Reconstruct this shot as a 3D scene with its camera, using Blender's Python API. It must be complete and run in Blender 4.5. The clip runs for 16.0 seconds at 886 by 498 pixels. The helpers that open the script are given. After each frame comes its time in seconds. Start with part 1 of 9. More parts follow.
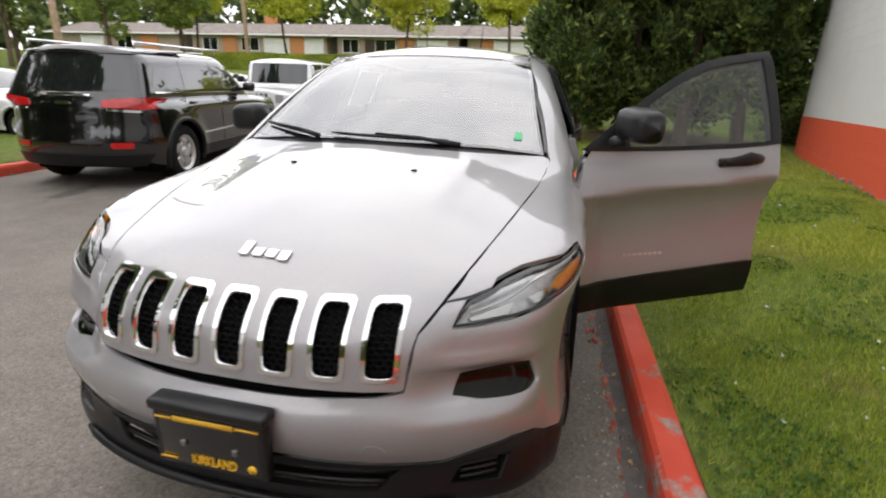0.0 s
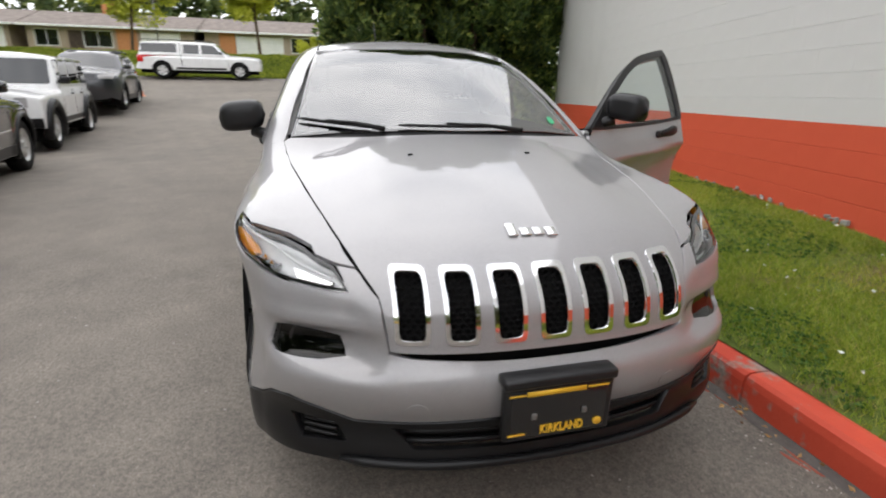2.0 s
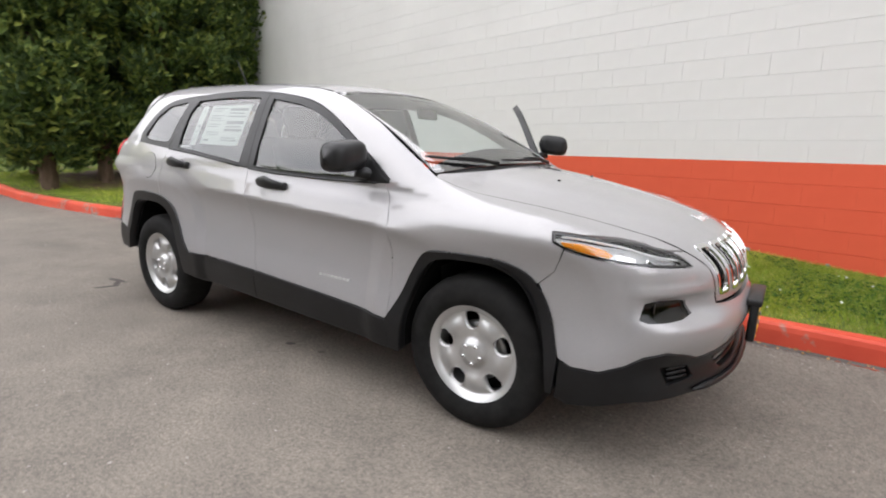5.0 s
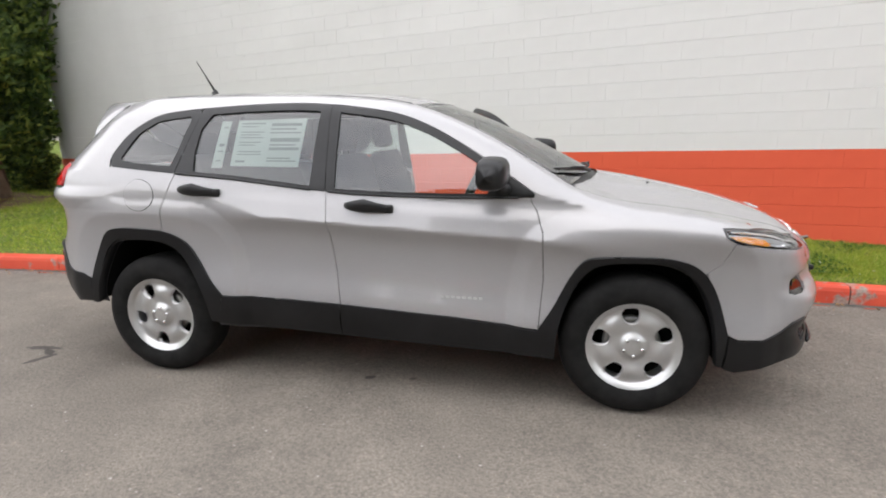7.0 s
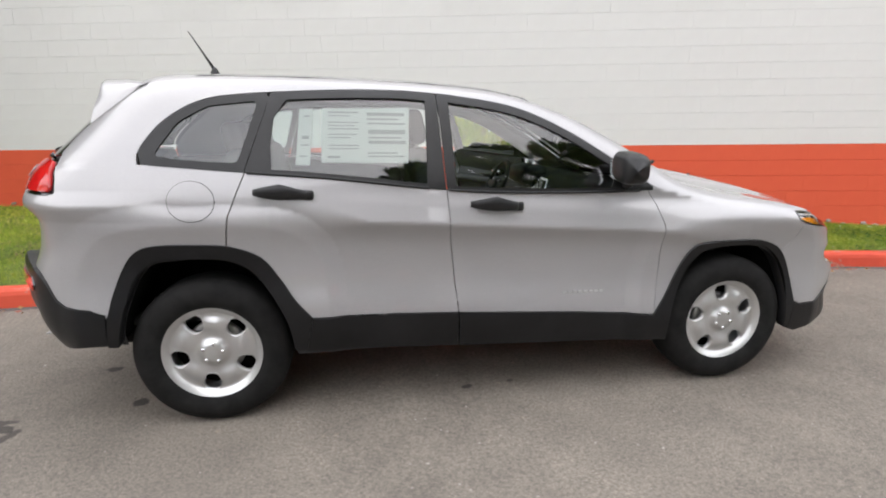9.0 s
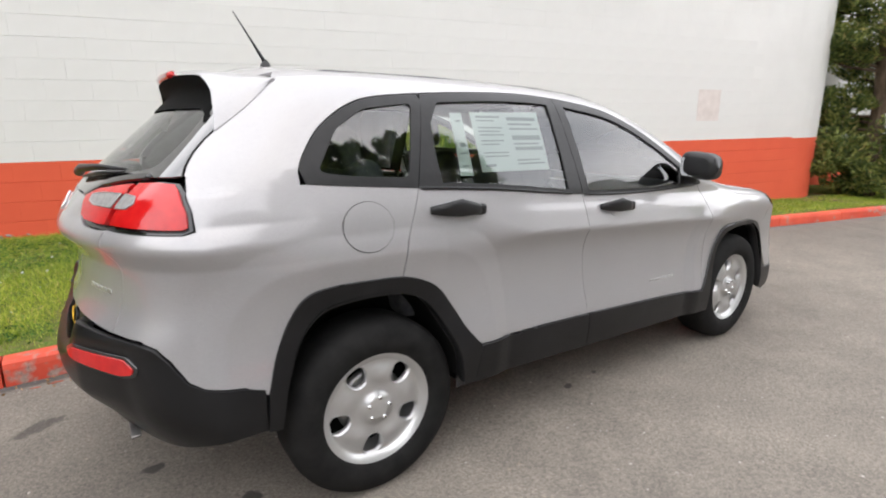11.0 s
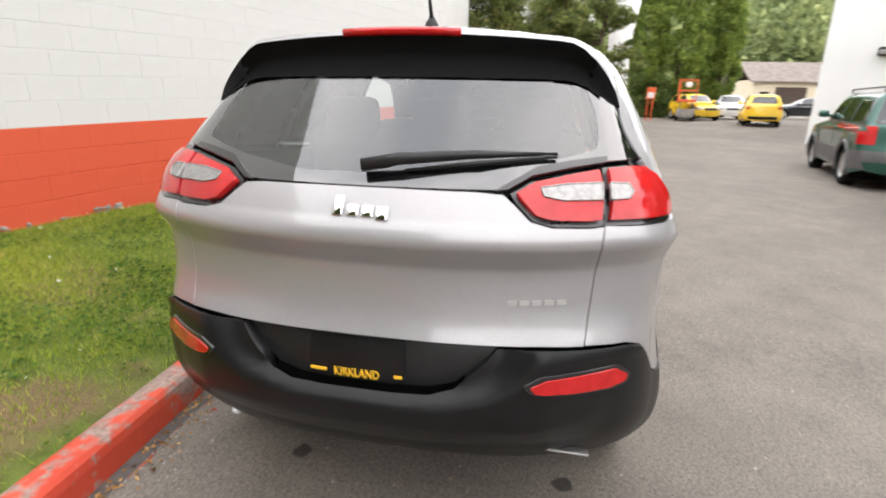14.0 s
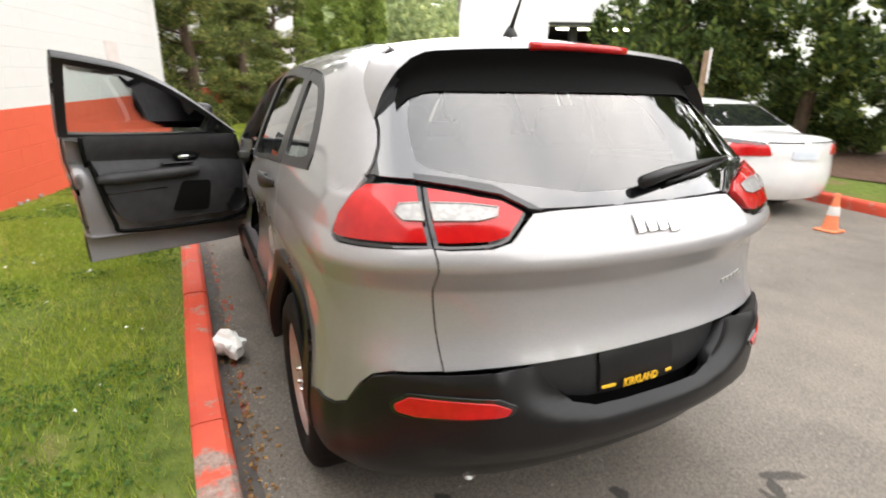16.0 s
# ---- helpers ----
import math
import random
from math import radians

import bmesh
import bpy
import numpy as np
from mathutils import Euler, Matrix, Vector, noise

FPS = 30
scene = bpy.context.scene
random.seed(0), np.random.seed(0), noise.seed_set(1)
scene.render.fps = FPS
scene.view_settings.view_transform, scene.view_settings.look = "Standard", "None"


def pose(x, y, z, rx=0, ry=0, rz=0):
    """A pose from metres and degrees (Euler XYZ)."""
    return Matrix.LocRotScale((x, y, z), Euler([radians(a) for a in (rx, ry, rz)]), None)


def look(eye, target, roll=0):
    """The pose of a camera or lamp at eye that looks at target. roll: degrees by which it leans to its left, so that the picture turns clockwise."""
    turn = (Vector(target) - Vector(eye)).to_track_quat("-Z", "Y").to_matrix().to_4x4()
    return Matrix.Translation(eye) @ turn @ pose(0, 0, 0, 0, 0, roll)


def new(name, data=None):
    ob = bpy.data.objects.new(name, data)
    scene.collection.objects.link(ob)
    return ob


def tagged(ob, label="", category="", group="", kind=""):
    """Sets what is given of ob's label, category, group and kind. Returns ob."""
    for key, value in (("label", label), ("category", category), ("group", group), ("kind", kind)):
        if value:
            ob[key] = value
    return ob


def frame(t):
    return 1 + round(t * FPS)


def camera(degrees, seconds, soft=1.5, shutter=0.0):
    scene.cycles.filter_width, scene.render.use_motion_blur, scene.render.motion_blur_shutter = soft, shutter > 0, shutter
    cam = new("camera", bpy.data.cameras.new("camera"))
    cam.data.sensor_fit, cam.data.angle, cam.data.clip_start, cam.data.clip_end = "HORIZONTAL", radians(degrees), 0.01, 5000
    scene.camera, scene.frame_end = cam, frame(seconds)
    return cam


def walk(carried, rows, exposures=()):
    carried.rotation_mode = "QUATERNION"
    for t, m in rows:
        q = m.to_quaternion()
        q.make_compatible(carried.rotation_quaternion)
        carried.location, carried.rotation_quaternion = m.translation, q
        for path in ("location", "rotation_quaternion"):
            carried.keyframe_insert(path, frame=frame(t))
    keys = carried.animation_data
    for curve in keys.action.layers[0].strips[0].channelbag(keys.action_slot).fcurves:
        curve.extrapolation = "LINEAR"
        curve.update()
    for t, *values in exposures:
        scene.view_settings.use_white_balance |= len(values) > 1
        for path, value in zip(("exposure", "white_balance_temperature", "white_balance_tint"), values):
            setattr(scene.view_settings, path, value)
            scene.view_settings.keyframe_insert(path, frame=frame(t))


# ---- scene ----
cam = camera(82.2, 16.0, soft=1.9, shutter=0.4)
PATH = [
    (0, (3.297, 0.788, 1.447), (1.448, 0.373, 0.809), 1.8),
    (0.5, (3.397, 0.453, 1.401), (1.526, 0.236, 0.729), 0.2),
    (1, (3.413, 0.105, 1.374), (1.515, 0.114, 0.744), 0.2),
    (1.5, (3.402, -0.26, 1.383), (1.519, -0.033, 0.749), 1.5),
    (2, (3.448, -0.639, 1.388), (1.612, -0.151, 0.763), 1.2),
    (2.5, (3.377, -1.017, 1.372), (1.603, -0.281, 0.812), 1.4),
    (3, (3.253, -1.397, 1.366), (1.579, -0.459, 0.8), 2.4),
    (5.3, (2.211, -2.841, 1.305), (1.237, -1.15, 0.871), 0.2),
    (5.5, (2.05, -2.905, 1.334), (1.16, -1.169, 0.895), -0.6),
    (6, (1.687, -3.081, 1.342), (0.932, -1.272, 0.948), 1.8),
    (6.5, (1.322, -3.273, 1.387), (0.733, -1.415, 0.939), 0.6),
    (7, (0.908, -3.355, 1.394), (0.501, -1.448, 0.948), -0.3),
    (7.5, (0.508, -3.395, 1.386), (0.283, -1.461, 0.931), 0.9),
    (8, (0.123, -3.451, 1.407), (0.06, -1.507, 0.938), 0.1),
    (8.5, (-0.273, -3.368, 1.393), (-0.129, -1.429, 0.927), -0.2),
    (9, (-0.681, -3.252, 1.386), (-0.349, -1.336, 0.92), 0.7),
    (9.2, (-0.855, -3.226, 1.391), (-0.422, -1.326, 0.94), -0.2),
    (11.3, (-2.361, -2.306, 1.387), (-1.143, -0.797, 0.9), 0.1),
    (11.5, (-2.461, -2.184, 1.397), (-1.174, -0.742, 0.883), -0.2),
    (12, (-2.736, -1.883, 1.395), (-1.294, -0.589, 0.899), 0.3),
    (12.5, (-2.998, -1.591, 1.392), (-1.413, -0.486, 0.876), 1.9),
    (13, (-3.216, -1.227, 1.414), (-1.506, -0.327, 0.899), 1.1),
    (13.5, (-3.402, -0.873, 1.399), (-1.609, -0.17, 0.859), 0.8),
    (14, (-3.524, -0.481, 1.402), (-1.646, -0.097, 0.834), 1.0),
    (14.5, (-3.529, -0.047, 1.419), (-1.61, 0.01, 0.859), 1.2),
    (15, (-3.529, 0.391, 1.404), (-1.626, 0.14, 0.844), 1.8),
    (15.5, (-3.453, 0.774, 1.409), (-1.6, 0.241, 0.875), 2.5),
    (16, (-3.267, 1.136, 1.469), (-1.546, 0.313, 0.867), 1.0),
]
EXPOSURES = [(0.0, 0.66, 6560, 12), (1.5, 0.56, 6480, 11), (3.0, 0.58, 6480, 12), (5.5, 1.03, 6460, 13), (7.0, 0.99, 6455, 12), (9.0, 1.02, 6450, 12), (13.0, 1.24, 6560, 12), (14.5, 1.28, 6640, 12), (16.0, 1.49, 6760, 11)]
walk(cam, [(t, look(eye, target, roll)) for t, eye, target, roll in PATH], exposures=EXPOSURES)

# ---- sky and sun: bright overcast ----
world = bpy.data.worlds.new("sky")
scene.world = world
world.use_nodes = True
wn, wl = world.node_tree.nodes, world.node_tree.links
wn.clear()
w_out, w_bg = wn.new("ShaderNodeOutputWorld"), wn.new("ShaderNodeBackground")
w_sky = wn.new("ShaderNodeTexSky")
w_sky.sky_type = "NISHITA"
w_sky.sun_disc = False
w_sky.sun_elevation, w_sky.sun_rotation = radians(50), radians(165)
w_sky.air_density, w_sky.dust_density = 1.2, 3.0
w_co, w_map = wn.new("ShaderNodeTexCoord"), wn.new("ShaderNodeMapping")
w_map.inputs["Scale"].default_value = (1.0, 1.0, 2.6)
w_noise = wn.new("ShaderNodeTexNoise")
w_noise.inputs["Scale"].default_value, w_noise.inputs["Detail"].default_value = 2.0, 3.0
w_ramp = wn.new("ShaderNodeValToRGB")
w_ramp.color_ramp.elements[0].position, w_ramp.color_ramp.elements[0].color = 0.36, (6.6, 6.9, 7.4, 1)
w_ramp.color_ramp.elements[1].position, w_ramp.color_ramp.elements[1].color = 0.62, (11.5, 11.5, 11.6, 1)
w_mix = wn.new("ShaderNodeMix")
w_mix.data_type = "RGBA"
w_mix.inputs["Factor"].default_value = 0.9
w_bg.inputs["Strength"].default_value = 0.13
wl.new(w_co.outputs["Generated"], w_map.inputs["Vector"])
wl.new(w_map.outputs["Vector"], w_noise.inputs["Vector"])
wl.new(w_noise.outputs["Fac"], w_ramp.inputs["Fac"])
wl.new(w_sky.outputs["Color"], w_mix.inputs["A"])
# a bright even overcast, a little stronger low down
w_sep, w_up, w_gain = wn.new("ShaderNodeSeparateXYZ"), wn.new("ShaderNodeMapRange"), wn.new("ShaderNodeMix")
w_up.inputs["From Min"].default_value, w_up.inputs["From Max"].default_value = 0.0, 1.0
w_up.inputs["To Min"].default_value, w_up.inputs["To Max"].default_value = 1.12, 1.02
w_gain.data_type, w_gain.blend_type = "RGBA", "MULTIPLY"
w_gain.inputs["Factor"].default_value = 1.0
wl.new(w_co.outputs["Generated"], w_sep.inputs["Vector"])
wl.new(w_sep.outputs["Z"], w_up.inputs["Value"])
wl.new(w_ramp.outputs["Color"], w_gain.inputs["A"])
wl.new(w_up.outputs["Result"], w_gain.inputs["B"])
wl.new(w_gain.outputs["Result"], w_mix.inputs["B"])
wl.new(w_mix.outputs["Result"], w_bg.inputs["Color"])
wl.new(w_bg.outputs["Background"], w_out.inputs["Surface"])

sun = new("sun", bpy.data.lights.new("sun", "SUN"))
sun.data.energy, sun.data.angle, sun.data.color = 0.8, radians(178), (1.0, 0.96, 0.92)
sun.matrix_world = look((3, -11, 14), (0, 0, 0))

# ---- materials ----
def shader(name, color=(0.5, 0.5, 0.5), rough=0.5, metal=0.0, spec=0.5, coat=0.0, coat_rough=0.03):
    m = bpy.data.materials.new(name)
    m.use_nodes = True
    b = m.node_tree.nodes["Principled BSDF"]
    b.inputs["Base Color"].default_value = (*color, 1)
    b.inputs["Roughness"].default_value, b.inputs["Metallic"].default_value = rough, metal
    b.inputs["Specular IOR Level"].default_value = spec
    b.inputs["Coat Weight"].default_value, b.inputs["Coat Roughness"].default_value = coat, coat_rough
    return m


def link(m, a, b):
    m.node_tree.links.new(a, b)


def nd(m, kind, **values):
    n = m.node_tree.nodes.new(kind)
    for k, v in values.items():
        n.inputs[k.replace("_", " ")].default_value = v
    return n


def bsdf(m):
    return m.node_tree.nodes["Principled BSDF"]


def coords(m, kind="Object", scale=(1, 1, 1)):
    c, mp = nd(m, "ShaderNodeTexCoord"), nd(m, "ShaderNodeMapping", Scale=scale)
    link(m, c.outputs[kind], mp.inputs["Vector"])
    return mp.outputs["Vector"]


def grain(m, vec, scale, detail=4.0, rough=0.6):
    n = nd(m, "ShaderNodeTexNoise", Scale=scale, Detail=detail, Roughness=rough)
    link(m, vec, n.inputs["Vector"])
    return n.outputs["Fac"]


def ramp(m, fac, stops):
    r = nd(m, "ShaderNodeValToRGB")
    e = r.color_ramp.elements
    while len(e) < len(stops):
        e.new(0.5)
    for k, (p, c) in enumerate(stops):
        e[k].position, e[k].color = p, (*c, 1)
    link(m, fac, r.inputs["Fac"])
    return r.outputs["Color"]


def blend(m, fac, a, b, mode="MIX"):
    n = nd(m, "ShaderNodeMix")
    n.data_type, n.blend_type = "RGBA", mode
    for key, v in (("Factor", fac), ("A", a), ("B", b)):
        if isinstance(v, (int, float)):
            n.inputs[key].default_value = v
        elif isinstance(v, tuple):
            n.inputs[key].default_value = (*v, 1)
        else:
            link(m, v, n.inputs[key])
    return n.outputs["Result"]


def bump(m, height, strength=0.3, distance=0.01, prior=None):
    n = nd(m, "ShaderNodeBump", Strength=strength, Distance=distance)
    link(m, height, n.inputs["Height"])
    if prior is not None:
        link(m, prior, n.inputs["Normal"])
    link(m, n.outputs["Normal"], bsdf(m).inputs["Normal"])
    return n.outputs["Normal"]


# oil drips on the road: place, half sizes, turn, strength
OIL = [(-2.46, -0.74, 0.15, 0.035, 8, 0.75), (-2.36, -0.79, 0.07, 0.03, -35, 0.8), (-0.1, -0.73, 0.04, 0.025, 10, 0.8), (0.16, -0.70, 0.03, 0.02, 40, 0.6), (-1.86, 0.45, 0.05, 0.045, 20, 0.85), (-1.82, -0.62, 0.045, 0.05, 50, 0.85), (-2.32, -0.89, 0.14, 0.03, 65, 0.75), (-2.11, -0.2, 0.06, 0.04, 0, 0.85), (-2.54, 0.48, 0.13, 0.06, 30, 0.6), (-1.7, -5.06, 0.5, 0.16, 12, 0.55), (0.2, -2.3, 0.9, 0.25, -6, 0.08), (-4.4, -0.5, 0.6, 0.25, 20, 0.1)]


def asphalt_material():
    m = shader("asphalt", rough=0.82, spec=0.35)
    v = coords(m)
    big, mid, fine = grain(m, v, 0.35, 5), grain(m, v, 2.6, 6, 0.65), grain(m, v, 190, 2, 0.7)
    base = ramp(m, fine, [(0.3, (0.14, 0.126, 0.11)), (0.52, (0.186, 0.168, 0.147)), (0.72, (0.262, 0.236, 0.206))])
    tone = ramp(m, big, [(0.3, (0.8, 0.79, 0.78)), (0.7, (1.12, 1.1, 1.07))])
    tone2 = ramp(m, mid, [(0.35, (0.86, 0.86, 0.86)), (0.65, (1.08, 1.08, 1.07))])
    c = blend(m, 1.0, blend(m, 1.0, base, tone, "MULTIPLY"), tone2, "MULTIPLY")
    coarse = ramp(m, grain(m, v, 62, 3, 0.75), [(0.36, (0.72, 0.715, 0.71)), (0.5, (0.98, 0.98, 0.98)), (0.66, (1.26, 1.25, 1.22))])
    c = blend(m, 1.0, c, coarse, "MULTIPLY")
    spots = ramp(m, grain(m, v, 17, 3, 0.5), [(0.73, (1, 1, 1)), (0.77, (1.5, 1.45, 1.35))])
    c = blend(m, 1.0, c, spots, "MULTIPLY")
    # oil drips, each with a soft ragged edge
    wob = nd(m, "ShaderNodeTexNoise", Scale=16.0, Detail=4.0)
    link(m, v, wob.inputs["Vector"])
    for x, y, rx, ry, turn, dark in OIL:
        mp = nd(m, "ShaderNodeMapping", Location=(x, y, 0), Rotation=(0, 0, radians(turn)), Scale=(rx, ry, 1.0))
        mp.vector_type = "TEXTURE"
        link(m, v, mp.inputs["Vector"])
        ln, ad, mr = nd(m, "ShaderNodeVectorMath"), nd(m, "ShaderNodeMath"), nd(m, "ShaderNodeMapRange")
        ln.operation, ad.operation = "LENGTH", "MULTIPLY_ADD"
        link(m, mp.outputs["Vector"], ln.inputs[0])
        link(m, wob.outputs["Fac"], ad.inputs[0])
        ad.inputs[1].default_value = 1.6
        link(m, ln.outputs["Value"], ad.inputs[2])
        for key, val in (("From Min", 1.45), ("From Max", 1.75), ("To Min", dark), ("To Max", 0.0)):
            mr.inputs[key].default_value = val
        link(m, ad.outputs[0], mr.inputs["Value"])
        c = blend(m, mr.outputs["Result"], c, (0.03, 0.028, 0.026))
    link(m, c, bsdf(m).inputs["Base Color"])
    n = bump(m, fine, 0.4, 0.004)
    bump(m, mid, 0.15, 0.03, n)
    return m


def grass_soil_material():
    m = shader("lawn_soil", rough=0.95, spec=0.1)
    v = coords(m)
    a, b, c = grain(m, v, 1.1, 5, 0.6), grain(m, v, 9, 5, 0.7), grain(m, v, 70, 3, 0.7)
    green = ramp(m, b, [(0.25, (0.06, 0.085, 0.02)), (0.5, (0.12, 0.16, 0.034)), (0.75, (0.2, 0.235, 0.06))])
    dry = ramp(m, c, [(0.3, (0.12, 0.08, 0.045)), (0.7, (0.28, 0.19, 0.11))])
    mask = ramp(m, a, [(0.56, (0, 0, 0)), (0.66, (0.85, 0.85, 0.85))])
    link(m, blend(m, mask, green, dry), bsdf(m).inputs["Base Color"])
    bump(m, c, 0.8, 0.02)
    return m


def blade_material():
    m = shader("grass_blades", rough=0.6, spec=0.25)
    info = nd(m, "ShaderNodeNewGeometry")
    v = coords(m)
    a = ramp(m, info.outputs["Random Per Island"], [(0.0, (0.17, 0.255, 0.03)), (0.5, (0.33, 0.43, 0.06)), (0.82, (0.46, 0.5, 0.1)), (1.0, (0.6, 0.5, 0.21))])
    big = ramp(m, grain(m, v, 0.9, 4), [(0.35, (0.75, 0.85, 0.7)), (0.65, (1.2, 1.12, 0.95))])
    c = blend(m, 1.0, a, big, "MULTIPLY")
    link(m, c, bsdf(m).inputs["Base Color"])
    let_through(m, c)
    return m


def kerb_material():
    m = shader("red_kerb_paint", rough=0.6, spec=0.4)
    v = coords(m)
    a, b = grain(m, v, 5.5, 6, 0.7), grain(m, v, 45, 4, 0.7)
    red = ramp(m, grain(m, v, 1.6, 4), [(0.3, (0.52, 0.055, 0.028)), (0.7, (0.68, 0.10, 0.05))])
    bare = ramp(m, b, [(0.3, (0.16, 0.13, 0.11)), (0.7, (0.42, 0.36, 0.31))])
    mask = ramp(m, a, [(0.6, (0, 0, 0)), (0.66, (0.85, 0.85, 0.85))])
    worn = ramp(m, grain(m, v, 1.25, 5, 0.75), [(0.55, (0, 0, 0)), (0.6, (0.9, 0.9, 0.9))])
    mask = blend(m, 1.0, mask, worn, "ADD")
    link(m, blend(m, mask, red, bare), bsdf(m).inputs["Base Color"])
    bump(m, b, 0.35, 0.006)
    return m


def block_paint(name, lo, hi, stain):
    m = shader(name, rough=0.75, spec=0.3)
    v = coords(m)
    a, b = grain(m, v, 0.5, 5), grain(m, v, 60, 3, 0.65)
    c = ramp(m, a, [(0.3, lo), (0.7, hi)])
    streak = nd(m, "ShaderNodeTexNoise", Scale=3.0, Detail=5.0)
    link(m, coords(m, "Object", (1.0, 1.0, 0.12)), streak.inputs["Vector"])
    c = blend(m, ramp(m, streak.outputs["Fac"], [(0.6, (0, 0, 0)), (0.85, (0.16, 0.16, 0.16))]), c, stain)
    link(m, c, bsdf(m).inputs["Base Color"])
    bump(m, b, 0.25, 0.004)
    return m


def silver_paint():
    """Metal flakes under a clear coat: a soft metallic sheen and sharp reflections over it."""
    m = shader("silver_paint", rough=0.46, metal=0.36, coat=1.0, coat_rough=0.012)
    v = coords(m)
    f = nd(m, "ShaderNodeTexVoronoi", Scale=900.0)
    link(m, v, f.inputs["Vector"])
    c = ramp(m, f.outputs["Color"], [(0.0, (0.285, 0.278, 0.282)), (1.0, (0.392, 0.383, 0.388))])
    tone = ramp(m, grain(m, v, 1.3, 4), [(0.3, (0.965, 0.965, 0.965)), (0.7, (1.03, 1.03, 1.03))])
    link(m, blend(m, 1.0, c, tone, "MULTIPLY"), bsdf(m).inputs["Base Color"])
    link(m, ramp(m, grain(m, v, 5, 4), [(0.3, (0.42, 0.42, 0.42)), (0.7, (0.5, 0.5, 0.5))]), bsdf(m).inputs["Roughness"])
    bsdf(m).inputs["Coat IOR"].default_value = 1.6
    return m


def car_paint(name, color, metal=0.0, rough=0.3):
    m = shader(name, color, rough=rough, metal=metal, coat=1.0, coat_rough=0.03)
    v = coords(m)
    t = ramp(m, grain(m, v, 3, 3), [(0.3, (0.92, 0.92, 0.92)), (0.7, (1.05, 1.05, 1.05))])
    link(m, blend(m, 1.0, color, t, "MULTIPLY"), bsdf(m).inputs["Base Color"])
    return m


def black_plastic():
    m = shader("black_plastic", (0.008, 0.008, 0.0085), rough=0.34, spec=0.28)
    v = coords(m)
    g = grain(m, v, 420, 2)
    link(m, ramp(m, grain(m, v, 6, 4), [(0.3, (0.006, 0.006, 0.0065)), (0.7, (0.011, 0.011, 0.0118))]), bsdf(m).inputs["Base Color"])
    bump(m, g, 0.25, 0.001)
    return m


def pane(name, tint, gloss=1.0, ior=2.1):
    """A thin sheet of tinted glass: lets light straight through and mirrors by its Fresnel."""
    m = bpy.data.materials.new(name)
    m.use_nodes = True
    t = m.node_tree
    t.nodes.clear()
    out, mix = nd(m, "ShaderNodeOutputMaterial"), nd(m, "ShaderNodeMixShader")
    tr, gl, fr = nd(m, "ShaderNodeBsdfTransparent"), nd(m, "ShaderNodeBsdfGlossy"), nd(m, "ShaderNodeFresnel", IOR=ior)
    tr.inputs["Color"].default_value = (*tint, 1)
    gl.inputs["Roughness"].default_value = 0.005
    gl.inputs["Color"].default_value = (gloss, gloss, gloss, 1)
    link(m, fr.outputs["Fac"], mix.inputs["Fac"])
    link(m, tr.outputs[0], mix.inputs[1])
    link(m, gl.outputs[0], mix.inputs[2])
    link(m, mix.outputs[0], out.inputs["Surface"])
    return m


def lamp_red():
    m = shader("red_lamp_lens", (0.5, 0.008, 0.008), rough=0.15, spec=0.3, coat=0.6)
    v = coords(m)
    w = nd(m, "ShaderNodeTexNoise", Scale=25.0)
    link(m, v, w.inputs["Vector"])
    link(m, ramp(m, w.outputs["Fac"], [(0.3, (0.42, 0.006, 0.008)), (0.7, (0.54, 0.012, 0.012))]), bsdf(m).inputs["Base Color"])
    return m


def rubber():
    m = shader("tyre_rubber", (0.02, 0.027, 0.026), rough=0.8, spec=0.15)
    v = coords(m)
    link(m, ramp(m, grain(m, v, 14, 5), [(0.3, (0.007, 0.007, 0.007)), (0.7, (0.016, 0.0156, 0.0152))]), bsdf(m).inputs["Base Color"])
    bump(m, grain(m, v, 160, 2), 0.2, 0.002)
    return m


def let_through(m, color, share=0.4):
    """Thin leaves: part of the light shines through them."""
    out = m.node_tree.nodes["Material Output"]
    tr, mix = nd(m, "ShaderNodeBsdfTranslucent"), nd(m, "ShaderNodeMixShader", Fac=share)
    link(m, color, tr.inputs["Color"])
    link(m, bsdf(m).outputs[0], mix.inputs[1])
    link(m, tr.outputs[0], mix.inputs[2])
    link(m, mix.outputs[0], out.inputs["Surface"])


def leaf_material(name, stops, rough=0.55):
    m = shader(name, rough=rough, spec=0.3)
    g = nd(m, "ShaderNodeNewGeometry")
    link(m, ramp(m, g.outputs["Random Per Island"], stops), bsdf(m).inputs["Base Color"])
    return m


def bark_material():
    m = shader("bark", rough=0.9, spec=0.2)
    v = coords(m, "Object", (1, 1, 0.25))
    n = grain(m, v, 12, 6, 0.7)
    link(m, ramp(m, n, [(0.3, (0.045, 0.03, 0.02)), (0.7, (0.16, 0.115, 0.08))]), bsdf(m).inputs["Base Color"])
    bump(m, n, 0.8, 0.02)
    return m


def plain_var(name, lo, hi, rough=0.7, scale=4.0, metal=0.0, fine=40.0, strength=0.2):
    m = shader(name, lo, rough=rough, metal=metal, spec=0.35)
    v = coords(m)
    link(m, ramp(m, grain(m, v, scale, 5), [(0.3, lo), (0.7, hi)]), bsdf(m).inputs["Base Color"])
    bump(m, grain(m, v, fine, 3), strength, 0.004)
    return m


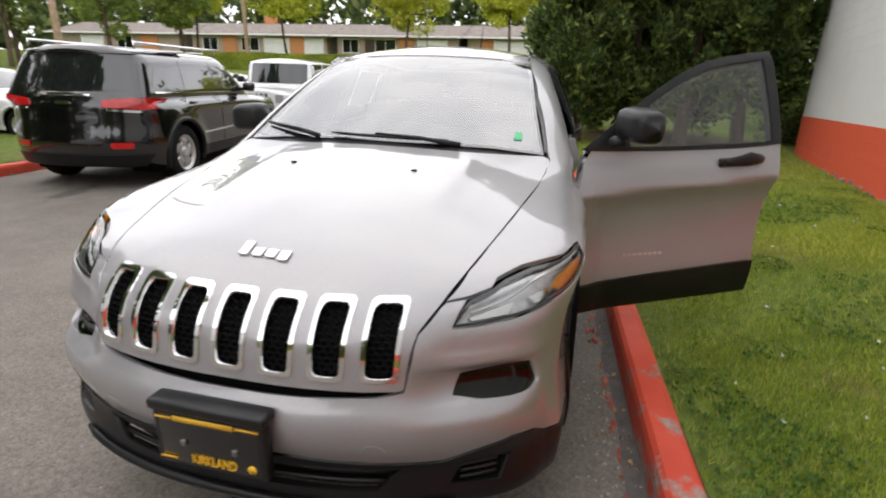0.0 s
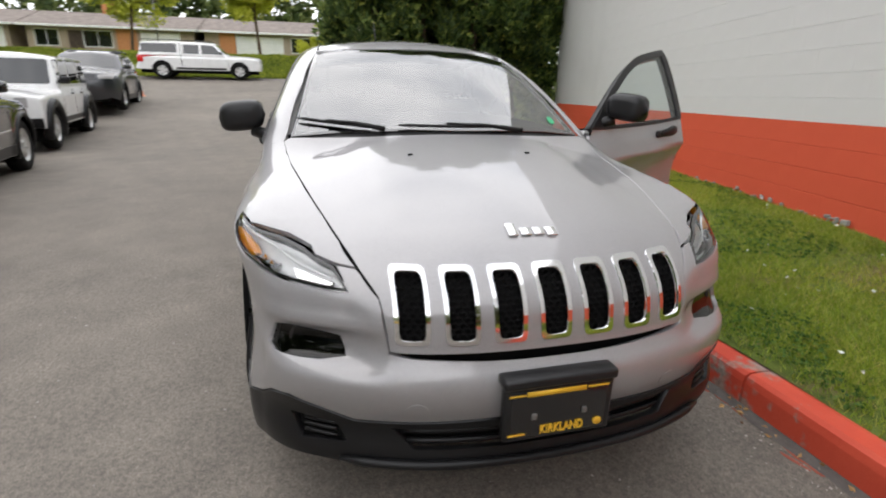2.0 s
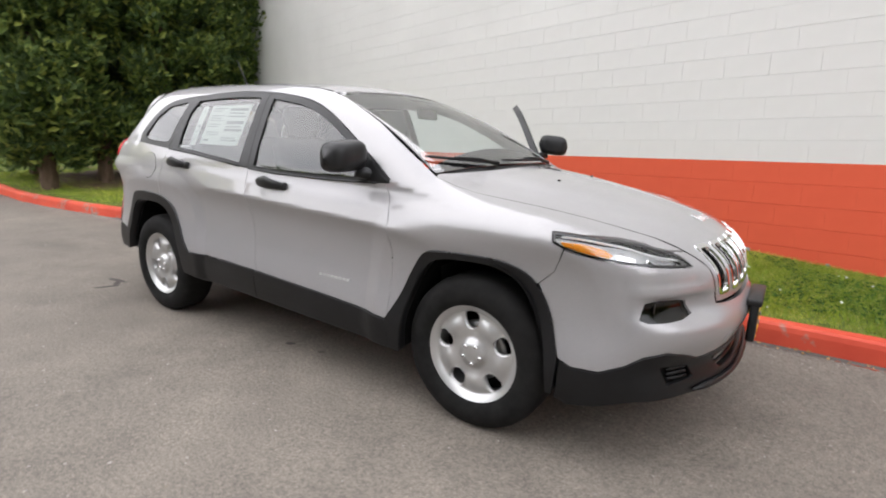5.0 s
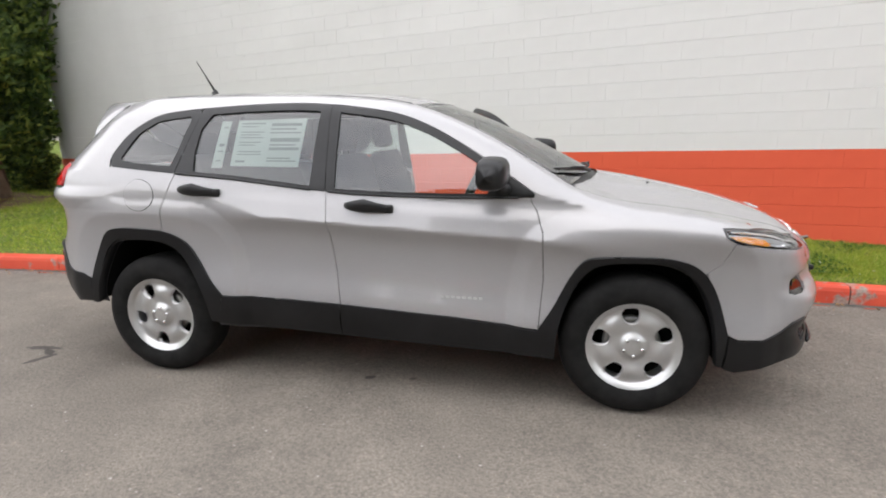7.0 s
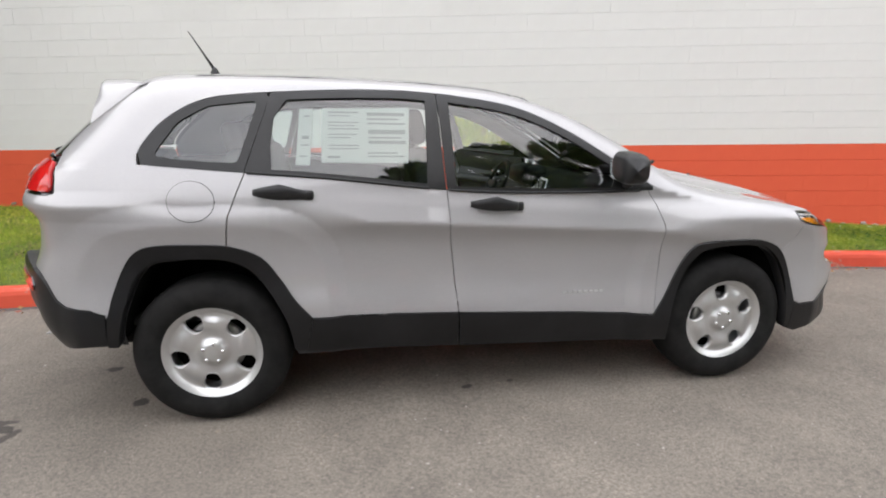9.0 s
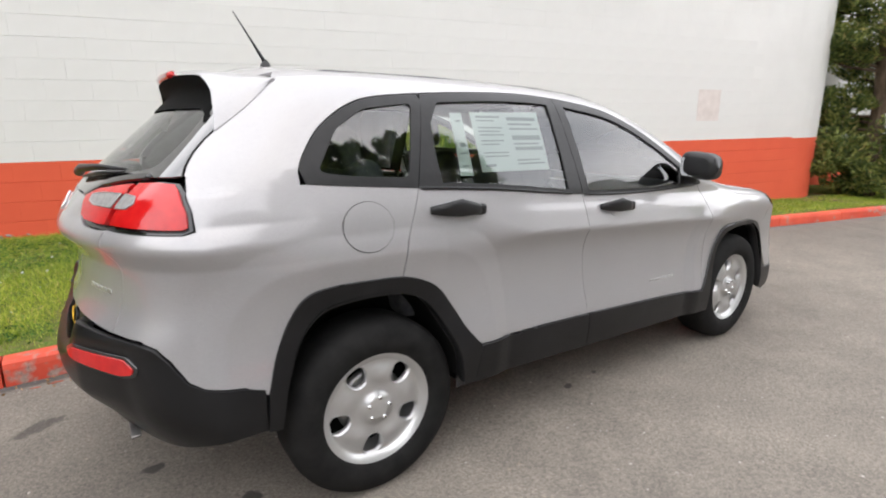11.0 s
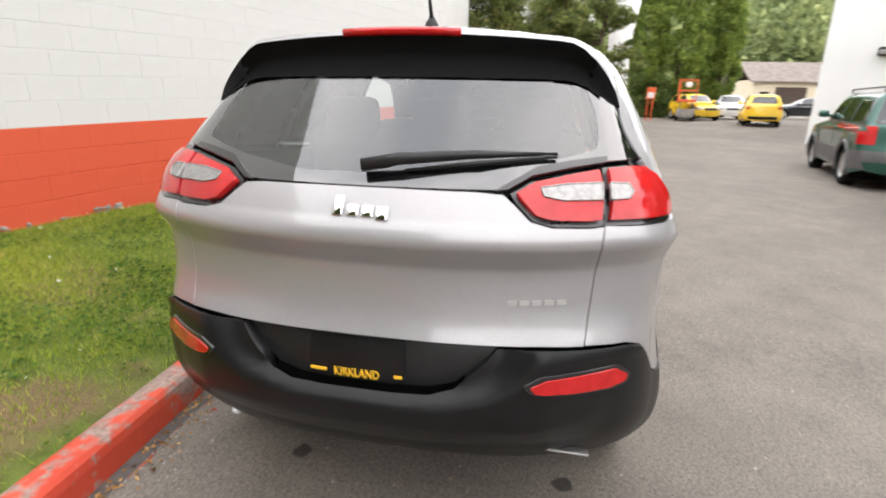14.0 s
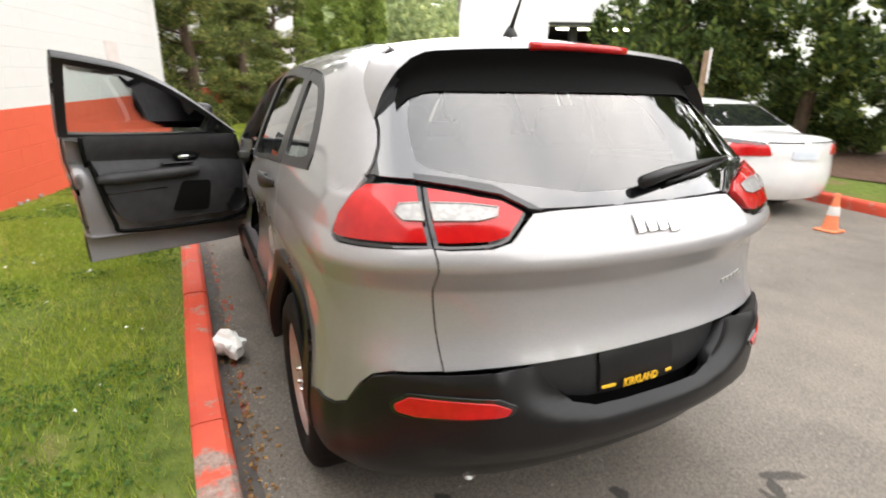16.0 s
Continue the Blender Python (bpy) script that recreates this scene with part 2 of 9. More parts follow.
M_ASPHALT, M_SOIL, M_BLADE, M_KERB = asphalt_material(), grass_soil_material(), blade_material(), kerb_material()
M_WALL = block_paint("white_block_paint", (0.6, 0.595, 0.575), (0.69, 0.685, 0.665), (0.47, 0.455, 0.43))
M_WALLRED = block_paint("orange_red_block_paint", (0.60, 0.085, 0.04), (0.70, 0.12, 0.055), (0.5, 0.16, 0.1))
M_PAINT, M_PLASTIC, M_RUBBER = silver_paint(), black_plastic(), rubber()
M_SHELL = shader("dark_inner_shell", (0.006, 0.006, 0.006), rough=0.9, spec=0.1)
M_GLOSSBLACK = shader("gloss_black_trim", (0.008, 0.008, 0.009), rough=0.12, coat=0.6)
M_FRIT = shader("black_glass_border", (0.006, 0.006, 0.007), rough=0.02, spec=1.0, coat=1.0, coat_rough=0.01)
bsdf(M_FRIT).inputs["IOR"].default_value = 1.6
M_TRIM = plain_var("satin_black_trim", (0.009, 0.009, 0.0095), (0.017, 0.017, 0.018), rough=0.38, scale=8)
M_CHROME = shader("chrome", (0.82, 0.82, 0.83), rough=0.07, metal=1.0)
M_RIM = plain_var("silver_wheel_paint", (0.5, 0.5, 0.5), (0.6, 0.6, 0.595), rough=0.36, metal=0.75, scale=5, fine=200, strength=0.04)
M_STEEL = plain_var("worn_steel", (0.25, 0.25, 0.25), (0.4, 0.39, 0.37), rough=0.4, metal=0.9)
M_DARKMETAL = plain_var("dark_metal", (0.03, 0.03, 0.03), (0.06, 0.055, 0.05), rough=0.6, metal=0.4)
M_GLASS = pane("tinted_window_glass", (0.72, 0.8, 0.78), ior=1.85)
M_SCREEN = pane("tinted_windscreen_glass", (0.62, 0.72, 0.7), ior=3.0)
M_SMOKE = pane("smoked_lamp_lens", (0.2, 0.2, 0.2), ior=1.45)
M_WHITEGUIDE = shader("white_light_guide", (0.85, 0.85, 0.84), rough=0.2, coat=1.0)
M_PRIVACY = pane("dark_privacy_glass", (0.46, 0.52, 0.5), ior=2.0)
M_LENS = pane("clear_lamp_lens", (0.96, 0.97, 0.97), ior=1.5)
M_DARKGLASS = shader("dark_car_glass", (0.01, 0.012, 0.012), rough=0.03, coat=1.0)
M_REDLENS = lamp_red()
M_REFLECTOR = plain_var("bright_lamp_reflector", (0.6, 0.6, 0.6), (0.78, 0.78, 0.77), rough=0.3, scale=35, metal=0.35, fine=90, strength=0.1)
M_AMBER = shader("amber_lens", (0.95, 0.36, 0.02), rough=0.12, coat=1.0)
M_CLEARLAMP = plain_var("clear_ribbed_lamp", (0.24, 0.235, 0.23), (0.42, 0.41, 0.4), rough=0.28, scale=60, metal=0.4)
M_INTERIOR = plain_var("dark_grey_interior_plastic", (0.03, 0.03, 0.032), (0.05, 0.05, 0.052), rough=0.6, scale=10, fine=300, strength=0.06)
M_CLOTH = plain_var("grey_seat_cloth", (0.07, 0.07, 0.072), (0.12, 0.12, 0.122), rough=0.9, scale=40, fine=260, strength=0.12)
M_HEADLINER = plain_var("pale_grey_headliner", (0.42, 0.42, 0.41), (0.5, 0.5, 0.49), rough=0.9, scale=30, fine=300, strength=0.05)
M_PAPER = plain_var("white_paper", (0.78, 0.8, 0.77), (0.84, 0.85, 0.82), rough=0.6, scale=3)
M_INK = shader("grey_print", (0.4, 0.42, 0.42), rough=0.6)
M_YELLOW = shader("yellow_plate_print", (0.85, 0.5, 0.03), rough=0.45)
M_MIRROR = shader("mirror_glass", (0.8, 0.82, 0.82), rough=0.01, metal=1.0)
M_CONE = plain_var("orange_cone_plastic", (0.72, 0.2, 0.09), (0.82, 0.27, 0.13), rough=0.55)
M_CONCRETE = plain_var("weathered_concrete", (0.2, 0.185, 0.165), (0.36, 0.34, 0.31), rough=0.85, scale=3, fine=60, strength=0.4)
M_BARK = bark_material()
M_WALLMARK = plain_var("faint_wall_stain", (0.6, 0.585, 0.555), (0.74, 0.73, 0.7), rough=0.75, scale=26)
M_WALLPATCH = plain_var("pinkish_repair", (0.56, 0.5, 0.47), (0.66, 0.6, 0.57), rough=0.75, scale=8)

# ---- small building helpers ----
from mathutils.geometry import delaunay_2d_cdt

TAU = 2 * math.pi


def part(name, geo, mat, parent=None, label="", smooth=True):
    """One mesh object from (verts, faces[, normals]); a child of parent where one is given."""
    verts, faces = geo[0], geo[1]
    me = bpy.data.meshes.new(name)
    me.from_pydata([tuple(map(float, v)) for v in verts], [], [tuple(map(int, q)) for q in faces])
    me.update()
    mats = mat if isinstance(mat, (list, tuple)) else [mat]
    for m in mats:
        me.materials.append(m)
    me.polygons.foreach_set("use_smooth", [smooth] * len(me.polygons))
    if len(geo) > 2 and geo[2] is not None:
        me.normals_split_custom_set_from_vertices([tuple(map(float, n)) for n in geo[2]])
    ob = new(name, me)
    if parent is not None:
        ob.parent = parent
    if label:
        ob["label"] = label
    return ob


def thing(name, m, label, category, group=""):
    """An Empty at the base of a thing, to which its parts are children."""
    ob = new(name)
    ob.empty_display_size = 0.2
    ob.matrix_world = m
    return tagged(ob, label, category, group)


def moved(geo, m):
    vs = [m @ Vector(v) for v in geo[0]]
    ns = None
    if len(geo) > 2 and geo[2] is not None:
        r = m.to_3x3().inverted().transposed()
        ns = [(r @ Vector(n)).normalized() for n in geo[2]]
    return vs, geo[1], ns


def joined(*geos):
    vs, fs = [], []
    for g in geos:
        k = len(vs)
        vs += list(g[0])
        fs += [tuple(i + k for i in q) for q in g[1]]
    return vs, fs


def flipped(geo):
    """Mirror image across y = 0."""
    vs = [(v[0], -v[1], v[2]) for v in geo[0]]
    fs = [tuple(reversed(q)) for q in geo[1]]
    ns = [(n[0], -n[1], n[2]) for n in geo[2]] if len(geo) > 2 and geo[2] is not None else None
    return vs, fs, ns


def bevel_box(sx, sy, sz, b=0.01, at=(0, 0, 0), segs=2):
    """A box of full size sx, sy, sz, centred at a place, with rounded edges."""
    bm = bmesh.new()
    bmesh.ops.create_cube(bm, size=1)
    bmesh.ops.scale(bm, vec=(sx, sy, sz), verts=bm.verts)
    if b > 0:
        bmesh.ops.bevel(bm, geom=bm.edges[:], offset=min(b, 0.45 * min(sx, sy, sz)), segments=segs, profile=0.5, affect="EDGES")
    bmesh.ops.translate(bm, vec=at, verts=bm.verts)
    return from_bm(bm)


def from_bm(bm):
    bm.verts.index_update()
    vs = [tuple(v.co) for v in bm.verts]
    fs = [tuple(v.index for v in q.verts) for q in bm.faces]
    bm.free()
    return vs, fs


def lathe(profile, n=32, axis="z", close=False):
    """Turns a profile of (radius, height) round an axis."""
    vs, fs = [], []
    k = len(profile)
    for i in range(n):
        a = TAU * i / n
        for r, h in profile:
            p = (r * math.cos(a), r * math.sin(a), h)
            vs.append(p if axis == "z" else (p[0], p[2], -p[1]) if axis == "y" else (p[2], p[0], p[1]))
    for i in range(n):
        j = (i + 1) % n
        for q in range(k - 1):
            fs.append((i * k + q, j * k + q, j * k + q + 1, i * k + q + 1))
    return vs, fs


def tube(path, radius, n=8, caps=True):
    """A tube along a path; radius is one number or one for each point."""
    pts = [Vector(p) for p in path]
    rs = radius if isinstance(radius, (list, tuple)) else [radius] * len(pts)
    vs, fs = [], []
    side = None
    for i, p in enumerate(pts):
        d = (pts[min(i + 1, len(pts) - 1)] - pts[max(i - 1, 0)]).normalized()
        if side is None:
            side = d.cross(Vector((0, 0, 1)) if abs(d.z) < 0.9 else Vector((1, 0, 0))).normalized()
        side = (side - d * side.dot(d)).normalized()
        up = d.cross(side)
        for k in range(n):
            a = TAU * k / n
            vs.append(p + (side * math.cos(a) + up * math.sin(a)) * rs[i])
    for i in range(len(pts) - 1):
        for k in range(n):
            j = (k + 1) % n
            fs.append((i * n + k, i * n + j, (i + 1) * n + j, (i + 1) * n + k))
    if caps:
        fs.append(tuple(reversed(range(n))))
        fs.append(tuple((len(pts) - 1) * n + k for k in range(n)))
    return vs, fs


def prism(poly, depth, m=None):
    """A flat outline (x, y) with a thickness along z, both faces and the rim."""
    n = len(poly)
    vs = [(x, y, 0) for x, y in poly] + [(x, y, depth) for x, y in poly]
    fs = [tuple(reversed(range(n))), tuple(range(n, 2 * n))] + [(i, (i + 1) % n, n + (i + 1) % n, n + i) for i in range(n)]
    g = (vs, fs)
    return moved(g, m)[:2] if m is not None else g


def spline(xs, ys):
    """A natural cubic spline through the points, straight beyond its ends."""
    xs, ys = np.array(xs, float), np.array(ys, float)
    n, h = len(xs), np.diff(xs)
    a = np.eye(n)
    b = np.zeros(n)
    for i in range(1, n - 1):
        a[i, i - 1], a[i, i], a[i, i + 1] = h[i - 1], 2 * (h[i - 1] + h[i]), h[i]
        b[i] = 6 * ((ys[i + 1] - ys[i]) / h[i] - (ys[i] - ys[i - 1]) / h[i - 1])
    m = np.linalg.solve(a, b)
    lo = (ys[1] - ys[0]) / h[0] - h[0] * (2 * m[0] + m[1]) / 6
    hi = (ys[-1] - ys[-2]) / h[-1] + h[-1] * (m[-2] + 2 * m[-1]) / 6

    def exact(x):
        x = np.asarray(x, float)
        i = np.clip(np.searchsorted(xs, x) - 1, 0, n - 2)
        t, u = x - xs[i], xs[i + 1] - x
        y = (m[i] * u**3 + m[i + 1] * t**3) / (6 * h[i]) + (ys[i] / h[i] - m[i] * h[i] / 6) * u + (ys[i + 1] / h[i] - m[i + 1] * h[i] / 6) * t
        y = np.where(x < xs[0], ys[0] + lo * (x - xs[0]), y)
        return np.where(x > xs[-1], ys[-1] + hi * (x - xs[-1]), y)

    span = xs[-1] - xs[0]
    tx = np.linspace(xs[0] - span, xs[-1] + span, 9000)
    ty = exact(tx)
    return lambda x: np.interp(x, tx, ty)


def smax(a, b, k):
    h = np.maximum(k - np.abs(a - b), 0) / k
    return np.maximum(a, b) + h * h * k / 4


def smin(a, b, k):
    return -smax(-a, -b, k)


def inside(poly, p):
    """Whether points (n, 2) lie in an outline."""
    x, y = p[:, 0], p[:, 1]
    hit = np.zeros(len(p), bool)
    q = np.asarray(poly, float)
    for (x0, y0), (x1, y1) in zip(q, np.roll(q, -1, 0)):
        if y0 == y1:
            continue
        hit ^= ((y0 > y) != (y1 > y)) & (x < (x1 - x0) * (y - y0) / (y1 - y0) + x0)
    return hit


def rounded(poly, r, n=4):
    """An outline with its corners cut round to a radius."""
    out = []
    k = len(poly)
    for i in range(k):
        a, b, c = (np.array(poly[j % k], float) for j in (i - 1, i, i + 1))
        la, lc = np.linalg.norm(a - b), np.linalg.norm(c - b)
        d = min(r, 0.45 * la, 0.45 * lc)
        p, q = b + (a - b) / la * d, b + (c - b) / lc * d
        for t in np.linspace(0, 1, n + 1):
            out.append(tuple((1 - t) ** 2 * p + 2 * t * (1 - t) * b + t * t * q))
    return out


def inset(poly, d):
    """An outline moved inwards by a distance."""
    q = [np.array(p, float) for p in poly]
    k = len(q)
    area = sum(a[0] * b[1] - a[1] * b[0] for a, b in zip(q, q[1:] + q[:1]))
    sg = 1.0 if area > 0 else -1.0
    out = []
    for i in range(k):
        e0, e1 = q[i] - q[i - 1], q[(i + 1) % k] - q[i]
        n0 = np.array([-e0[1], e0[0]]) / max(np.linalg.norm(e0), 1e-9)
        n1 = np.array([-e1[1], e1[0]]) / max(np.linalg.norm(e1), 1e-9)
        n = n0 + n1
        n = n / max(np.linalg.norm(n), 0.3)
        out.append(tuple(q[i] + sg * d * n / max(0.6, float(n @ n0))))
    return out


def along(poly, step, closed=True):
    """Points at even steps along an outline."""
    out = []
    q = [np.array(p, float) for p in poly]
    for a, b in zip(q, q[1:] + (q[:1] if closed else [])):
        k = max(1, int(math.ceil(np.linalg.norm(b - a) / step)))
        out += [tuple(a + (b - a) * i / k) for i in range(k)]
    if not closed:
        out.append(tuple(q[-1]))
    return out


def smooth_line(pts, n=6):
    """A rounder line through points (Catmull-Rom), open."""
    q = [np.array(p, float) for p in pts]
    q = [2 * q[0] - q[1]] + q + [2 * q[-1] - q[-2]]
    out = []
    for a, b, c, d in zip(q, q[1:], q[2:], q[3:]):
        for i in range(n):
            t = i / n
            out.append(tuple(0.5 * (2 * b + (c - a) * t + (2 * a - 5 * b + 4 * c - d) * t * t + (3 * b - a - 3 * c + d) * t**3)))
    out.append(tuple(q[-2]))
    return out


class Skin:
    """A car body as the zero of a function of place, on which panels are cut out as outlines in a flat or round projection."""

    def __init__(self, value, fx=1.1, rx=-1.1, tz=0.75):
        self.value, self.fx, self.rx, self.tz = value, fx, rx, tz

    def rays(self, p, mode):
        u, v = p[:, 0], p[:, 1]
        o, d = np.zeros((len(p), 3)), np.zeros((len(p), 3))
        if mode == "side":
            o[:, 0], o[:, 1], o[:, 2] = u, -1.4, v
            d[:, 1] = 1.4
        elif mode == "front":
            o[:, 0], o[:, 1], o[:, 2] = 3.2, u, v
            d[:, 0] = -3.0
        elif mode == "rear":
            o[:, 0], o[:, 1], o[:, 2] = -3.2, u, v
            d[:, 0] = 3.0
        elif mode == "top":
            o[:, 0], o[:, 1], o[:, 2] = u, v, 2.4
            d[:, 2] = -2.0
        elif mode in ("fcyl", "rcyl"):
            ax, s = (self.fx, 1) if mode == "fcyl" else (self.rx, -1)
            dx, dy = s * np.cos(u), np.sin(u)
            o[:, 0], o[:, 1], o[:, 2] = ax + 2.6 * dx, 2.6 * dy, v
            d[:, 0], d[:, 1] = -2.6 * dx, -2.6 * dy
        elif mode == "nose":
            # along a line that slopes forward and up; v runs up the slope
            o[:, 0], o[:, 1], o[:, 2] = 3.4 - 0.7071 * v, u, 2.2 + 0.7071 * v
            d[:, 0], d[:, 2] = -2.0, -2.0
        elif mode == "tcyl":
            o[:, 0], o[:, 1], o[:, 2] = u, -1.6 * np.sin(v), self.tz + 1.6 * np.cos(v)
            d[:, 1], d[:, 2] = 1.6 * np.sin(v), -1.6 * np.cos(v)
        return o, d

    def cast(self, p, mode):
        p = np.asarray(p, float).reshape(-1, 2)
        o, d = self.rays(p, mode)
        ts = np.linspace(0, 1, 34)
        vals = np.stack([self.value(o + d * t) for t in ts], 1)
        neg = vals < 0
        first = np.where(neg.any(1), neg.argmax(1), vals.argmin(1))
        hi, lo = ts[first], ts[np.maximum(first - 1, 0)]
        for _ in range(15):
            mid = (lo + hi) / 2
            out = self.value(o + d * mid[:, None]) > 0
            lo, hi = np.where(out, mid, lo), np.where(out, hi, mid)
        pos = o + d * hi[:, None]
        return pos, self.normal(pos)

    def normal(self, pos):
        e = 0.004
        g = np.stack([self.value(pos + e * ax) - self.value(pos - e * ax) for ax in np.eye(3)], 1)
        return g / np.maximum(np.linalg.norm(g, axis=1, keepdims=True), 1e-9)

    def to(self, mode, pts, source):
        """Outline points given in one projection, in the coordinates of another."""
        pos, _ = self.cast(pts, source)
        if mode in ("fcyl", "rcyl"):
            ax, s = (self.fx, 1) if mode == "fcyl" else (self.rx, -1)
            return [(math.atan2(y, s * (x - ax)), z) for x, y, z in pos]
        if mode == "nose":
            return [(y, ((z - 2.2) - (x - 3.4)) * 0.7071) for x, y, z in pos]
        if mode == "tcyl":
            return [(x, math.atan2(-y, z - self.tz)) for x, y, z in pos]
        k = {"side": (0, 2), "front": (1, 2), "rear": (1, 2), "top": (0, 1)}[mode]
        return [(q[k[0]], q[k[1]]) for q in pos]

    def panel(self, poly, mode, off=0.0, depth=0.015, res=0.03, holes=(), gap=0.0, push=None):
        """Geometry of a panel: the surface inside an outline, and a rim that goes inwards round it and its holes."""
        loops = [along(poly, res)] + [along(h, res) for h in holes]
        k = sum(len(q) for q in loops)
        pts = [p for q in loops for p in q]
        edges, at = [], 0
        for q in loops:
            edges += [(at + i, at + (i + 1) % len(q)) for i in range(len(q))]
            at += len(q)
        a = np.array(loops[0])
        lo, hi = a.min(0), a.max(0)
        gx, gy = np.meshgrid(np.arange(lo[0] + res / 2, hi[0], res), np.arange(lo[1] + res / 2, hi[1], res))
        g = np.stack([gx.ravel(), gy.ravel()], 1)
        if len(g):
            keep = inside(loops[0], g)
            for h in loops[1:]:
                keep &= ~inside(h, g)
            g = g[keep]
            b = np.array(pts)
            if len(g):
                near = ((g[:, None, :] - b[None]) ** 2).sum(2).min(1)
                g = g[near > (0.45 * res) ** 2]
        flat = [Vector(p) for p in pts] + [Vector(p) for p in g]
        vs, es, fs = delaunay_2d_cdt(flat, edges, [], 0, 1e-6)[:3]
        q = np.array([(v[0], v[1]) for v in vs])
        fs = [tuple(f) for f in fs if len(f) == 3]
        c = np.array([q[list(f)].mean(0) for f in fs])
        keep = inside(loops[0], c)
        for h in loops[1:]:
            keep &= ~inside(h, c)
        fs = [f for f, good in zip(fs, keep) if good]
        pos, nor = self.cast(q, mode)
        o = np.full(len(q), off, float)
        if push is not None:
            o = o + push(pos)
        pos = pos + nor * o[:, None]
        if push is not None:
            nor = self.bent(pos, nor, fs)
        t = np.array(fs)
        fn = np.cross(pos[t[:, 1]] - pos[t[:, 0]], pos[t[:, 2]] - pos[t[:, 0]])
        bad = (fn * nor[t].sum(1)).sum(1) < 0
        fs = [(f[0], f[2], f[1]) if w else f for f, w in zip(fs, bad)]
        verts, norms = list(map(tuple, pos)), list(map(tuple, nor))
        if depth:
            half = {}
            for f in fs:
                for i in range(3):
                    half[(f[i], f[(i + 1) % 3])] = 1
            rim = [(i, j) for i, j in half if (j, i) not in half]
            idx = {}
            for i, j in rim:
                for v in (i, j):
                    if v not in idx:
                        idx[v] = len(verts)
                        verts += [tuple(pos[v]), tuple(pos[v] - nor[v] * depth)]
                        norms += [None, None]
            acc = {v: np.zeros(3) for v in idx}
            for i, j in rim:
                n = np.cross(pos[j] - pos[i], nor[i])
                for v in (i, j):
                    acc[v] = acc[v] + n
                fs.append((idx[j], idx[i], idx[i] + 1, idx[j] + 1))
            for v, k0 in idx.items():
                n = acc[v] / max(np.linalg.norm(acc[v]), 1e-9)
                up = n + 0.6 * nor[v]
                norms[k0], norms[k0 + 1] = tuple(up / np.linalg.norm(up)), tuple(n)
        return verts, fs, norms

    def bent(self, pos, nor, fs):
        t = np.array(fs)
        fn = np.cross(pos[t[:, 1]] - pos[t[:, 0]], pos[t[:, 2]] - pos[t[:, 0]])
        fn = np.where(((fn * nor[t].sum(1)).sum(1) < 0)[:, None], -fn, fn)
        acc = np.zeros_like(pos)
        for i in range(3):
            np.add.at(acc, t[:, i], fn)
        return acc / np.maximum(np.linalg.norm(acc, axis=1, keepdims=True), 1e-9)

# ---- the place: road, kerbs, lawn, wall ----
KERB = [(-60, 1.6), (-40, 0.7), (-24, 0.3), (-16, 0.3), (-12, 0.38), (-9, 0.48), (-7, 0.62), (-5.3, 0.86), (-4.2, 0.96), (-2.5, 1.08), (-1, 1.16), (0.5, 1.2), (2, 1.24), (3.4, 1.24), (5, 1.08), (7, 0.72), (9.5, 0.2), (14, -0.8), (20, -2.3), (28, -4.4), (36, -6.8)]
kerb_y = spline([p[0] for p in KERB], [p[1] for p in KERB])
KERB2 = [(-30, -11), (-20, -9.6), (-14, -8.5), (-8, -7.7), (-2.5, -6.75), (0.5, -6.8), (5, -7.9), (10, -9.2), (15, -10.2), (22, -12)]
kerb2_y = spline([p[0] for p in KERB2], [p[1] for p in KERB2])


def rise(x):
    """How far the ground climbs beyond the parked cars at either end."""
    x = np.asarray(x, float)
    return 1.4 * np.clip((-9.0 - x) / 17.0, 0, 1) ** 1.2 + 0.45 * np.clip((x - 10.0) / 18.0, 0, 1) - 0.008 - 0.026 * np.clip((1.35 - x) / 2.7, 0, 1)


def sheet(xs, ys, height):
    vs = [(x, y, float(height(x, y))) for x in xs for y in ys]
    n = len(ys)
    fs = [(i * n + j, (i + 1) * n + j, (i + 1) * n + j + 1, i * n + j + 1) for i in range(len(xs) - 1) for j in range(n - 1)]
    return vs, fs


xs_far = [-900, -400, -200, -120, -90, -70, -50, -40, -34, -30] + [-28 + i * 1.0 for i in range(70)] + [45, 52, 60, 70, 90, 130, 250, 500, 900]
ys_far = [-900, -400, -200, -100, -60, -40, -30, -24] + [-20 + i * 1.0 for i in range(41)] + [30, 60, 120, 300, 900]
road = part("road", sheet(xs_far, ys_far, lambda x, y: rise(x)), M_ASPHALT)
tagged(road, "worn grey asphalt driveway with stains and loose grit", "road", kind="structure")


def wall_y(x):
    return 3.6 - 0.22 * x


def lawn_z(x, y):
    """Lawn height: flush with the kerb, rising gently towards the wall."""
    k = np.clip((y - kerb_y(x) - 0.16) / 2.2, 0, 1)
    up = 0.22 * np.exp(-((x / 7.0) ** 2))
    return rise(x) + 0.14 + up * k + 0.012 * math.sin(3.1 * x + 1.7 * y) * math.sin(2.3 * y - 0.8 * x)


def strip(xs, lo, hi, n, height):
    vs, fs = [], []
    for x in xs:
        for j in range(n):
            y = lo(x) + (hi(x) - lo(x)) * j / (n - 1)
            vs.append((x, y, float(height(x, y))))
    for i in range(len(xs) - 1):
        for j in range(n - 1):
            fs.append((i * n + j, (i + 1) * n + j, (i + 1) * n + j + 1, i * n + j + 1))
    return vs, fs


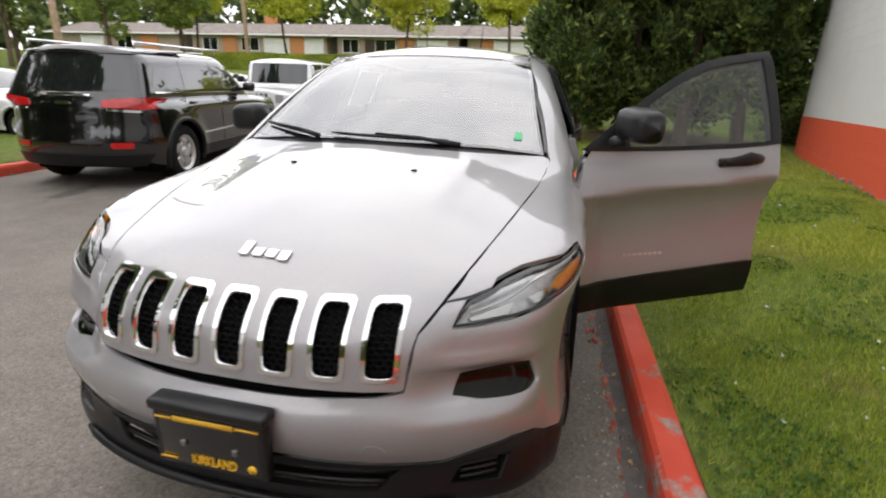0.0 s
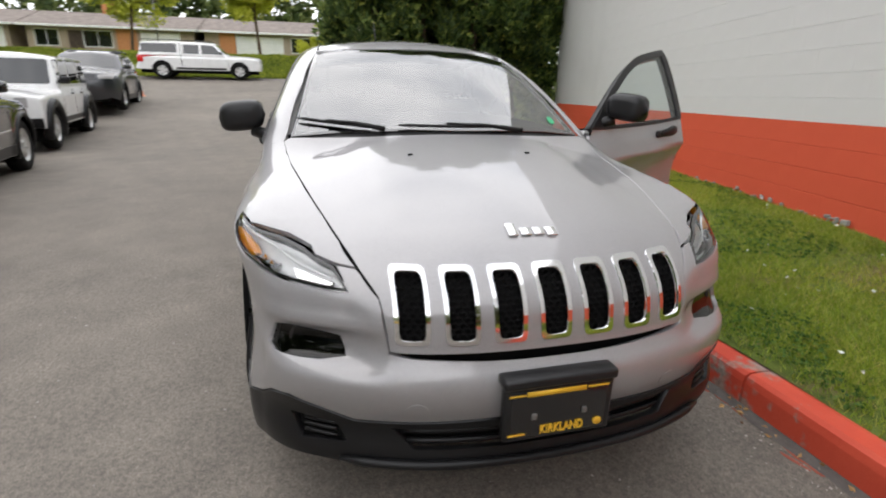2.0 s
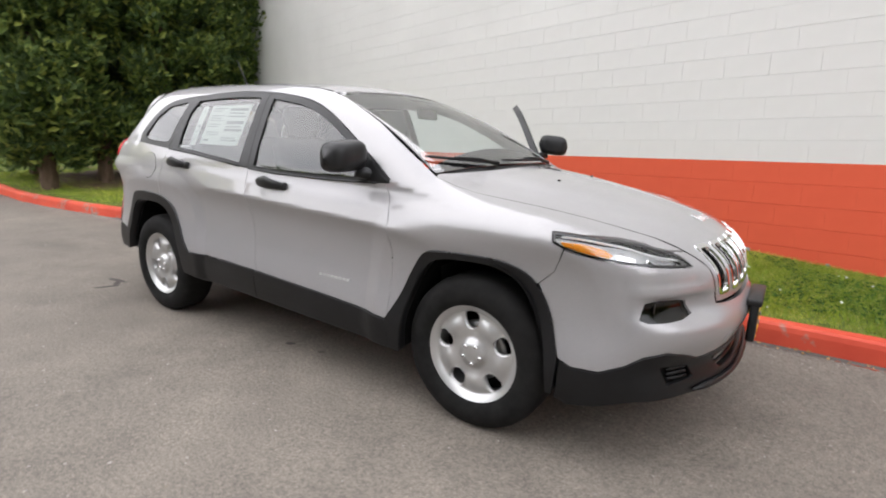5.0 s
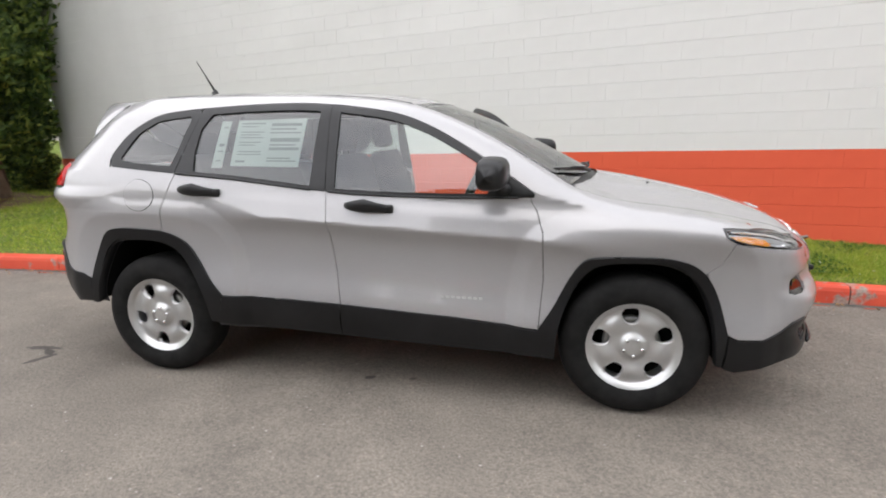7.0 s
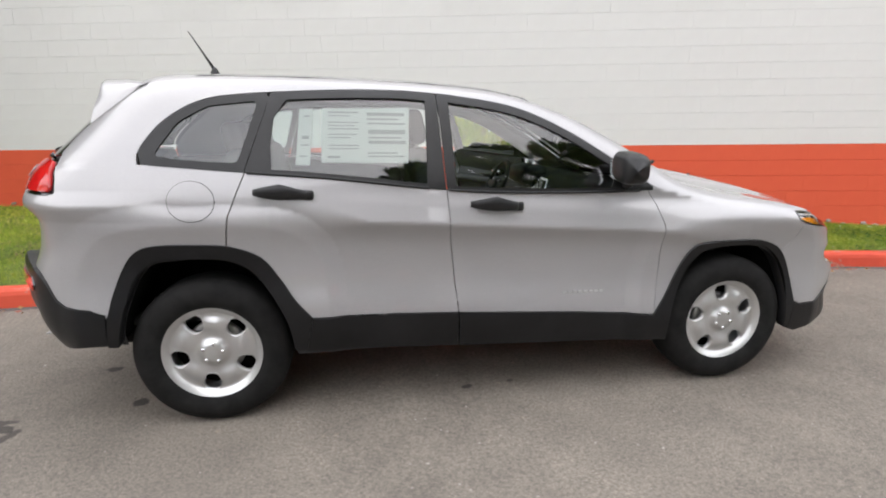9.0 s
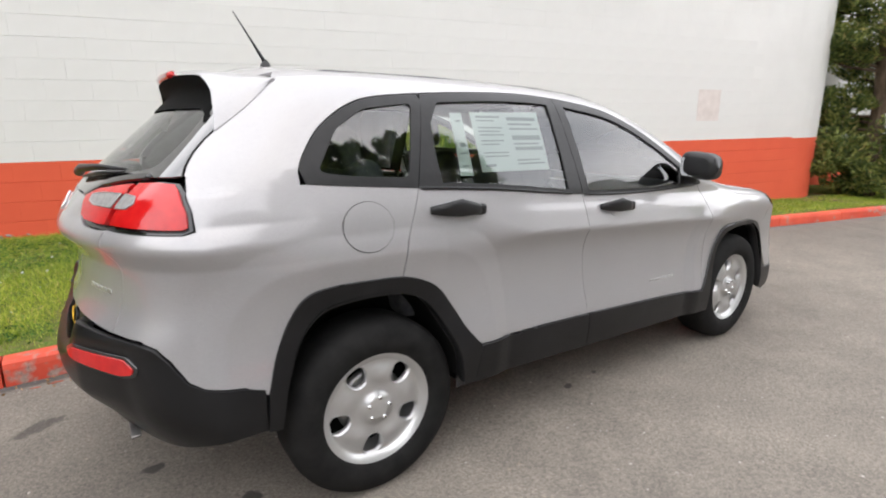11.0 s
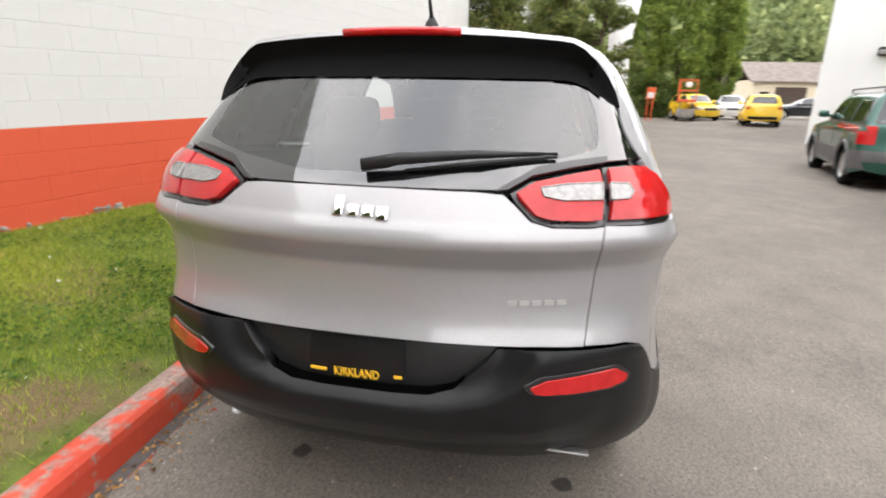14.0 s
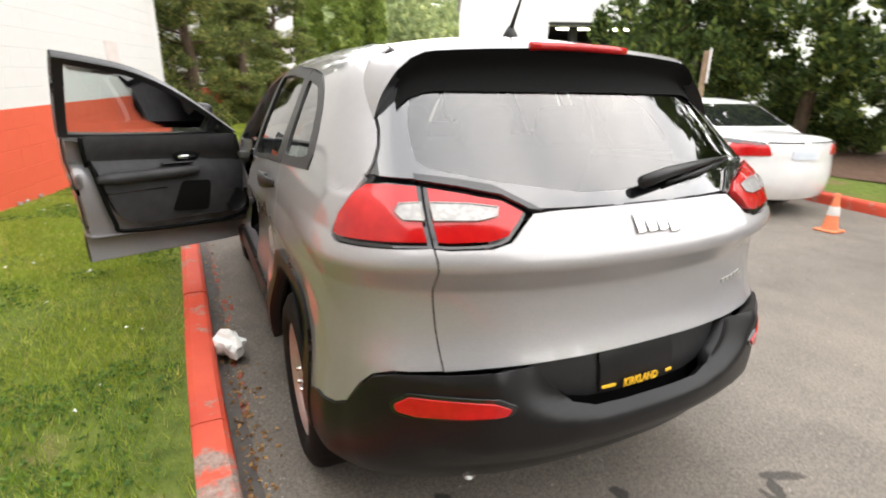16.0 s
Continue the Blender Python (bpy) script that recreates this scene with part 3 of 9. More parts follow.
lawn_x = [-22 + 0.35 * i for i in range(160)]
lawn = part("lawn", strip(lawn_x, lambda x: kerb_y(x) + 0.15, lambda x: max(wall_y(x), kerb_y(x) + 2) + 9.0, 60, lawn_z), M_SOIL)
tagged(lawn, "patchy lawn with clover and bare earth", "lawn", kind="structure")
lawn2_x = [-30 + 0.8 * i for i in range(60)]
lawn2 = part("lawn", strip(lawn2_x, lambda x: kerb2_y(x) - 26, lambda x: kerb2_y(x) - 0.15, 30, lambda x, y: rise(x) + 0.14 + 0.02 * math.sin(x * 1.3 + y)), M_SOIL)
tagged(lawn2, "patchy lawn beside the parked cars", "lawn", kind="structure")


def kerb_run(name, fy, x0, x1, step, sgn, label):
    """A kerb of single stones with worn edges; sgn: the side on which the road lies."""
    xs = np.arange(x0, x1, step)
    root = tagged(new(name), label, "kerb", kind="structure")
    for a in xs:
        b = a + step - 0.012
        prof = [(0.0, -0.05), (0.004, 0.10), (0.012, 0.132), (0.03, 0.148), (0.12, 0.15), (0.15, 0.14), (0.15, -0.05)]
        vs = []
        cols = np.linspace(a, b, 5)
        tilt = random.uniform(-0.004, 0.004)
        for x in cols:
            for o, z in prof:
                vs.append((x, fy(x) - sgn * o, float(rise(x)) + z + tilt + 0.003 * noise.noise((x * 3, o * 20, z * 9))))
        k = len(prof)
        fs = [(i * k + j, (i + 1) * k + j, (i + 1) * k + j + 1, i * k + j + 1) if sgn > 0 else (i * k + j, i * k + j + 1, (i + 1) * k + j + 1, (i + 1) * k + j) for i in range(4) for j in range(k - 1)]
        fs += [tuple(range(k)), tuple(reversed(range(4 * k, 5 * k)))]
        part("kerb_stone", (vs, fs), M_KERB, root, smooth=False)
    return root


kerb_run("kerb", kerb_y, -24.0, 34.0, 1.52, -1, "red-painted concrete kerb with chipped paint")
kerb_run("kerb", kerb2_y, -29.0, 20.0, 1.52, 1, "red-painted concrete kerb across the road")

# the block wall: upper part white, four courses of orange red at its foot
RED_TOP = 1.14


def wall_section(name, a, b, r, h, label):
    """A straight stretch from a to b whose ends turn back round a corner of radius r; white above, red below."""
    ax, ay = a
    bx, by = b
    d = np.array([bx - ax, by - ay])
    d = d / np.linalg.norm(d)
    nrm = np.array([d[1], -d[0]])
    if nrm[1] > 0:
        nrm = -nrm
    path = []
    for t in np.linspace(90, 0, 10):
        c = np.array(a) + d * r - nrm * r
        path.append(c + r * (nrm * math.cos(radians(t)) - d * math.sin(radians(t))))
    for t in np.linspace(0, 90, 10):
        c = np.array(b) - d * r - nrm * r
        path.append(c + r * (nrm * math.cos(radians(t)) + d * math.sin(radians(t))))
    path = [path[0] - nrm * 5] + path + [path[-1] - nrm * 5]
    base = float(rise((ax + bx) / 2))
    w = tagged(new(name), label, "wall", kind="structure")

    def band(z0, z1, off):
        n = len(path)
        vs = []
        for i, p in enumerate(path):
            t = path[min(i + 1, n - 1)] - path[max(i - 1, 0)]
            t = t / np.linalg.norm(t)
            o = np.array([t[1], -t[0]])
            if o @ nrm < 0 and 1 < i < n - 2:
                o = -o
            q = p + o * off
            vs += [(q[0], q[1], z0), (q[0], q[1], z1)]
        fs = [(2 * i, 2 * i + 2, 2 * i + 3, 2 * i + 1) for i in range(n - 1)]
        m = len(vs)
        vs += [(v[0] - 0.0, v[1], v[2]) for v in vs]
        inner = [p - nrm * 0.2 for p in path]
        vs = vs[:m] + [c for p in inner for c in ((p[0], p[1], z0), (p[0], p[1], z1))]
        fs += [(m + 2 * i, m + 2 * i + 1, m + 2 * i + 3, m + 2 * i + 2) for i in range(n - 1)]
        fs += [(2 * i + 1, 2 * i + 3, m + 2 * i + 3, m + 2 * i + 1) for i in range(n - 1)]
        return vs, fs

    part("wall_face", band(RED_TOP + base, h, 0.0), M_WALL, w, smooth=False)
    part("painted_base", band(-0.3, RED_TOP + base, 0.002), M_WALLRED, w, smooth=False)
    return w


wall_main = wall_section("wall_north", (-10.4, wall_y(-10.4)), (10.4, wall_y(10.4)), 1.6, 7.0, "white-painted block wall with an orange-red base")
wall_section("wall_north_2", (10.9, 2.6), (15.2, 1.55), 1.1, 6.4, "white-painted block wall with an orange-red base behind pines")
wall_section("wall_north_3", (16.0, 1.35), (22.5, -0.4), 1.1, 6.4, "white-painted block wall with an orange-red base behind pines")
wall_section("wall_north_4", (23.3, -0.7), (30.5, -2.7), 1.1, 6.4, "white-painted block wall with an orange-red base at the far end")

# ---- the silver SUV ----
hero_width = spline([-2.25, -1.7, -1.0, 0, 0.8, 1.4, 1.9, 2.3], [0.85, 0.905, 0.917, 0.92, 0.918, 0.908, 0.87, 0.80])
hero_low = spline([0.15, 0.3, 0.45, 0.6, 0.75, 0.845, 0.905, 1.1, 1.7], [0.062, 0.03, 0.02, 0.043, 0.049, 0.03, 0.0, -0.08, -0.24])
hero_high = spline([0.15, 0.6, 0.905, 1.0, 1.08, 1.13, 1.3, 1.5, 1.62, 1.8], [-0.26, -0.105, 0.0, 0.028, 0.052, 0.07, 0.143, 0.243, 0.31, 0.42])
hero_nose = spline([0.15, 0.22, 0.3, 0.38, 0.45, 0.51, 0.58, 0.63, 0.67, 0.71, 0.8, 0.88, 0.95, 1.05, 1.2], [2.17, 2.25, 2.31, 2.32, 2.305, 2.325, 2.345, 2.335, 2.31, 2.298, 2.28, 2.235, 2.16, 2.02, 1.8])
hero_hood = spline([0.6, 1.0, 1.2, 1.445, 1.7, 1.96, 2.15, 2.3, 2.5], [1.2, 1.172, 1.15, 1.112, 1.066, 1.005, 0.945, 0.88, 0.78])
hero_roof = spline([-2.2, -1.95, -1.7, -1.4, -1.0, -0.5, -0.1, 0.2, 0.5, 1.0], [1.56, 1.612, 1.645, 1.66, 1.664, 1.657, 1.636, 1.604, 1.555, 1.44])
hero_tail = spline([0.15, 0.3, 0.42, 0.55, 0.66, 0.74, 0.79, 0.84, 0.90, 0.97, 1.015, 1.05, 1.12, 1.17, 1.22, 1.3, 1.4, 1.5, 1.6, 1.75], [2.08, 2.19, 2.28, 2.322, 2.325, 2.31, 2.288, 2.272, 2.264, 2.267, 2.284, 2.297, 2.272, 2.235, 2.185, 2.095, 1.985, 1.875, 1.765, 1.6])


def hero_value(p):
    x, y, z = p[:, 0], np.abs(p[:, 1]), p[:, 2]
    zs = z - (0.018 - 0.047 * np.clip(x, -0.8, 1.0))
    soft = 0.007 + 0.11 * np.clip(np.maximum(-0.62 - x, x - 0.95) / 0.45, 0, 1)
    wide = hero_width(x) - smax(hero_low(zs), hero_high(zs), soft)
    # raised flats round the wheel arches, each with a crisp outer edge
    for wx in (1.35, -1.37):
        r = ((np.abs(x - wx) / 0.545) ** 4 + (np.abs(z - 0.34) / 0.595) ** 4) ** 0.25
        wide = wide + 0.02 * smin(np.clip((1.17 - r) / 0.15, 0, 2), 1.0, 0.08) * (z < 1.2)
    # the shoulder over the headlamp, and the tail's crease carried round the corner
    wide = wide + 0.024 * np.exp(-(((x - 1.72) / 0.30) ** 2) - (((z - 0.955) / 0.075) ** 2))
    ridge = np.clip(1 - np.sqrt((z - 1.032) ** 2 + 0.00002) / 0.07, 0, 1)
    wide = wide + 0.02 * ridge * np.clip((-1.5 - x) / 0.4, 0, 1)
    side = y - wide
    front = x - (hero_nose(z) - 0.12 * (y / 0.6) ** 2.6)
    # pockets round the lower lamps
    front = front + 0.05 * np.exp(-(((y - 0.64) / 0.145) ** 4) - (((z - 0.683) / 0.05) ** 4))
    front = front + 0.012 * np.exp(-(((z - 0.79) / 0.035) ** 2)) * np.clip((y - 0.5) / 0.06, 0, 1)
    dome = 0.014 / (1 + np.exp((y - 0.43 + 0.08 * (x - 1.6)) / 0.02)) * np.clip((2.2 - x) / 0.8, 0, 1)
    lift = 0.042 * np.clip((y - 0.56) / 0.26, 0, 1) ** 1.5 * np.clip((x - 0.95) / 0.7, 0, 1) * np.clip((2.12 - x) / 0.3, 0, 1)
    hood = z - (hero_hood(x) - 0.05 * (y / 0.55) ** 2 + dome + lift - 0.006)
    glass = (x - (1.205 - (z - 1.14) * 2.13 + 0.05 * np.sin((z - 1.14) / 0.46 * math.pi) - 0.2 * (y / 0.72) ** 2)) / 2.35
    roof = z - (hero_roof(x) - 0.042 * (y / 0.5) ** 2)
    rear = (-x - (hero_tail(z) + 0.024 * ridge - 0.19 * (y / 0.76) ** 2.4)) / np.where(z > 1.2, 1.4, 1.0)
    low = smax(front, hood, 0.10)
    high = np.maximum(smax(glass, roof, 0.08), 1.03 - z)
    return smax(smax(side, rear, 0.13), smin(low, high, 0.015 + 0.07 * np.clip((y - 0.58) / 0.16, 0, 1)), 0.10)


HS = Skin(hero_value, fx=1.15, rx=-1.2, tz=0.7)


def mir(pts):
    """A line from the near half, carried over to the other half of a symmetric outline."""
    return [(-a, b) for a, b in reversed(pts)]


ARCH_F = smooth_line([(0.865, 0.425), (0.94, 0.545), (1.01, 0.69), (1.08, 0.79), (1.17, 0.812), (1.33, 0.818), (1.49, 0.81), (1.61, 0.762), (1.69, 0.645), (1.748, 0.455)], 4)
ARCH_R = smooth_line([(-1.79, 0.53), (-1.755, 0.65), (-1.70, 0.77), (-1.64, 0.84), (-1.55, 0.862), (-1.40, 0.862), (-1.25, 0.85), (-1.12, 0.795), (-1.04, 0.69), (-0.975, 0.585), (-0.90, 0.50)], 4)
WELL_F = smooth_line([(0.955, 0.28), (0.97, 0.45), (1.03, 0.63), (1.11, 0.745), (1.2, 0.782), (1.33, 0.79), (1.46, 0.78), (1.565, 0.725), (1.64, 0.62), (1.69, 0.47), (1.71, 0.3)], 4)
WELL_R = smooth_line([(-1.755, 0.40), (-1.725, 0.55), (-1.66, 0.70), (-1.58, 0.775), (-1.47, 0.795), (-1.36, 0.797), (-1.26, 0.785), (-1.165, 0.735), (-1.08, 0.62), (-1.01, 0.48), (-0.985, 0.34)], 4)
BELT = smooth_line([(-1.60, 1.212), (-1.44, 1.198), (-1.18, 1.178), (-0.8, 1.152), (-0.34, 1.104), (-0.06, 1.085), (0.23, 1.078), (0.52, 1.078), (0.83, 1.084)], 4)
TOPLINE = smooth_line([(-1.62, 1.25), (-1.593, 1.305), (-1.511, 1.402), (-1.37, 1.486), (-1.2, 1.52), (-0.82, 1.547), (-0.52, 1.555), (-0.31, 1.546), (-0.16, 1.532), (0.08, 1.495), (0.26, 1.435), (0.44, 1.345), (0.64, 1.225), (0.845, 1.092)], 4)


def cut(line, lo, hi):
    """The stretch of a line (sorted in x) between two x, with its ends put in."""
    q = sorted(line)
    xs, zs = [p[0] for p in q], [p[1] for p in q]
    z0, z1 = np.interp([lo, hi], xs, zs)
    return [(lo, float(z0))] + [p for p in q if lo + 1e-3 < p[0] < hi - 1e-3] + [(hi, float(z1))]


def panel_pair(name, geo, mat, hero, label="", both=True, smooth=True):
    a = part(name, geo, mat, hero, label, smooth)
    b = part(name, flipped(geo), mat, hero, label, smooth) if both else None
    return a, b


def wheel_geo():
    """Parts of a wheel about the y axis, its face towards -y, hub at the origin."""
    R, r0, w = 0.362, 0.232, 0.225
    prof = [(r0 - 0.012, -w / 2 + 0.02), (r0 + 0.004, -w / 2 + 0.002), (r0 + 0.035, -w / 2 - 0.008), (R - 0.055, -w / 2 - 0.006), (R - 0.018, -w / 2 + 0.012), (R - 0.005, -w / 2 + 0.035), (R, -w / 2 + 0.06)]
    prof = prof + [(a, -b) for a, b in reversed(prof)]
    tyre = lathe([(a, b) for a, b in prof], 72, "y")
    # pressed face with five windows
    n, rings = 160, [0.0, 0.03, 0.056, 0.064, 0.085, 0.105, 0.113, 0.121, 0.129, 0.137, 0.145, 0.153, 0.161, 0.169, 0.177, 0.185, 0.191, 0.197, 0.203, 0.21, 0.222, 0.232]

    def face_y(r, a):
        c = math.cos(5 * (a - TAU / 4))
        spoke = 0.5 + 0.5 * c
        y = -0.072
        if r < 0.061:
            y = -0.10 + 0.006 * (r / 0.06) ** 2
        elif r < 0.09:
            y = -0.078
        else:
            k = min(1, (r - 0.09) / 0.09)
            y = -0.076 - 0.016 * math.sin(k * math.pi) * spoke
        if r > 0.195:
            y = -0.074 - 0.024 * min(1, (r - 0.195) / 0.022)
        if r > 0.225:
            y = -0.104
        return y

    vs = [(r * math.cos(TAU * i / n), face_y(r, TAU * i / n), r * math.sin(TAU * i / n)) for r in rings for i in range(n)]
    fs, holes = [], []
    for k in range(len(rings) - 1):
        for i in range(n):
            rm = (rings[k] + rings[k + 1]) / 2
            a = TAU * (i + 0.5) / n
            d = math.remainder(a - TAU / 4 + TAU / 10, TAU / 5)
            win = (abs(rm - 0.157) / 0.044) ** 2.6 + (abs(d * rm) / (0.043 + 0.2 * (rm - 0.157))) ** 2.6
            if 0.113 < rm < 0.2 and win < 1:
                continue
            fs.append((k * n + i, k * n + (i + 1) % n, (k + 1) * n + (i + 1) % n, (k + 1) * n + i))
    face = (vs, fs)
    lips = []
    for i in range(5):
        a = TAU / 4 - TAU / 10 + TAU * i / 5
        ring = []
        for j in range(24):
            b = TAU * j / 24
            sb, cb = math.sin(b), math.cos(b)
            rr = 0.157 + 0.044 * math.copysign(abs(sb) ** 0.77, sb)
            tt = (0.043 + 0.2 * (rr - 0.157)) * math.copysign(abs(cb) ** 0.77, cb)
            ring.append((rr, tt))
        loop_o = [(rr * 1.0 + 0.004 * math.sin(TAU * j / 24), tt + 0.004 * math.cos(TAU * j / 24)) for j, (rr, tt) in enumerate(ring)]
        lv, lf = [], []
        for j in range(24):
            for (rr, tt), yy in ((loop_o[j], -0.076), (ring[j], -0.079), ((ring[j][0], ring[j][1] * 0.94), -0.045)):
                lv.append((rr * math.cos(a) - tt * math.sin(a), yy - 0.006 * math.sin(min(1, (rr - 0.09) / 0.09) * math.pi), rr * math.sin(a) + tt * math.cos(a)))
        for j in range(24):
            q = (j + 1) % 24
            for s in range(2):
                lf.append((j * 3 + s, q * 3 + s, q * 3 + s + 1, j * 3 + s + 1))
        lips.append((lv, lf))
    barrel = lathe([(0.2, 0.1), (0.222, -0.07), (0.228, -0.1), (0.236, -0.108), (0.238, -0.1)], 60, "y")
    back = lathe([(0.0, -0.02), (0.13, -0.02), (0.14, 0.02), (0.21, 0.03)], 40, "y")
    rotor = lathe([(0.02, -0.035), (0.125, -0.035), (0.14, -0.03), (0.14, -0.01)], 40, "y")
    lugs = []
    for i in range(5):
        a = TAU / 4 + TAU * i / 5
        lugs.append(moved(lathe([(0.0, -0.106), (0.007, -0.106), (0.0095, -0.1), (0.0095, -0.078)], 6, "y"), pose(0.046 * math.cos(a), 0, 0.046 * math.sin(a)))[:2])
    return dict(tyre=joined(tyre), face=joined(face, *lips), barrel=barrel, back=back, rotor=rotor, lugs=lugs)


def add_wheel(car, geo, x, y, z, spin, right, scale=1.0, rim=None):
    m = Matrix.Translation((x, y, z)) @ (Matrix.Identity(4) if right else Matrix.Rotation(math.pi, 4, "Z")) @ Matrix.Rotation(radians(spin), 4, "Y") @ Matrix.Scale(scale, 4)
    w = part("wheel", moved(geo["barrel"], m), rim or M_RIM, car)
    part("tyre", moved(geo["tyre"], m), M_RUBBER, w, "black rubber tyre")
    part("rim", moved(geo["face"], m), rim or M_RIM, w, "silver five-window wheel face")
    part("brake_disc", joined(moved(geo["rotor"], m)[:2]), M_STEEL, w)
    part("drum", moved(geo["back"], m), M_SHELL, w)
    for g in geo["lugs"]:
        part("lug_nut", moved(g, m), M_CHROME, w)
    return w


def door_mirror(car, m=None, parent_side=1):
    """Geometry of a right-hand door mirror: housing, arm and glass."""
    rows, n = [], 28
    for t in np.linspace(-1, 1, 17):
        yy = -0.955 - 0.112 * t
        k = (1 - abs(t) ** 4.5) ** 0.5
        hz, hx = 0.072 * k + 0.004, 0.085 * k + 0.004
        zc = 1.195 + 0.01 * (1 - t)
        row = []
        for i in range(n):
            a = TAU * i / n
            ca, sa = math.cos(a), math.sin(a)
            xx = (abs(ca) ** 0.62) * (1 if ca > 0 else -0.6) * hx
            zz = (abs(sa) ** 0.6) * (1 if sa > 0 else -0.95) * hz
            row.append((0.63 + xx + 0.02 * (t + 1) * -0.5, yy, zc + zz))
        rows.append(row)
    vs = [p for r in rows for p in r]
    fs = [(i * n + j, i * n + (j + 1) % n, (i + 1) * n + (j + 1) % n, (i + 1) * n + j) for i in range(16) for j in range(n)]
    fs += [tuple(range(n)), tuple(reversed(range(16 * n, 17 * n)))]
    arm = tube([(0.70, -0.80, 1.11), (0.69, -0.845, 1.12), (0.66, -0.90, 1.135)], [0.034, 0.03, 0.03], 12)
    glass = rounded([(-1.05, 1.148), (-0.865, 1.148), (-0.86, 1.252), (-1.04, 1.256)], 0.03)
    gv = [(0.578, a, b) for a, b in glass] + [(0.584, a, b) for a, b in glass]
    k = len(glass)
    gf = [tuple(range(k)), tuple(reversed(range(k, 2 * k)))] + [(i, k + i, k + (i + 1) % k, (i + 1) % k) for i in range(k)]
    return (vs, fs), arm, (gv, gf)


def handle_geo(x0, z):
    """A pull handle of the right-hand door, its forward end at x0."""
    pts = [(0.005, 0.0, 0.016), (-0.02, 0.022, 0.022), (-0.06, 0.034, 0.026), (-0.125, 0.038, 0.036), (-0.18, 0.032, 0.028), (-0.215, 0.02, 0.022), (-0.245, 0.0, 0.014)]
    vs, fs, n = [], [], 12
    for dx, out, h in pts:
        y0 = hero_surface_y(x0 + dx, z) - out
        for i in range(n):
            a = TAU * i / n
            vs.append((x0 + dx, y0 + 0.011 * math.sin(a), z + h * math.cos(a) + 0.012 * (1 - abs(dx + 0.12) / 0.12) - dx * 0.05))
    for i in range(len(pts) - 1):
        for j in range(n):
            fs.append((i * n + j, i * n + (j + 1) % n, (i + 1) * n + (j + 1) % n, (i + 1) * n + j))
    fs += [tuple(reversed(range(n))), tuple((len(pts) - 1) * n + j for j in range(n))]
    cap = bevel_box(0.05, 0.03, 0.045, 0.012, (x0 - 0.005, hero_surface_y(x0, z) - 0.008, z))
    return joined((vs, fs), cap)


def hero_surface_y(x, z):
    return float(HS.cast([(x, z)], "side")[0][0, 1])


def hero_on(p, mode, off=0.0):
    pos, nor = HS.cast([p], mode)
    return Vector(pos[0] + nor[0] * off), Vector(nor[0])


hero = thing("suv", pose(0, 0, 0), "silver compact SUV with black cladding, its driver's door open", "car")
G = 0.0022

# -- body panels of the right side, carried over to the left
rear_cut = [(-1.168, 1.178), (-1.205, 1.09), (-1.245, 0.99), (-1.265, 0.853)]
mid_cut = [(-0.252, 1.098), (-0.238, 0.91), (-0.205, 0.62), (-0.188, 0.488)]
front_cut = [(0.805, 1.083), (0.845, 1.02), (0.878, 0.92), (0.888, 0.68), (0.872, 0.43)]
shift = lambda pts, d: [(a + d, b) for a, b in pts]

fdoor = shift(mid_cut, G)[::-1] + [(p[0], p[1] - G) for p in cut(BELT, -0.249, 0.803)][1:-1] + shift(front_cut, -G) + [(0.42, 0.46)]
rdoor = shift(rear_cut, G) + [(a + G, b) for a, b in cut(ARCH_R, -1.262, -0.90)][1:] + [(-0.5, 0.497)] + shift(mid_cut, -G)[::-1] + [(p[0], p[1] - G) for p in cut(BELT, -1.166, -0.254)][::-1][1:-1]
g_fdoor = HS.panel(fdoor, "side", depth=0.03, res=0.015)
g_rdoor = HS.panel(rdoor, "side", depth=0.03, res=0.015)
right_front_door = part("front_door", g_fdoor, M_PAINT, hero, "silver front passenger door")
right_rear_door = part("rear_door", g_rdoor, M_PAINT, hero, "silver rear door with a price sheet in its window")
left_rear_door = part("rear_door", flipped(g_rdoor), M_PAINT, hero, "silver rear door")

# upper body: A-pillar, roof rail and rear pillar in one pressing
tc = lambda pts, src: HS.to("tcyl", pts, src)
rail = tc([(p[0], p[1] + 0.006) for p in TOPLINE], "side")
ditch = tc([(0.93, -0.722), (0.6, -0.648), (0.3, -0.586), (0.12, -0.552), (-0.3, -0.535), (-0.9, -0.53), (-1.4, -0.53), (-1.6, -0.545)], "top")
PILLAR = [(-1.635, 1.55), (-1.66, 1.53), (-1.712, 1.485), (-1.775, 1.435), (-1.831, 1.392), (-1.871, 1.357), (-1.909, 1.317), (-1.937, 1.277)]
frame_poly = rail + tc([(0.93, 1.09), (0.985, 1.10)], "side") + tc([(1.03, -0.745)], "top") + ditch + tc(PILLAR + [(-1.95, 1.25)], "side") + tc([(-1.90, 1.20), (-1.62, 1.195)], "side")
panel_pair("side_frame", HS.panel(frame_poly, "tcyl", off=0.0006, depth=0.008), M_PAINT, hero)

# rear quarter
SEAM_Z = [0.80 + 0.0222 * i for i in range(13)]
seam_y = lambda z: -0.612 - 0.0655 * (z - 0.75)
rc = lambda pts, src: HS.to("rcyl", pts, src)
q_low = [p for p in ARCH_R if p[0] < -1.27][::-1]
quarter = rc([(a - 0.002, b) for a, b in shift(rear_cut, -G)], "side") + rc(q_low, "side") + rc([(-1.86, 0.572), (-1.904, 0.577), (-1.972, 0.588), (-2.012, 0.611)], "side") + rc([(-0.807, 0.685), (-0.779, 0.726), (-0.735, 0.745), (-0.616, 0.75)] + [(seam_y(z) - 0.004, z) for z in SEAM_Z] + [(-0.6385, 1.088), (-0.70, 1.085)], "rear")
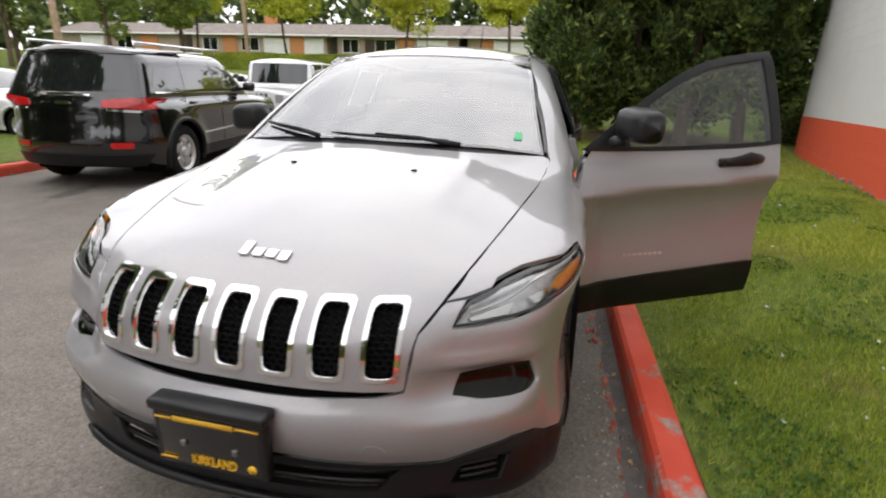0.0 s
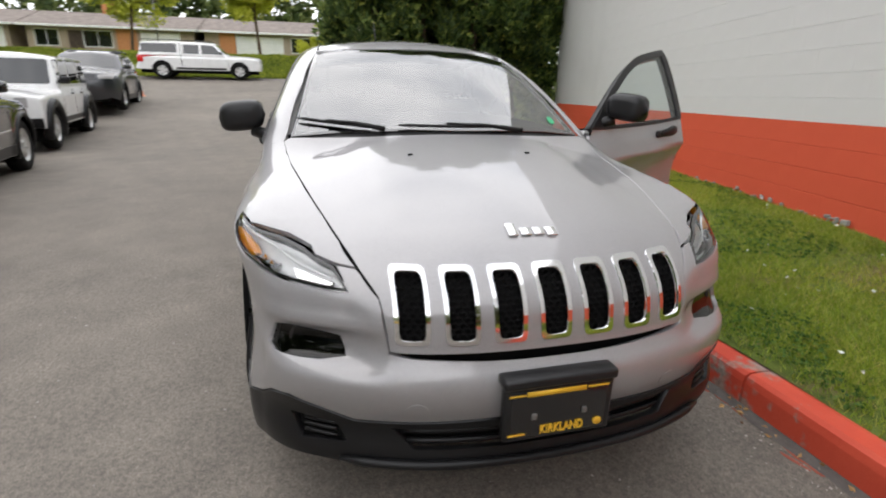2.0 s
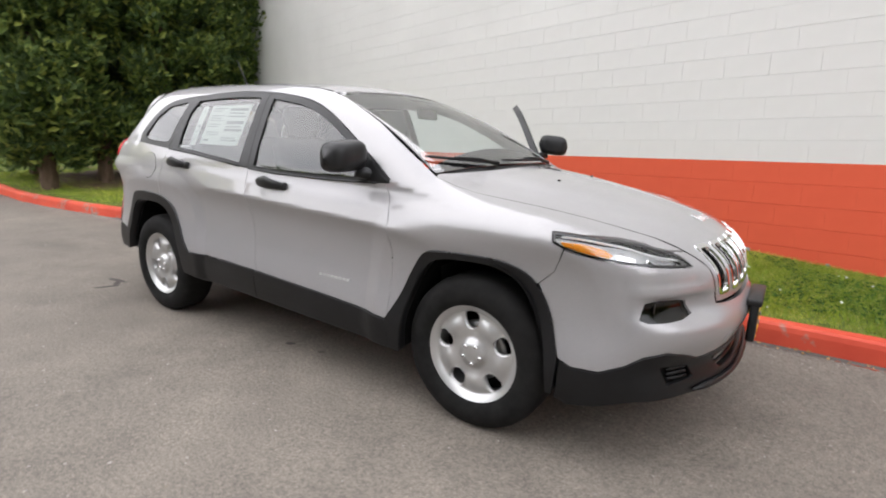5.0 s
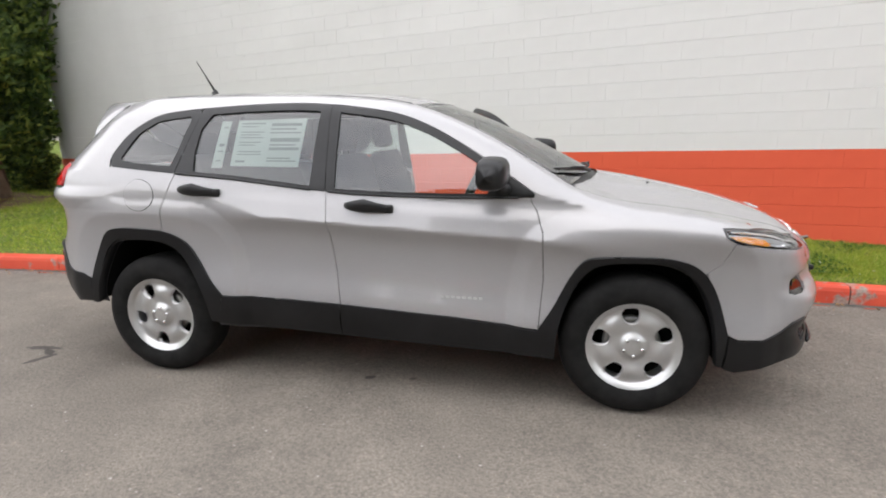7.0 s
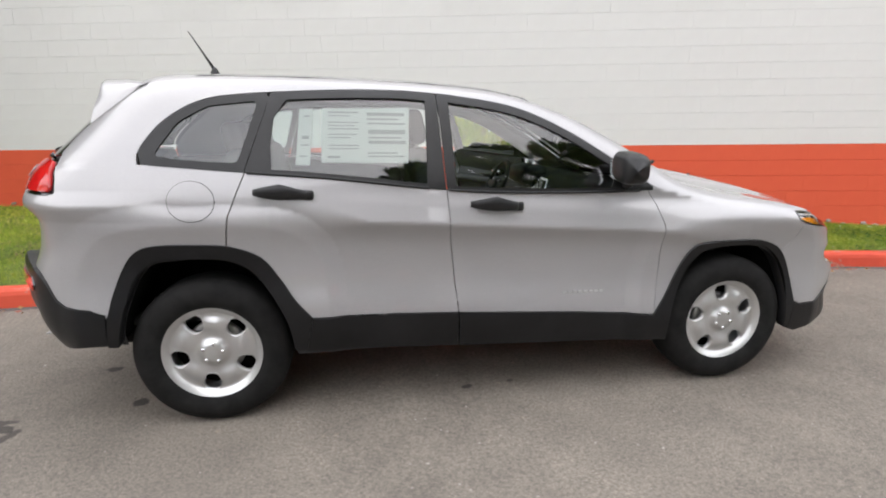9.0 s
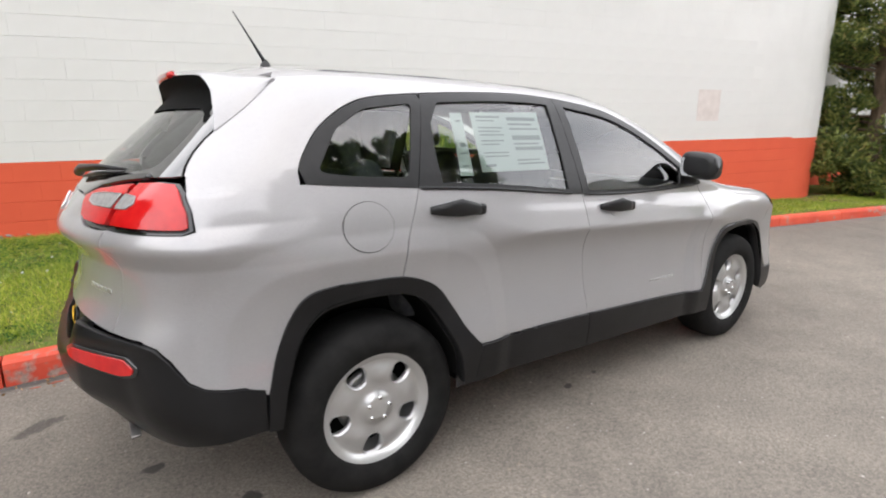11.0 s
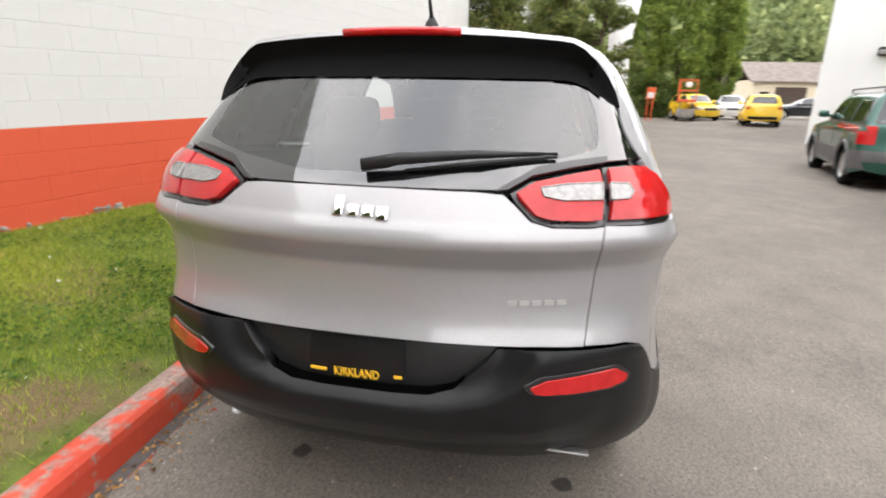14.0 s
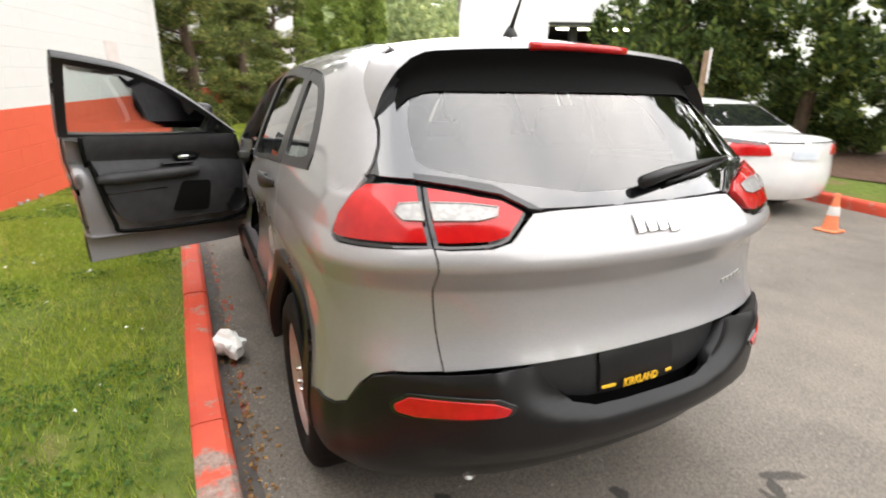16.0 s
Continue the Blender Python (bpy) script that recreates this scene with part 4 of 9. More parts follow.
quarter += rc([(-1.985, 1.081), (-1.951, 1.09), (-1.951, 1.15), (-1.954, 1.209), (-1.948, 1.245)], "side") + rc([(-1.90, 1.25), (-1.62, 1.212)], "side") + rc(cut(BELT, -1.60, -1.17), "side")
panel_pair("rear_quarter", HS.panel(quarter, "rcyl", depth=0.02, res=0.015), M_PAINT, hero)

# front fender, from the arch up to the bonnet's edge
fend = tc(shift(front_cut, G), "side")[::-1] + tc([(0.80, 1.10), (0.93, 1.10)], "side") + tc([(1.03, -0.745), (1.15, -0.734), (1.3, -0.713), (1.518, -0.675), (1.7, -0.64), (1.83, -0.61), (1.99, -0.57)], "top")
fend += tc([(-0.535, 0.893), (-0.585, 0.898), (-0.64, 0.91)], "front") + tc([(1.975, 0.926), (1.90, 0.944), (1.80, 0.957), (1.72, 0.964), (1.678, 0.964), (1.692, 0.921), (1.735, 0.899), (1.715, 0.84), (1.697, 0.80), (1.637, 0.745)], "side")
fend += tc(cut(ARCH_F, 0.868, 1.63)[::-1], "side")
panel_pair("front_fender", HS.panel(fend, "tcyl", depth=0.02, res=0.02), M_PAINT, hero)

# bonnet: one pressing that runs down over the nose, with the seven slots in it
nz = lambda pts, src: HS.to("nose", pts, src)
back = [(1.182 - 0.165 * (y / 0.72) ** 2, y) for y in np.linspace(0.71, -0.71, 15)]
edge_r = nz([(1.03, -0.742), (1.15, -0.73), (1.3, -0.708), (1.518, -0.67), (1.7, -0.635), (1.83, -0.605), (2.0, -0.562)], "top") + nz([(-0.52, 0.885), (-0.48, 0.833), (-0.474, 0.806), (-0.458, 0.692)], "front")
nose_low = nz([(y, 0.69) for y in np.linspace(-0.44, 0.44, 13)], "front")
slots = []
for i in range(7):
    c = -0.399 + 0.133 * i
    slots.append(rounded([(c - 0.034, 0.726), (c + 0.034, 0.726), (c + 0.037, 0.89), (c - 0.037, 0.89)], 0.018, 3))
grow = lambda poly, d: [(a + d * np.sign(a - np.mean([p[0] for p in poly])), b + d * np.sign(b - np.mean([p[1] for p in poly]))) for a, b in poly]
bonnet = edge_r + nose_low + [(-a, b) for a, b in reversed(edge_r)] + nz(back, "top")
part("bonnet", HS.panel(bonnet, "nose", depth=0, res=0.022, holes=[nz(grow(q, 0.0115), "front") for q in slots]), M_PAINT, hero, "silver bonnet that runs down into a slotted nose")

# grille behind the nose: a dark backing, chrome surrounds and honeycomb
grille = part("grille", HS.panel([(-0.45, 0.70), (0.45, 0.70), (0.46, 0.91), (-0.46, 0.91)], "front", off=-0.03, depth=0, res=0.04), M_SHELL, hero, "grille with seven chrome-edged slots")
for q in slots:
    c = np.mean([p[0] for p in q])
    outer = grow(q, 0.012)
    part("slot_frame", HS.panel(outer, "front", off=0.005, depth=0.024, res=0.012, holes=[q]), M_CHROME, grille, "chrome slot surround")
    mesh = []
    for k in range(11):
        z = 0.731 + 0.0155 * k
        for j in range(3):
            yy = c - 0.024 + 0.024 * j + (0.012 if k % 2 else 0)
            if abs(yy - c) > 0.033:
                continue
            p, n = hero_on((yy, z), "front", -0.014)
            mesh.append(moved(lathe([(0.0075, 0), (0.0105, 0.004), (0.0135, 0)], 6, "x"), Matrix.Translation(p))[:2])
    part("honeycomb", joined(*mesh), M_SHELL, grille, smooth=False)

# front bumper skin
fc = lambda pts, src: HS.to("fcyl", pts, src)
b_low = fc([(1.752, 0.455), (1.802, 0.434), (1.91, 0.437), (1.992, 0.468), (2.052, 0.51)], "side") + fc([(-0.737, 0.529), (-0.651, 0.508), (-0.561, 0.476), (-0.501, 0.478), (-0.345, 0.483), (-0.17, 0.49), (-0.05, 0.49)], "front")
b_top = fc([(p[0], p[1]) for p in ARCH_F if p[0] > 1.64][::-1], "side") + fc([(1.64, 0.743), (1.70, 0.798), (1.718, 0.838), (1.74, 0.894), (1.80, 0.884), (1.87, 0.871), (1.95, 0.861), (2.01, 0.853)], "side")
b_top += fc([(-0.70, 0.845), (-0.62, 0.838), (-0.557, 0.838), (-0.571, 0.872), (-0.583, 0.892), (-0.535, 0.888), (-0.524, 0.88), (-0.484, 0.831), (-0.478, 0.806), (-0.463, 0.684), (-0.40, 0.676), (-0.2, 0.668), (-0.1, 0.666)], "front")
pod = fc([(-0.765, 0.713), (-0.72, 0.722), (-0.63, 0.714), (-0.585, 0.706), (-0.573, 0.655), (-0.645, 0.643), (-0.717, 0.64), (-0.775, 0.64), (-0.79, 0.65)], "front")
bumper = b_low + mir(b_low) + [(-a, b) for a, b in b_top] + b_top[::-1]
front_bumper = part("front_bumper", HS.panel(bumper, "fcyl", depth=0.03, res=0.022, holes=[pod, [(-a, b) for a, b in reversed(pod)]]), M_PAINT, hero, "silver front bumper")
for s in (1, -1):
    pp = [(s * a, b) for a, b in pod]
    part("lower_lamp_pocket", HS.panel(pp, "fcyl", off=-0.035, depth=0, res=0.03), M_SHELL, front_bumper)
    part("lower_lamp_lens", HS.panel(pp, "fcyl", off=-0.012, depth=0.006, res=0.03), M_SMOKE, front_bumper, "smoked lower lamp")
    p, n = hero_on((s * -0.70, 0.685), "front", -0.04)
    part("bulb_ring", moved(lathe([(0.0, 0.0), (0.03, 0.004), (0.042, 0.016), (0.046, 0.012)], 20, "x"), Matrix.Translation(p)), M_DARKMETAL, front_bumper)
    # tow eye cover: a thin oval seam
    cv = fc([(s * -0.395 + 0.03 * math.cos(a), 0.53 + 0.028 * math.sin(a)) for a in np.linspace(0, TAU, 17)[:-1]], "front")
    part("tow_eye_cover", HS.panel(cv, "fcyl", off=0.0015, depth=0.006, res=0.02), M_PAINT, front_bumper)

# lower black fascia with its intake
l_top = fc([(1.756, 0.449), (1.802, 0.428), (1.91, 0.431), (1.992, 0.462), (2.052, 0.504)], "side") + fc([(-0.737, 0.524), (-0.651, 0.503), (-0.561, 0.47), (-0.501, 0.473), (-0.345, 0.478), (-0.17, 0.485), (-0.05, 0.485)], "front")
l_bot = fc([(1.745, 0.285), (1.80, 0.265)], "side") + fc([(-0.80, 0.325), (-0.65, 0.334), (-0.533, 0.335), (-0.3, 0.348), (-0.1, 0.356)], "front")
intake = fc([(-0.46, 0.455), (0.46, 0.455), (0.40, 0.392), (-0.40, 0.392)], "front")
vent = fc([(-0.735, 0.462), (-0.61, 0.455), (-0.58, 0.40), (-0.71, 0.385)], "front")
lower = l_bot + mir(l_bot) + [(-a, b) for a, b in l_top] + l_top[::-1]
fascia = part("lower_fascia", HS.panel(lower, "fcyl", off=0.004, depth=0.03, res=0.025, holes=[intake, vent, [(-a, b) for a, b in reversed(vent)]]), M_PLASTIC, hero, "black lower front fascia")
part("intake_back", HS.panel(intake, "fcyl", off=-0.06, depth=0, res=0.05), M_SHELL, fascia)
for s in (1, -1):
    part("vent_back", HS.panel([(s * a, b) for a, b in vent], "fcyl", off=-0.02, depth=0, res=0.04), M_SHELL, fascia)
    for k in range(3):
        line = [hero_on((s * y, 0.41 + 0.018 * k), "front", -0.004)[0] for y in np.linspace(-0.70, -0.61, 6)]
        part("vent_bar", tube(line, 0.005, 6), M_TRIM, fascia)
for k in range(2):
    line = [hero_on((y, 0.41 + 0.026 * k), "front", -0.02)[0] for y in np.linspace(-0.44, 0.44, 14)]
    part("intake_bar", tube(line, 0.009, 8), M_PLASTIC, fascia)
lip = [hero_on((y, 0.352), "front", 0.012)[0] for y in np.linspace(-0.6, 0.6, 21)]
part("lip", tube(lip, [0.006] + [0.014] * 19 + [0.006], 8), M_PLASTIC, fascia)

# plate holder
holder = part("plate_holder", bevel_box(0.035, 0.325, 0.185, 0.01, (2.365, -0.015, 0.545)), M_TRIM, hero, "empty black plate holder with yellow dealer print")
part("holder_face", bevel_box(0.012, 0.29, 0.15, 0.004, (2.377, -0.015, 0.538)), M_GLOSSBLACK, holder)
part("holder_lip", bevel_box(0.06, 0.335, 0.03, 0.008, (2.362, -0.015, 0.635)), M_TRIM, holder)
for (y0, y1, z0, z1) in ((-0.115, 0.06, 0.594, 0.609), (-0.165, -0.12, 0.597, 0.603), (0.065, 0.13, 0.6, 0.606), (-0.165, -0.115, 0.474, 0.479)):
    part("print_bar", bevel_box(0.003, y1 - y0, z1 - z0, 0.0, (2.3845, (y0 + y1) / 2, (z0 + z1) / 2)), M_YELLOW, holder)
part("print_badge", moved(lathe([(0, 0.002), (0.013, 0.002), (0.013, 0)], 12, "x"), pose(2.3835, 0.105, 0.486)), M_YELLOW, holder)
for y in (-0.09, 0.06):
    part("clip", bevel_box(0.008, 0.014, 0.018, 0.002, (2.385, y, 0.53)), M_STEEL, holder)


def lettering(text, size, m, mat, parent, depth=0.002):
    cu = bpy.data.curves.new("print", "FONT")
    cu.body, cu.size, cu.extrude, cu.align_x, cu.align_y = text, size, depth, "CENTER", "CENTER"
    cu.offset = size * 0.012
    tmp = bpy.data.objects.new("print", cu)
    me = bpy.data.meshes.new_from_object(tmp)
    bpy.data.objects.remove(tmp)
    bpy.data.curves.remove(cu)
    me.transform(m)
    me.materials.append(mat)
    ob = new("print", me)
    ob.parent = parent
    return ob


lettering("KIRKLAND", 0.034, pose(2.3845, -0.005, 0.484, 90, 0, 90) @ Matrix.Diagonal((0.8, 1.15, 1, 1)), M_YELLOW, holder)

# headlamps
hl = fc([(1.684, 0.959), (1.698, 0.925), (1.74, 0.904), (1.80, 0.889), (1.87, 0.876), (1.95, 0.866), (2.01, 0.858)], "side") + fc([(-0.70, 0.850), (-0.62, 0.843), (-0.562, 0.843), (-0.576, 0.871), (-0.592, 0.891), (-0.64, 0.905)], "front") + fc([(1.975, 0.921), (1.90, 0.939), (1.80, 0.952), (1.72, 0.959)], "side")
for s in (1, -1):
    hh = [(s * a, b) for a, b in hl]
    sub = lambda pts, src: [(s * a, b) for a, b in fc(pts, src)]
    lampo = part("headlamp", HS.panel(hh, "fcyl", off=-0.04, depth=0, res=0.03), M_REFLECTOR, hero, "slim headlamp with an amber turn signal")
    part("lens", HS.panel(hh, "fcyl", off=-0.002, depth=0.012, res=0.025), M_LENS, lampo)
    inner = inset(hh, 0.006)
    part("lamp_edge", HS.panel(hh, "fcyl", off=-0.001, depth=0.01, res=0.02, holes=[inner]), M_GLOSSBLACK, lampo)
    part("turn_signal", HS.panel(sub([(1.72, 0.932), (1.80, 0.93), (1.88, 0.913), (1.91, 0.893), (1.90, 0.88), (1.80, 0.897), (1.74, 0.914)], "side"), "fcyl", off=-0.01, depth=0.02, res=0.02), M_AMBER, lampo, "amber turn signal")
    part("reflector", HS.panel(sub([(1.925, 0.877), (1.985, 0.872), (1.985, 0.89), (1.925, 0.9)], "side"), "fcyl", off=-0.02, depth=0.015, res=0.015), M_CHROME, lampo)
    part("lamp_bowl", HS.panel(sub([(-0.71, 0.885), (-0.70, 0.862), (-0.61, 0.855), (-0.60, 0.864), (-0.66, 0.878)], "front"), "fcyl", off=-0.02, depth=0.02, res=0.015), M_CHROME, lampo)
    guide = sub([(1.72, 0.95), (1.78, 0.947), (1.85, 0.937), (1.93, 0.92), (1.99, 0.90)], "side") + sub([(-0.67, 0.884), (-0.60, 0.868)], "front")
    gp_, gn_ = HS.cast(smooth_line(guide, 4), "fcyl")
    part("light_guide", tube([Vector(a) for a in gp_ + gn_ * -0.008], 0.0045, 8), M_WHITEGUIDE, lampo, "white light guide")

# cladding: arches and sills
arch_f = [p for p in ARCH_F] + [(1.735, 0.30)] + [p for p in WELL_F[::-1]] + [(0.90, 0.285)]
arch_r = [(-1.80, 0.40)] + [p for p in ARCH_R] + [(-0.93, 0.335)] + [p for p in WELL_R[::-1]]
panel_pair("wheel_arch_trim", HS.panel(arch_f, "side", off=0.012, depth=0.05, res=0.02), M_PLASTIC, hero)
panel_pair("wheel_arch_trim", HS.panel(arch_r, "side", off=0.012, depth=0.05, res=0.02), M_PLASTIC, hero)
sill_f = [(-0.186, 0.486), (-0.182, 0.312), (0.9, 0.285), (0.868, 0.424), (0.42, 0.457)]
sill_r = [(-0.897, 0.497), (-0.93, 0.335), (-0.188, 0.312), (-0.192, 0.486), (-0.5, 0.494)]
panel_pair("door_sill_trim", HS.panel(sill_f, "side", off=0.014, depth=0.03, res=0.04), M_PLASTIC, hero)
panel_pair("door_sill_trim", HS.panel(sill_r, "side", off=0.014, depth=0.03, res=0.04), M_PLASTIC, hero)

# window frames and panes
gl_f = [(-0.205, 1.118)] + [(p[0], p[1] + 0.02) for p in cut(BELT, -0.2, 0.60)] + [(0.635, 1.185)] + [(p[0] - 0.012, p[1] - 0.034) for p in cut(TOPLINE, -0.2, 0.62)][::-1] + [(-0.222, 1.507)]
gl_r = [(p[0], p[1] + 0.02) for p in cut(BELT, -1.055, -0.345)] + [(-0.338, 1.51)] + [(p[0], p[1] - 0.036) for p in cut(TOPLINE, -0.99, -0.36)][::-1] + [(-1.045, 1.42), (-1.06, 1.30)]
gl_q = rounded([(-1.553, 1.25), (-1.44, 1.232), (-1.20, 1.217), (-1.115, 1.495), (-1.335, 1.466), (-1.455, 1.395)], 0.03)
fr_f = cut(BELT, -0.252, 0.83) + cut(TOPLINE, -0.278, 0.83)[::-1]
fr_r = cut(BELT, -1.17, -0.256) + cut(TOPLINE, -1.06, -0.282)[::-1] + [(-1.085, 1.44)]
fr_q = cut(BELT, -1.60, -1.175) + [(-1.09, 1.43), (-1.066, 1.51)] + cut(TOPLINE, -1.615, -1.08)[::-1]
g_frf = HS.panel(fr_f, "side", off=0.003, depth=0.008, res=0.03, holes=[gl_f])
g_glf = HS.panel(gl_f, "side", off=-0.006, depth=0, res=0.06)
part("window_frame", g_frf, M_TRIM, right_front_door)
part("window_glass", g_glf, M_GLASS, right_front_door)
for d, fl in ((right_rear_door, False), (left_rear_door, True)):
    ff = flipped if fl else (lambda g: g)
    part("window_frame", ff(HS.panel(fr_r, "side", off=0.003, depth=0.008, res=0.03, holes=[gl_r])), M_TRIM, d)
    part("window_glass", ff(HS.panel(gl_r, "side", off=-0.006, depth=0, res=0.06)), M_GLASS, d)
for fl in (False, True):
    ff = flipped if fl else (lambda g: g)
    qf = part("quarter_window_frame", ff(HS.panel(fr_q, "side", off=0.003, depth=0.008, res=0.03, holes=[gl_q])), M_TRIM, hero)
    part("window_glass", ff(HS.panel(gl_q, "side", off=-0.004, depth=0, res=0.06)), M_GLASS, qf)
# thin rubber waist seal
part("waist_seal", tube([hero_on((x, z), "side", 0.006)[0] for x, z in cut(BELT, -0.24, 0.80)[::2]], 0.006, 6), M_TRIM, right_front_door)
part("waist_seal", tube([hero_on((x, z), "side", 0.006)[0] for x, z in cut(BELT, -1.16, -0.26)[::2]], 0.006, 6), M_TRIM, right_rear_door)

# handles, badge strokes, fuel flap
part("door_handle", handle_geo(0.105, 1.017), M_TRIM, right_front_door, "black pull handle")
part("door_handle", handle_geo(-0.89, 1.08), M_TRIM, right_rear_door, "black pull handle")
part("door_handle", flipped(handle_geo(-0.89, 1.08) + (None,)), M_TRIM, left_rear_door, "black pull handle")
for d, x0, z0 in ((right_front_door, 0.045, 0.998), (right_rear_door, -0.95, 1.116)):
    cup = [(x0 - 0.055 + 0.055 * math.cos(a), z0 + 0.026 * math.sin(a)) for a in np.linspace(0, TAU, 21)[:-1]]
    part("handle_cup", HS.panel(cup, "side", off=0.0012, depth=0.002, res=0.02), M_PAINT, d)
fuel = [(-1.398 + 0.098 * math.cos(a), 1.055 + 0.087 * math.sin(a)) for a in np.linspace(0, TAU, 49)[:-1]]
part("fuel_flap", HS.panel(fuel, "side", off=0.0035, depth=0.01, res=0.03), M_PAINT, hero, "round fuel flap")
part("flap_seam", tube([hero_on((-1.398 + 0.099 * math.cos(a), 1.055 + 0.088 * math.sin(a)), "side", 0.0005)[0] for a in np.linspace(0, TAU, 49)], 0.0018, 5), M_SHELL, hero)
def word_marks(parent, x0, z, widths, h, mode, mat, mirror=False):
    """A row of small raised plates, one for each letter of a name that is not spelt out."""
    x = x0
    for w in widths:
        q = [(x, z), (x + w, z), (x + w, z + h), (x, z + h)]
        g = HS.panel(rounded(q, 0.003, 2), mode, off=0.003, depth=0.004, res=0.02)
        part("badge_plate", flipped(g) if mirror else g, mat, parent)
        x += w + 0.007
word_marks(right_front_door, 0.365, 0.556, [0.02, 0.022, 0.021, 0.022, 0.024, 0.022, 0.021, 0.02], 0.012, "side", M_RIM)

# right mirror
g_house, g_arm, g_mglass = door_mirror(hero)
mir_r = part("door_mirror", g_house, M_TRIM, hero, "black door mirror")
part("mirror_arm", g_arm, M_TRIM, mir_r)
part("mirror_glass", g_mglass, M_MIRROR, mir_r, smooth=False)
sail = [(0.655, 1.092), (0.822, 1.092), (0.665, 1.198)]
part("mirror_base", HS.panel(rounded(sail, 0.01), "side", off=0.008, depth=0.02, res=0.03), M_TRIM, right_front_door)

# windscreen and roof
ws = [(-0.715, 1.142), (-0.5, 1.165), (-0.25, 1.176), (0, 1.178)]
ws = ws + mir(ws)[1:] + [(0.655, 1.30), (0.602, 1.46), (0.565, 1.545), (0.4, 1.568), (0, 1.58), (-0.4, 1.568), (-0.565, 1.545), (-0.602, 1.46), (-0.655, 1.30)]
ws_in = [tuple(np.array([0, 1.37]) + (np.array(p) - np.array([0, 1.37])) * np.array([0.98, 0.955])) for p in ws]
screen = part("windscreen", HS.panel(ws_in, "front", off=-0.004, depth=0, res=0.05), M_SCREEN, hero, "tinted windscreen")
part("frit_band", HS.panel(ws, "front", off=-0.003, depth=0.01, res=0.035, holes=[ws_in]), M_FRIT, screen)
cowl_p = [(x + 0.02, y) for x, y in back] + [(1.12 - 0.165 * (y / 0.72) ** 2, y) for y in np.linspace(-0.71, 0.71, 15)]
part("cowl", HS.panel(cowl_p, "top", off=-0.012, depth=0, res=0.03), M_TRIM, hero)
r_edge = [(0.17, -0.56), (0.0, -0.545), (-0.3, -0.532), (-0.9, -0.527), (-1.4, -0.527), (-1.70, -0.54)]
roof_front = [(0.262 - 0.10 * (y / 0.55) ** 2, y) for y in np.linspace(0.54, -0.54, 13)]
roof_back = [(-1.715 - 0.02 * (1 - (y / 0.54) ** 2), y) for y in np.linspace(-0.54, 0.54, 11)]
part("roof", HS.panel(r_edge + roof_back + [(a, -b) for a, b in reversed(r_edge)] + roof_front, "top", depth=0.02, res=0.05), M_PAINT, hero, "silver roof")
panel_pair("roof_ditch", tube([hero_on(p, "top", -0.004)[0] for p in [(0.14, -0.551)] + r_edge[1:]], 0.009, 6) + (None,), M_TRIM, hero)
def wiper(p0, p1, p2):
    """An arm from its pivot and a blade on the glass."""
    q = lambda p, o: hero_on(p, "front", o)[0]
    w = part("wiper", tube([q(p0, 0.01), q(((p0[0] + p1[0]) / 2, (p0[1] + p1[1]) / 2), 0.026), q(p1, 0.022)], [0.013, 0.008, 0.005], 8), M_TRIM, hero)
    blade = [q(tuple(np.array(p2[0]) * (1 - t) + np.array(p2[1]) * t), 0.012) for t in np.linspace(0, 1, 12)]
    part("wiper_blade", tube(blade, [0.004] + [0.008] * 10 + [0.004], 6), M_TRIM, w)
wiper((-0.30, 1.172), (-0.55, 1.193), ((-0.68, 1.205), (-0.34, 1.177)))
wiper((0.36, 1.165), (-0.02, 1.188), ((-0.24, 1.187), (0.30, 1.18)))
for y in (-0.25, 0.25):
    p, n = hero_on((1.445, y), "top", 0.003)
    part("washer_jet", moved(bevel_box(0.012, 0.02, 0.007, 0.002), Matrix.Translation(p)), M_TRIM, hero)
part("inspection_sticker", HS.panel(rounded([(0.575, 1.195), (0.615, 1.195), (0.605, 1.225), (0.575, 1.225)], 0.01), "front", off=-0.001, depth=0, res=0.02), shader("green_sticker", (0.05, 0.45, 0.2), 0.4), screen)

# antenna
rod_base, _ = hero_on((-1.46, 0.0), "top", 0.0)
ant = part("antenna", moved(lathe([(0.03, -0.004), (0.03, 0.008), (0.018, 0.03), (0.008, 0.045)], 16, "z"), Matrix.Translation(rod_base)), M_TRIM, hero)
part("rod", tube([rod_base + Vector((0, 0, 0.03)), rod_base + Vector((-0.06, 0, 0.13)), rod_base + Vector((-0.125, 0, 0.235))], [0.009, 0.0045, 0.0025], 8), M_TRIM, ant)

# -- rear end
gate_low = [(-0.612, 0.748), (-0.5, 0.754), (-0.3, 0.76), (-0.1, 0.763)]
gate_r = [(seam_y(z), z) for z in SEAM_Z] + [(-0.634, 1.086), (-0.60, 1.083), (-0.50, 1.086), (-0.445, 1.10), (-0.40, 1.14), (-0.37, 1.163), (-0.30, 1.168), (-0.1, 1.17)]
gate = gate_low + mir(gate_low) + [(-a, b) for a, b in gate_r] + gate_r[::-1]
tailgate = part("tailgate", HS.panel(gate, "rear", depth=0.025, res=0.014), M_PAINT, hero, "silver tailgate with a dark rear window")
lampo_pts = [(-0.635, 1.091), (-0.60, 1.089), (-0.505, 1.092), (-0.452, 1.105), (-0.408, 1.145), (-0.388, 1.168), (-0.44, 1.197), (-0.54, 1.216), (-0.62, 1.228)]
lamp_out = [(-1.99, 1.086), (-1.958, 1.096), (-1.956, 1.15), (-1.96, 1.205), (-1.968, 1.23)]
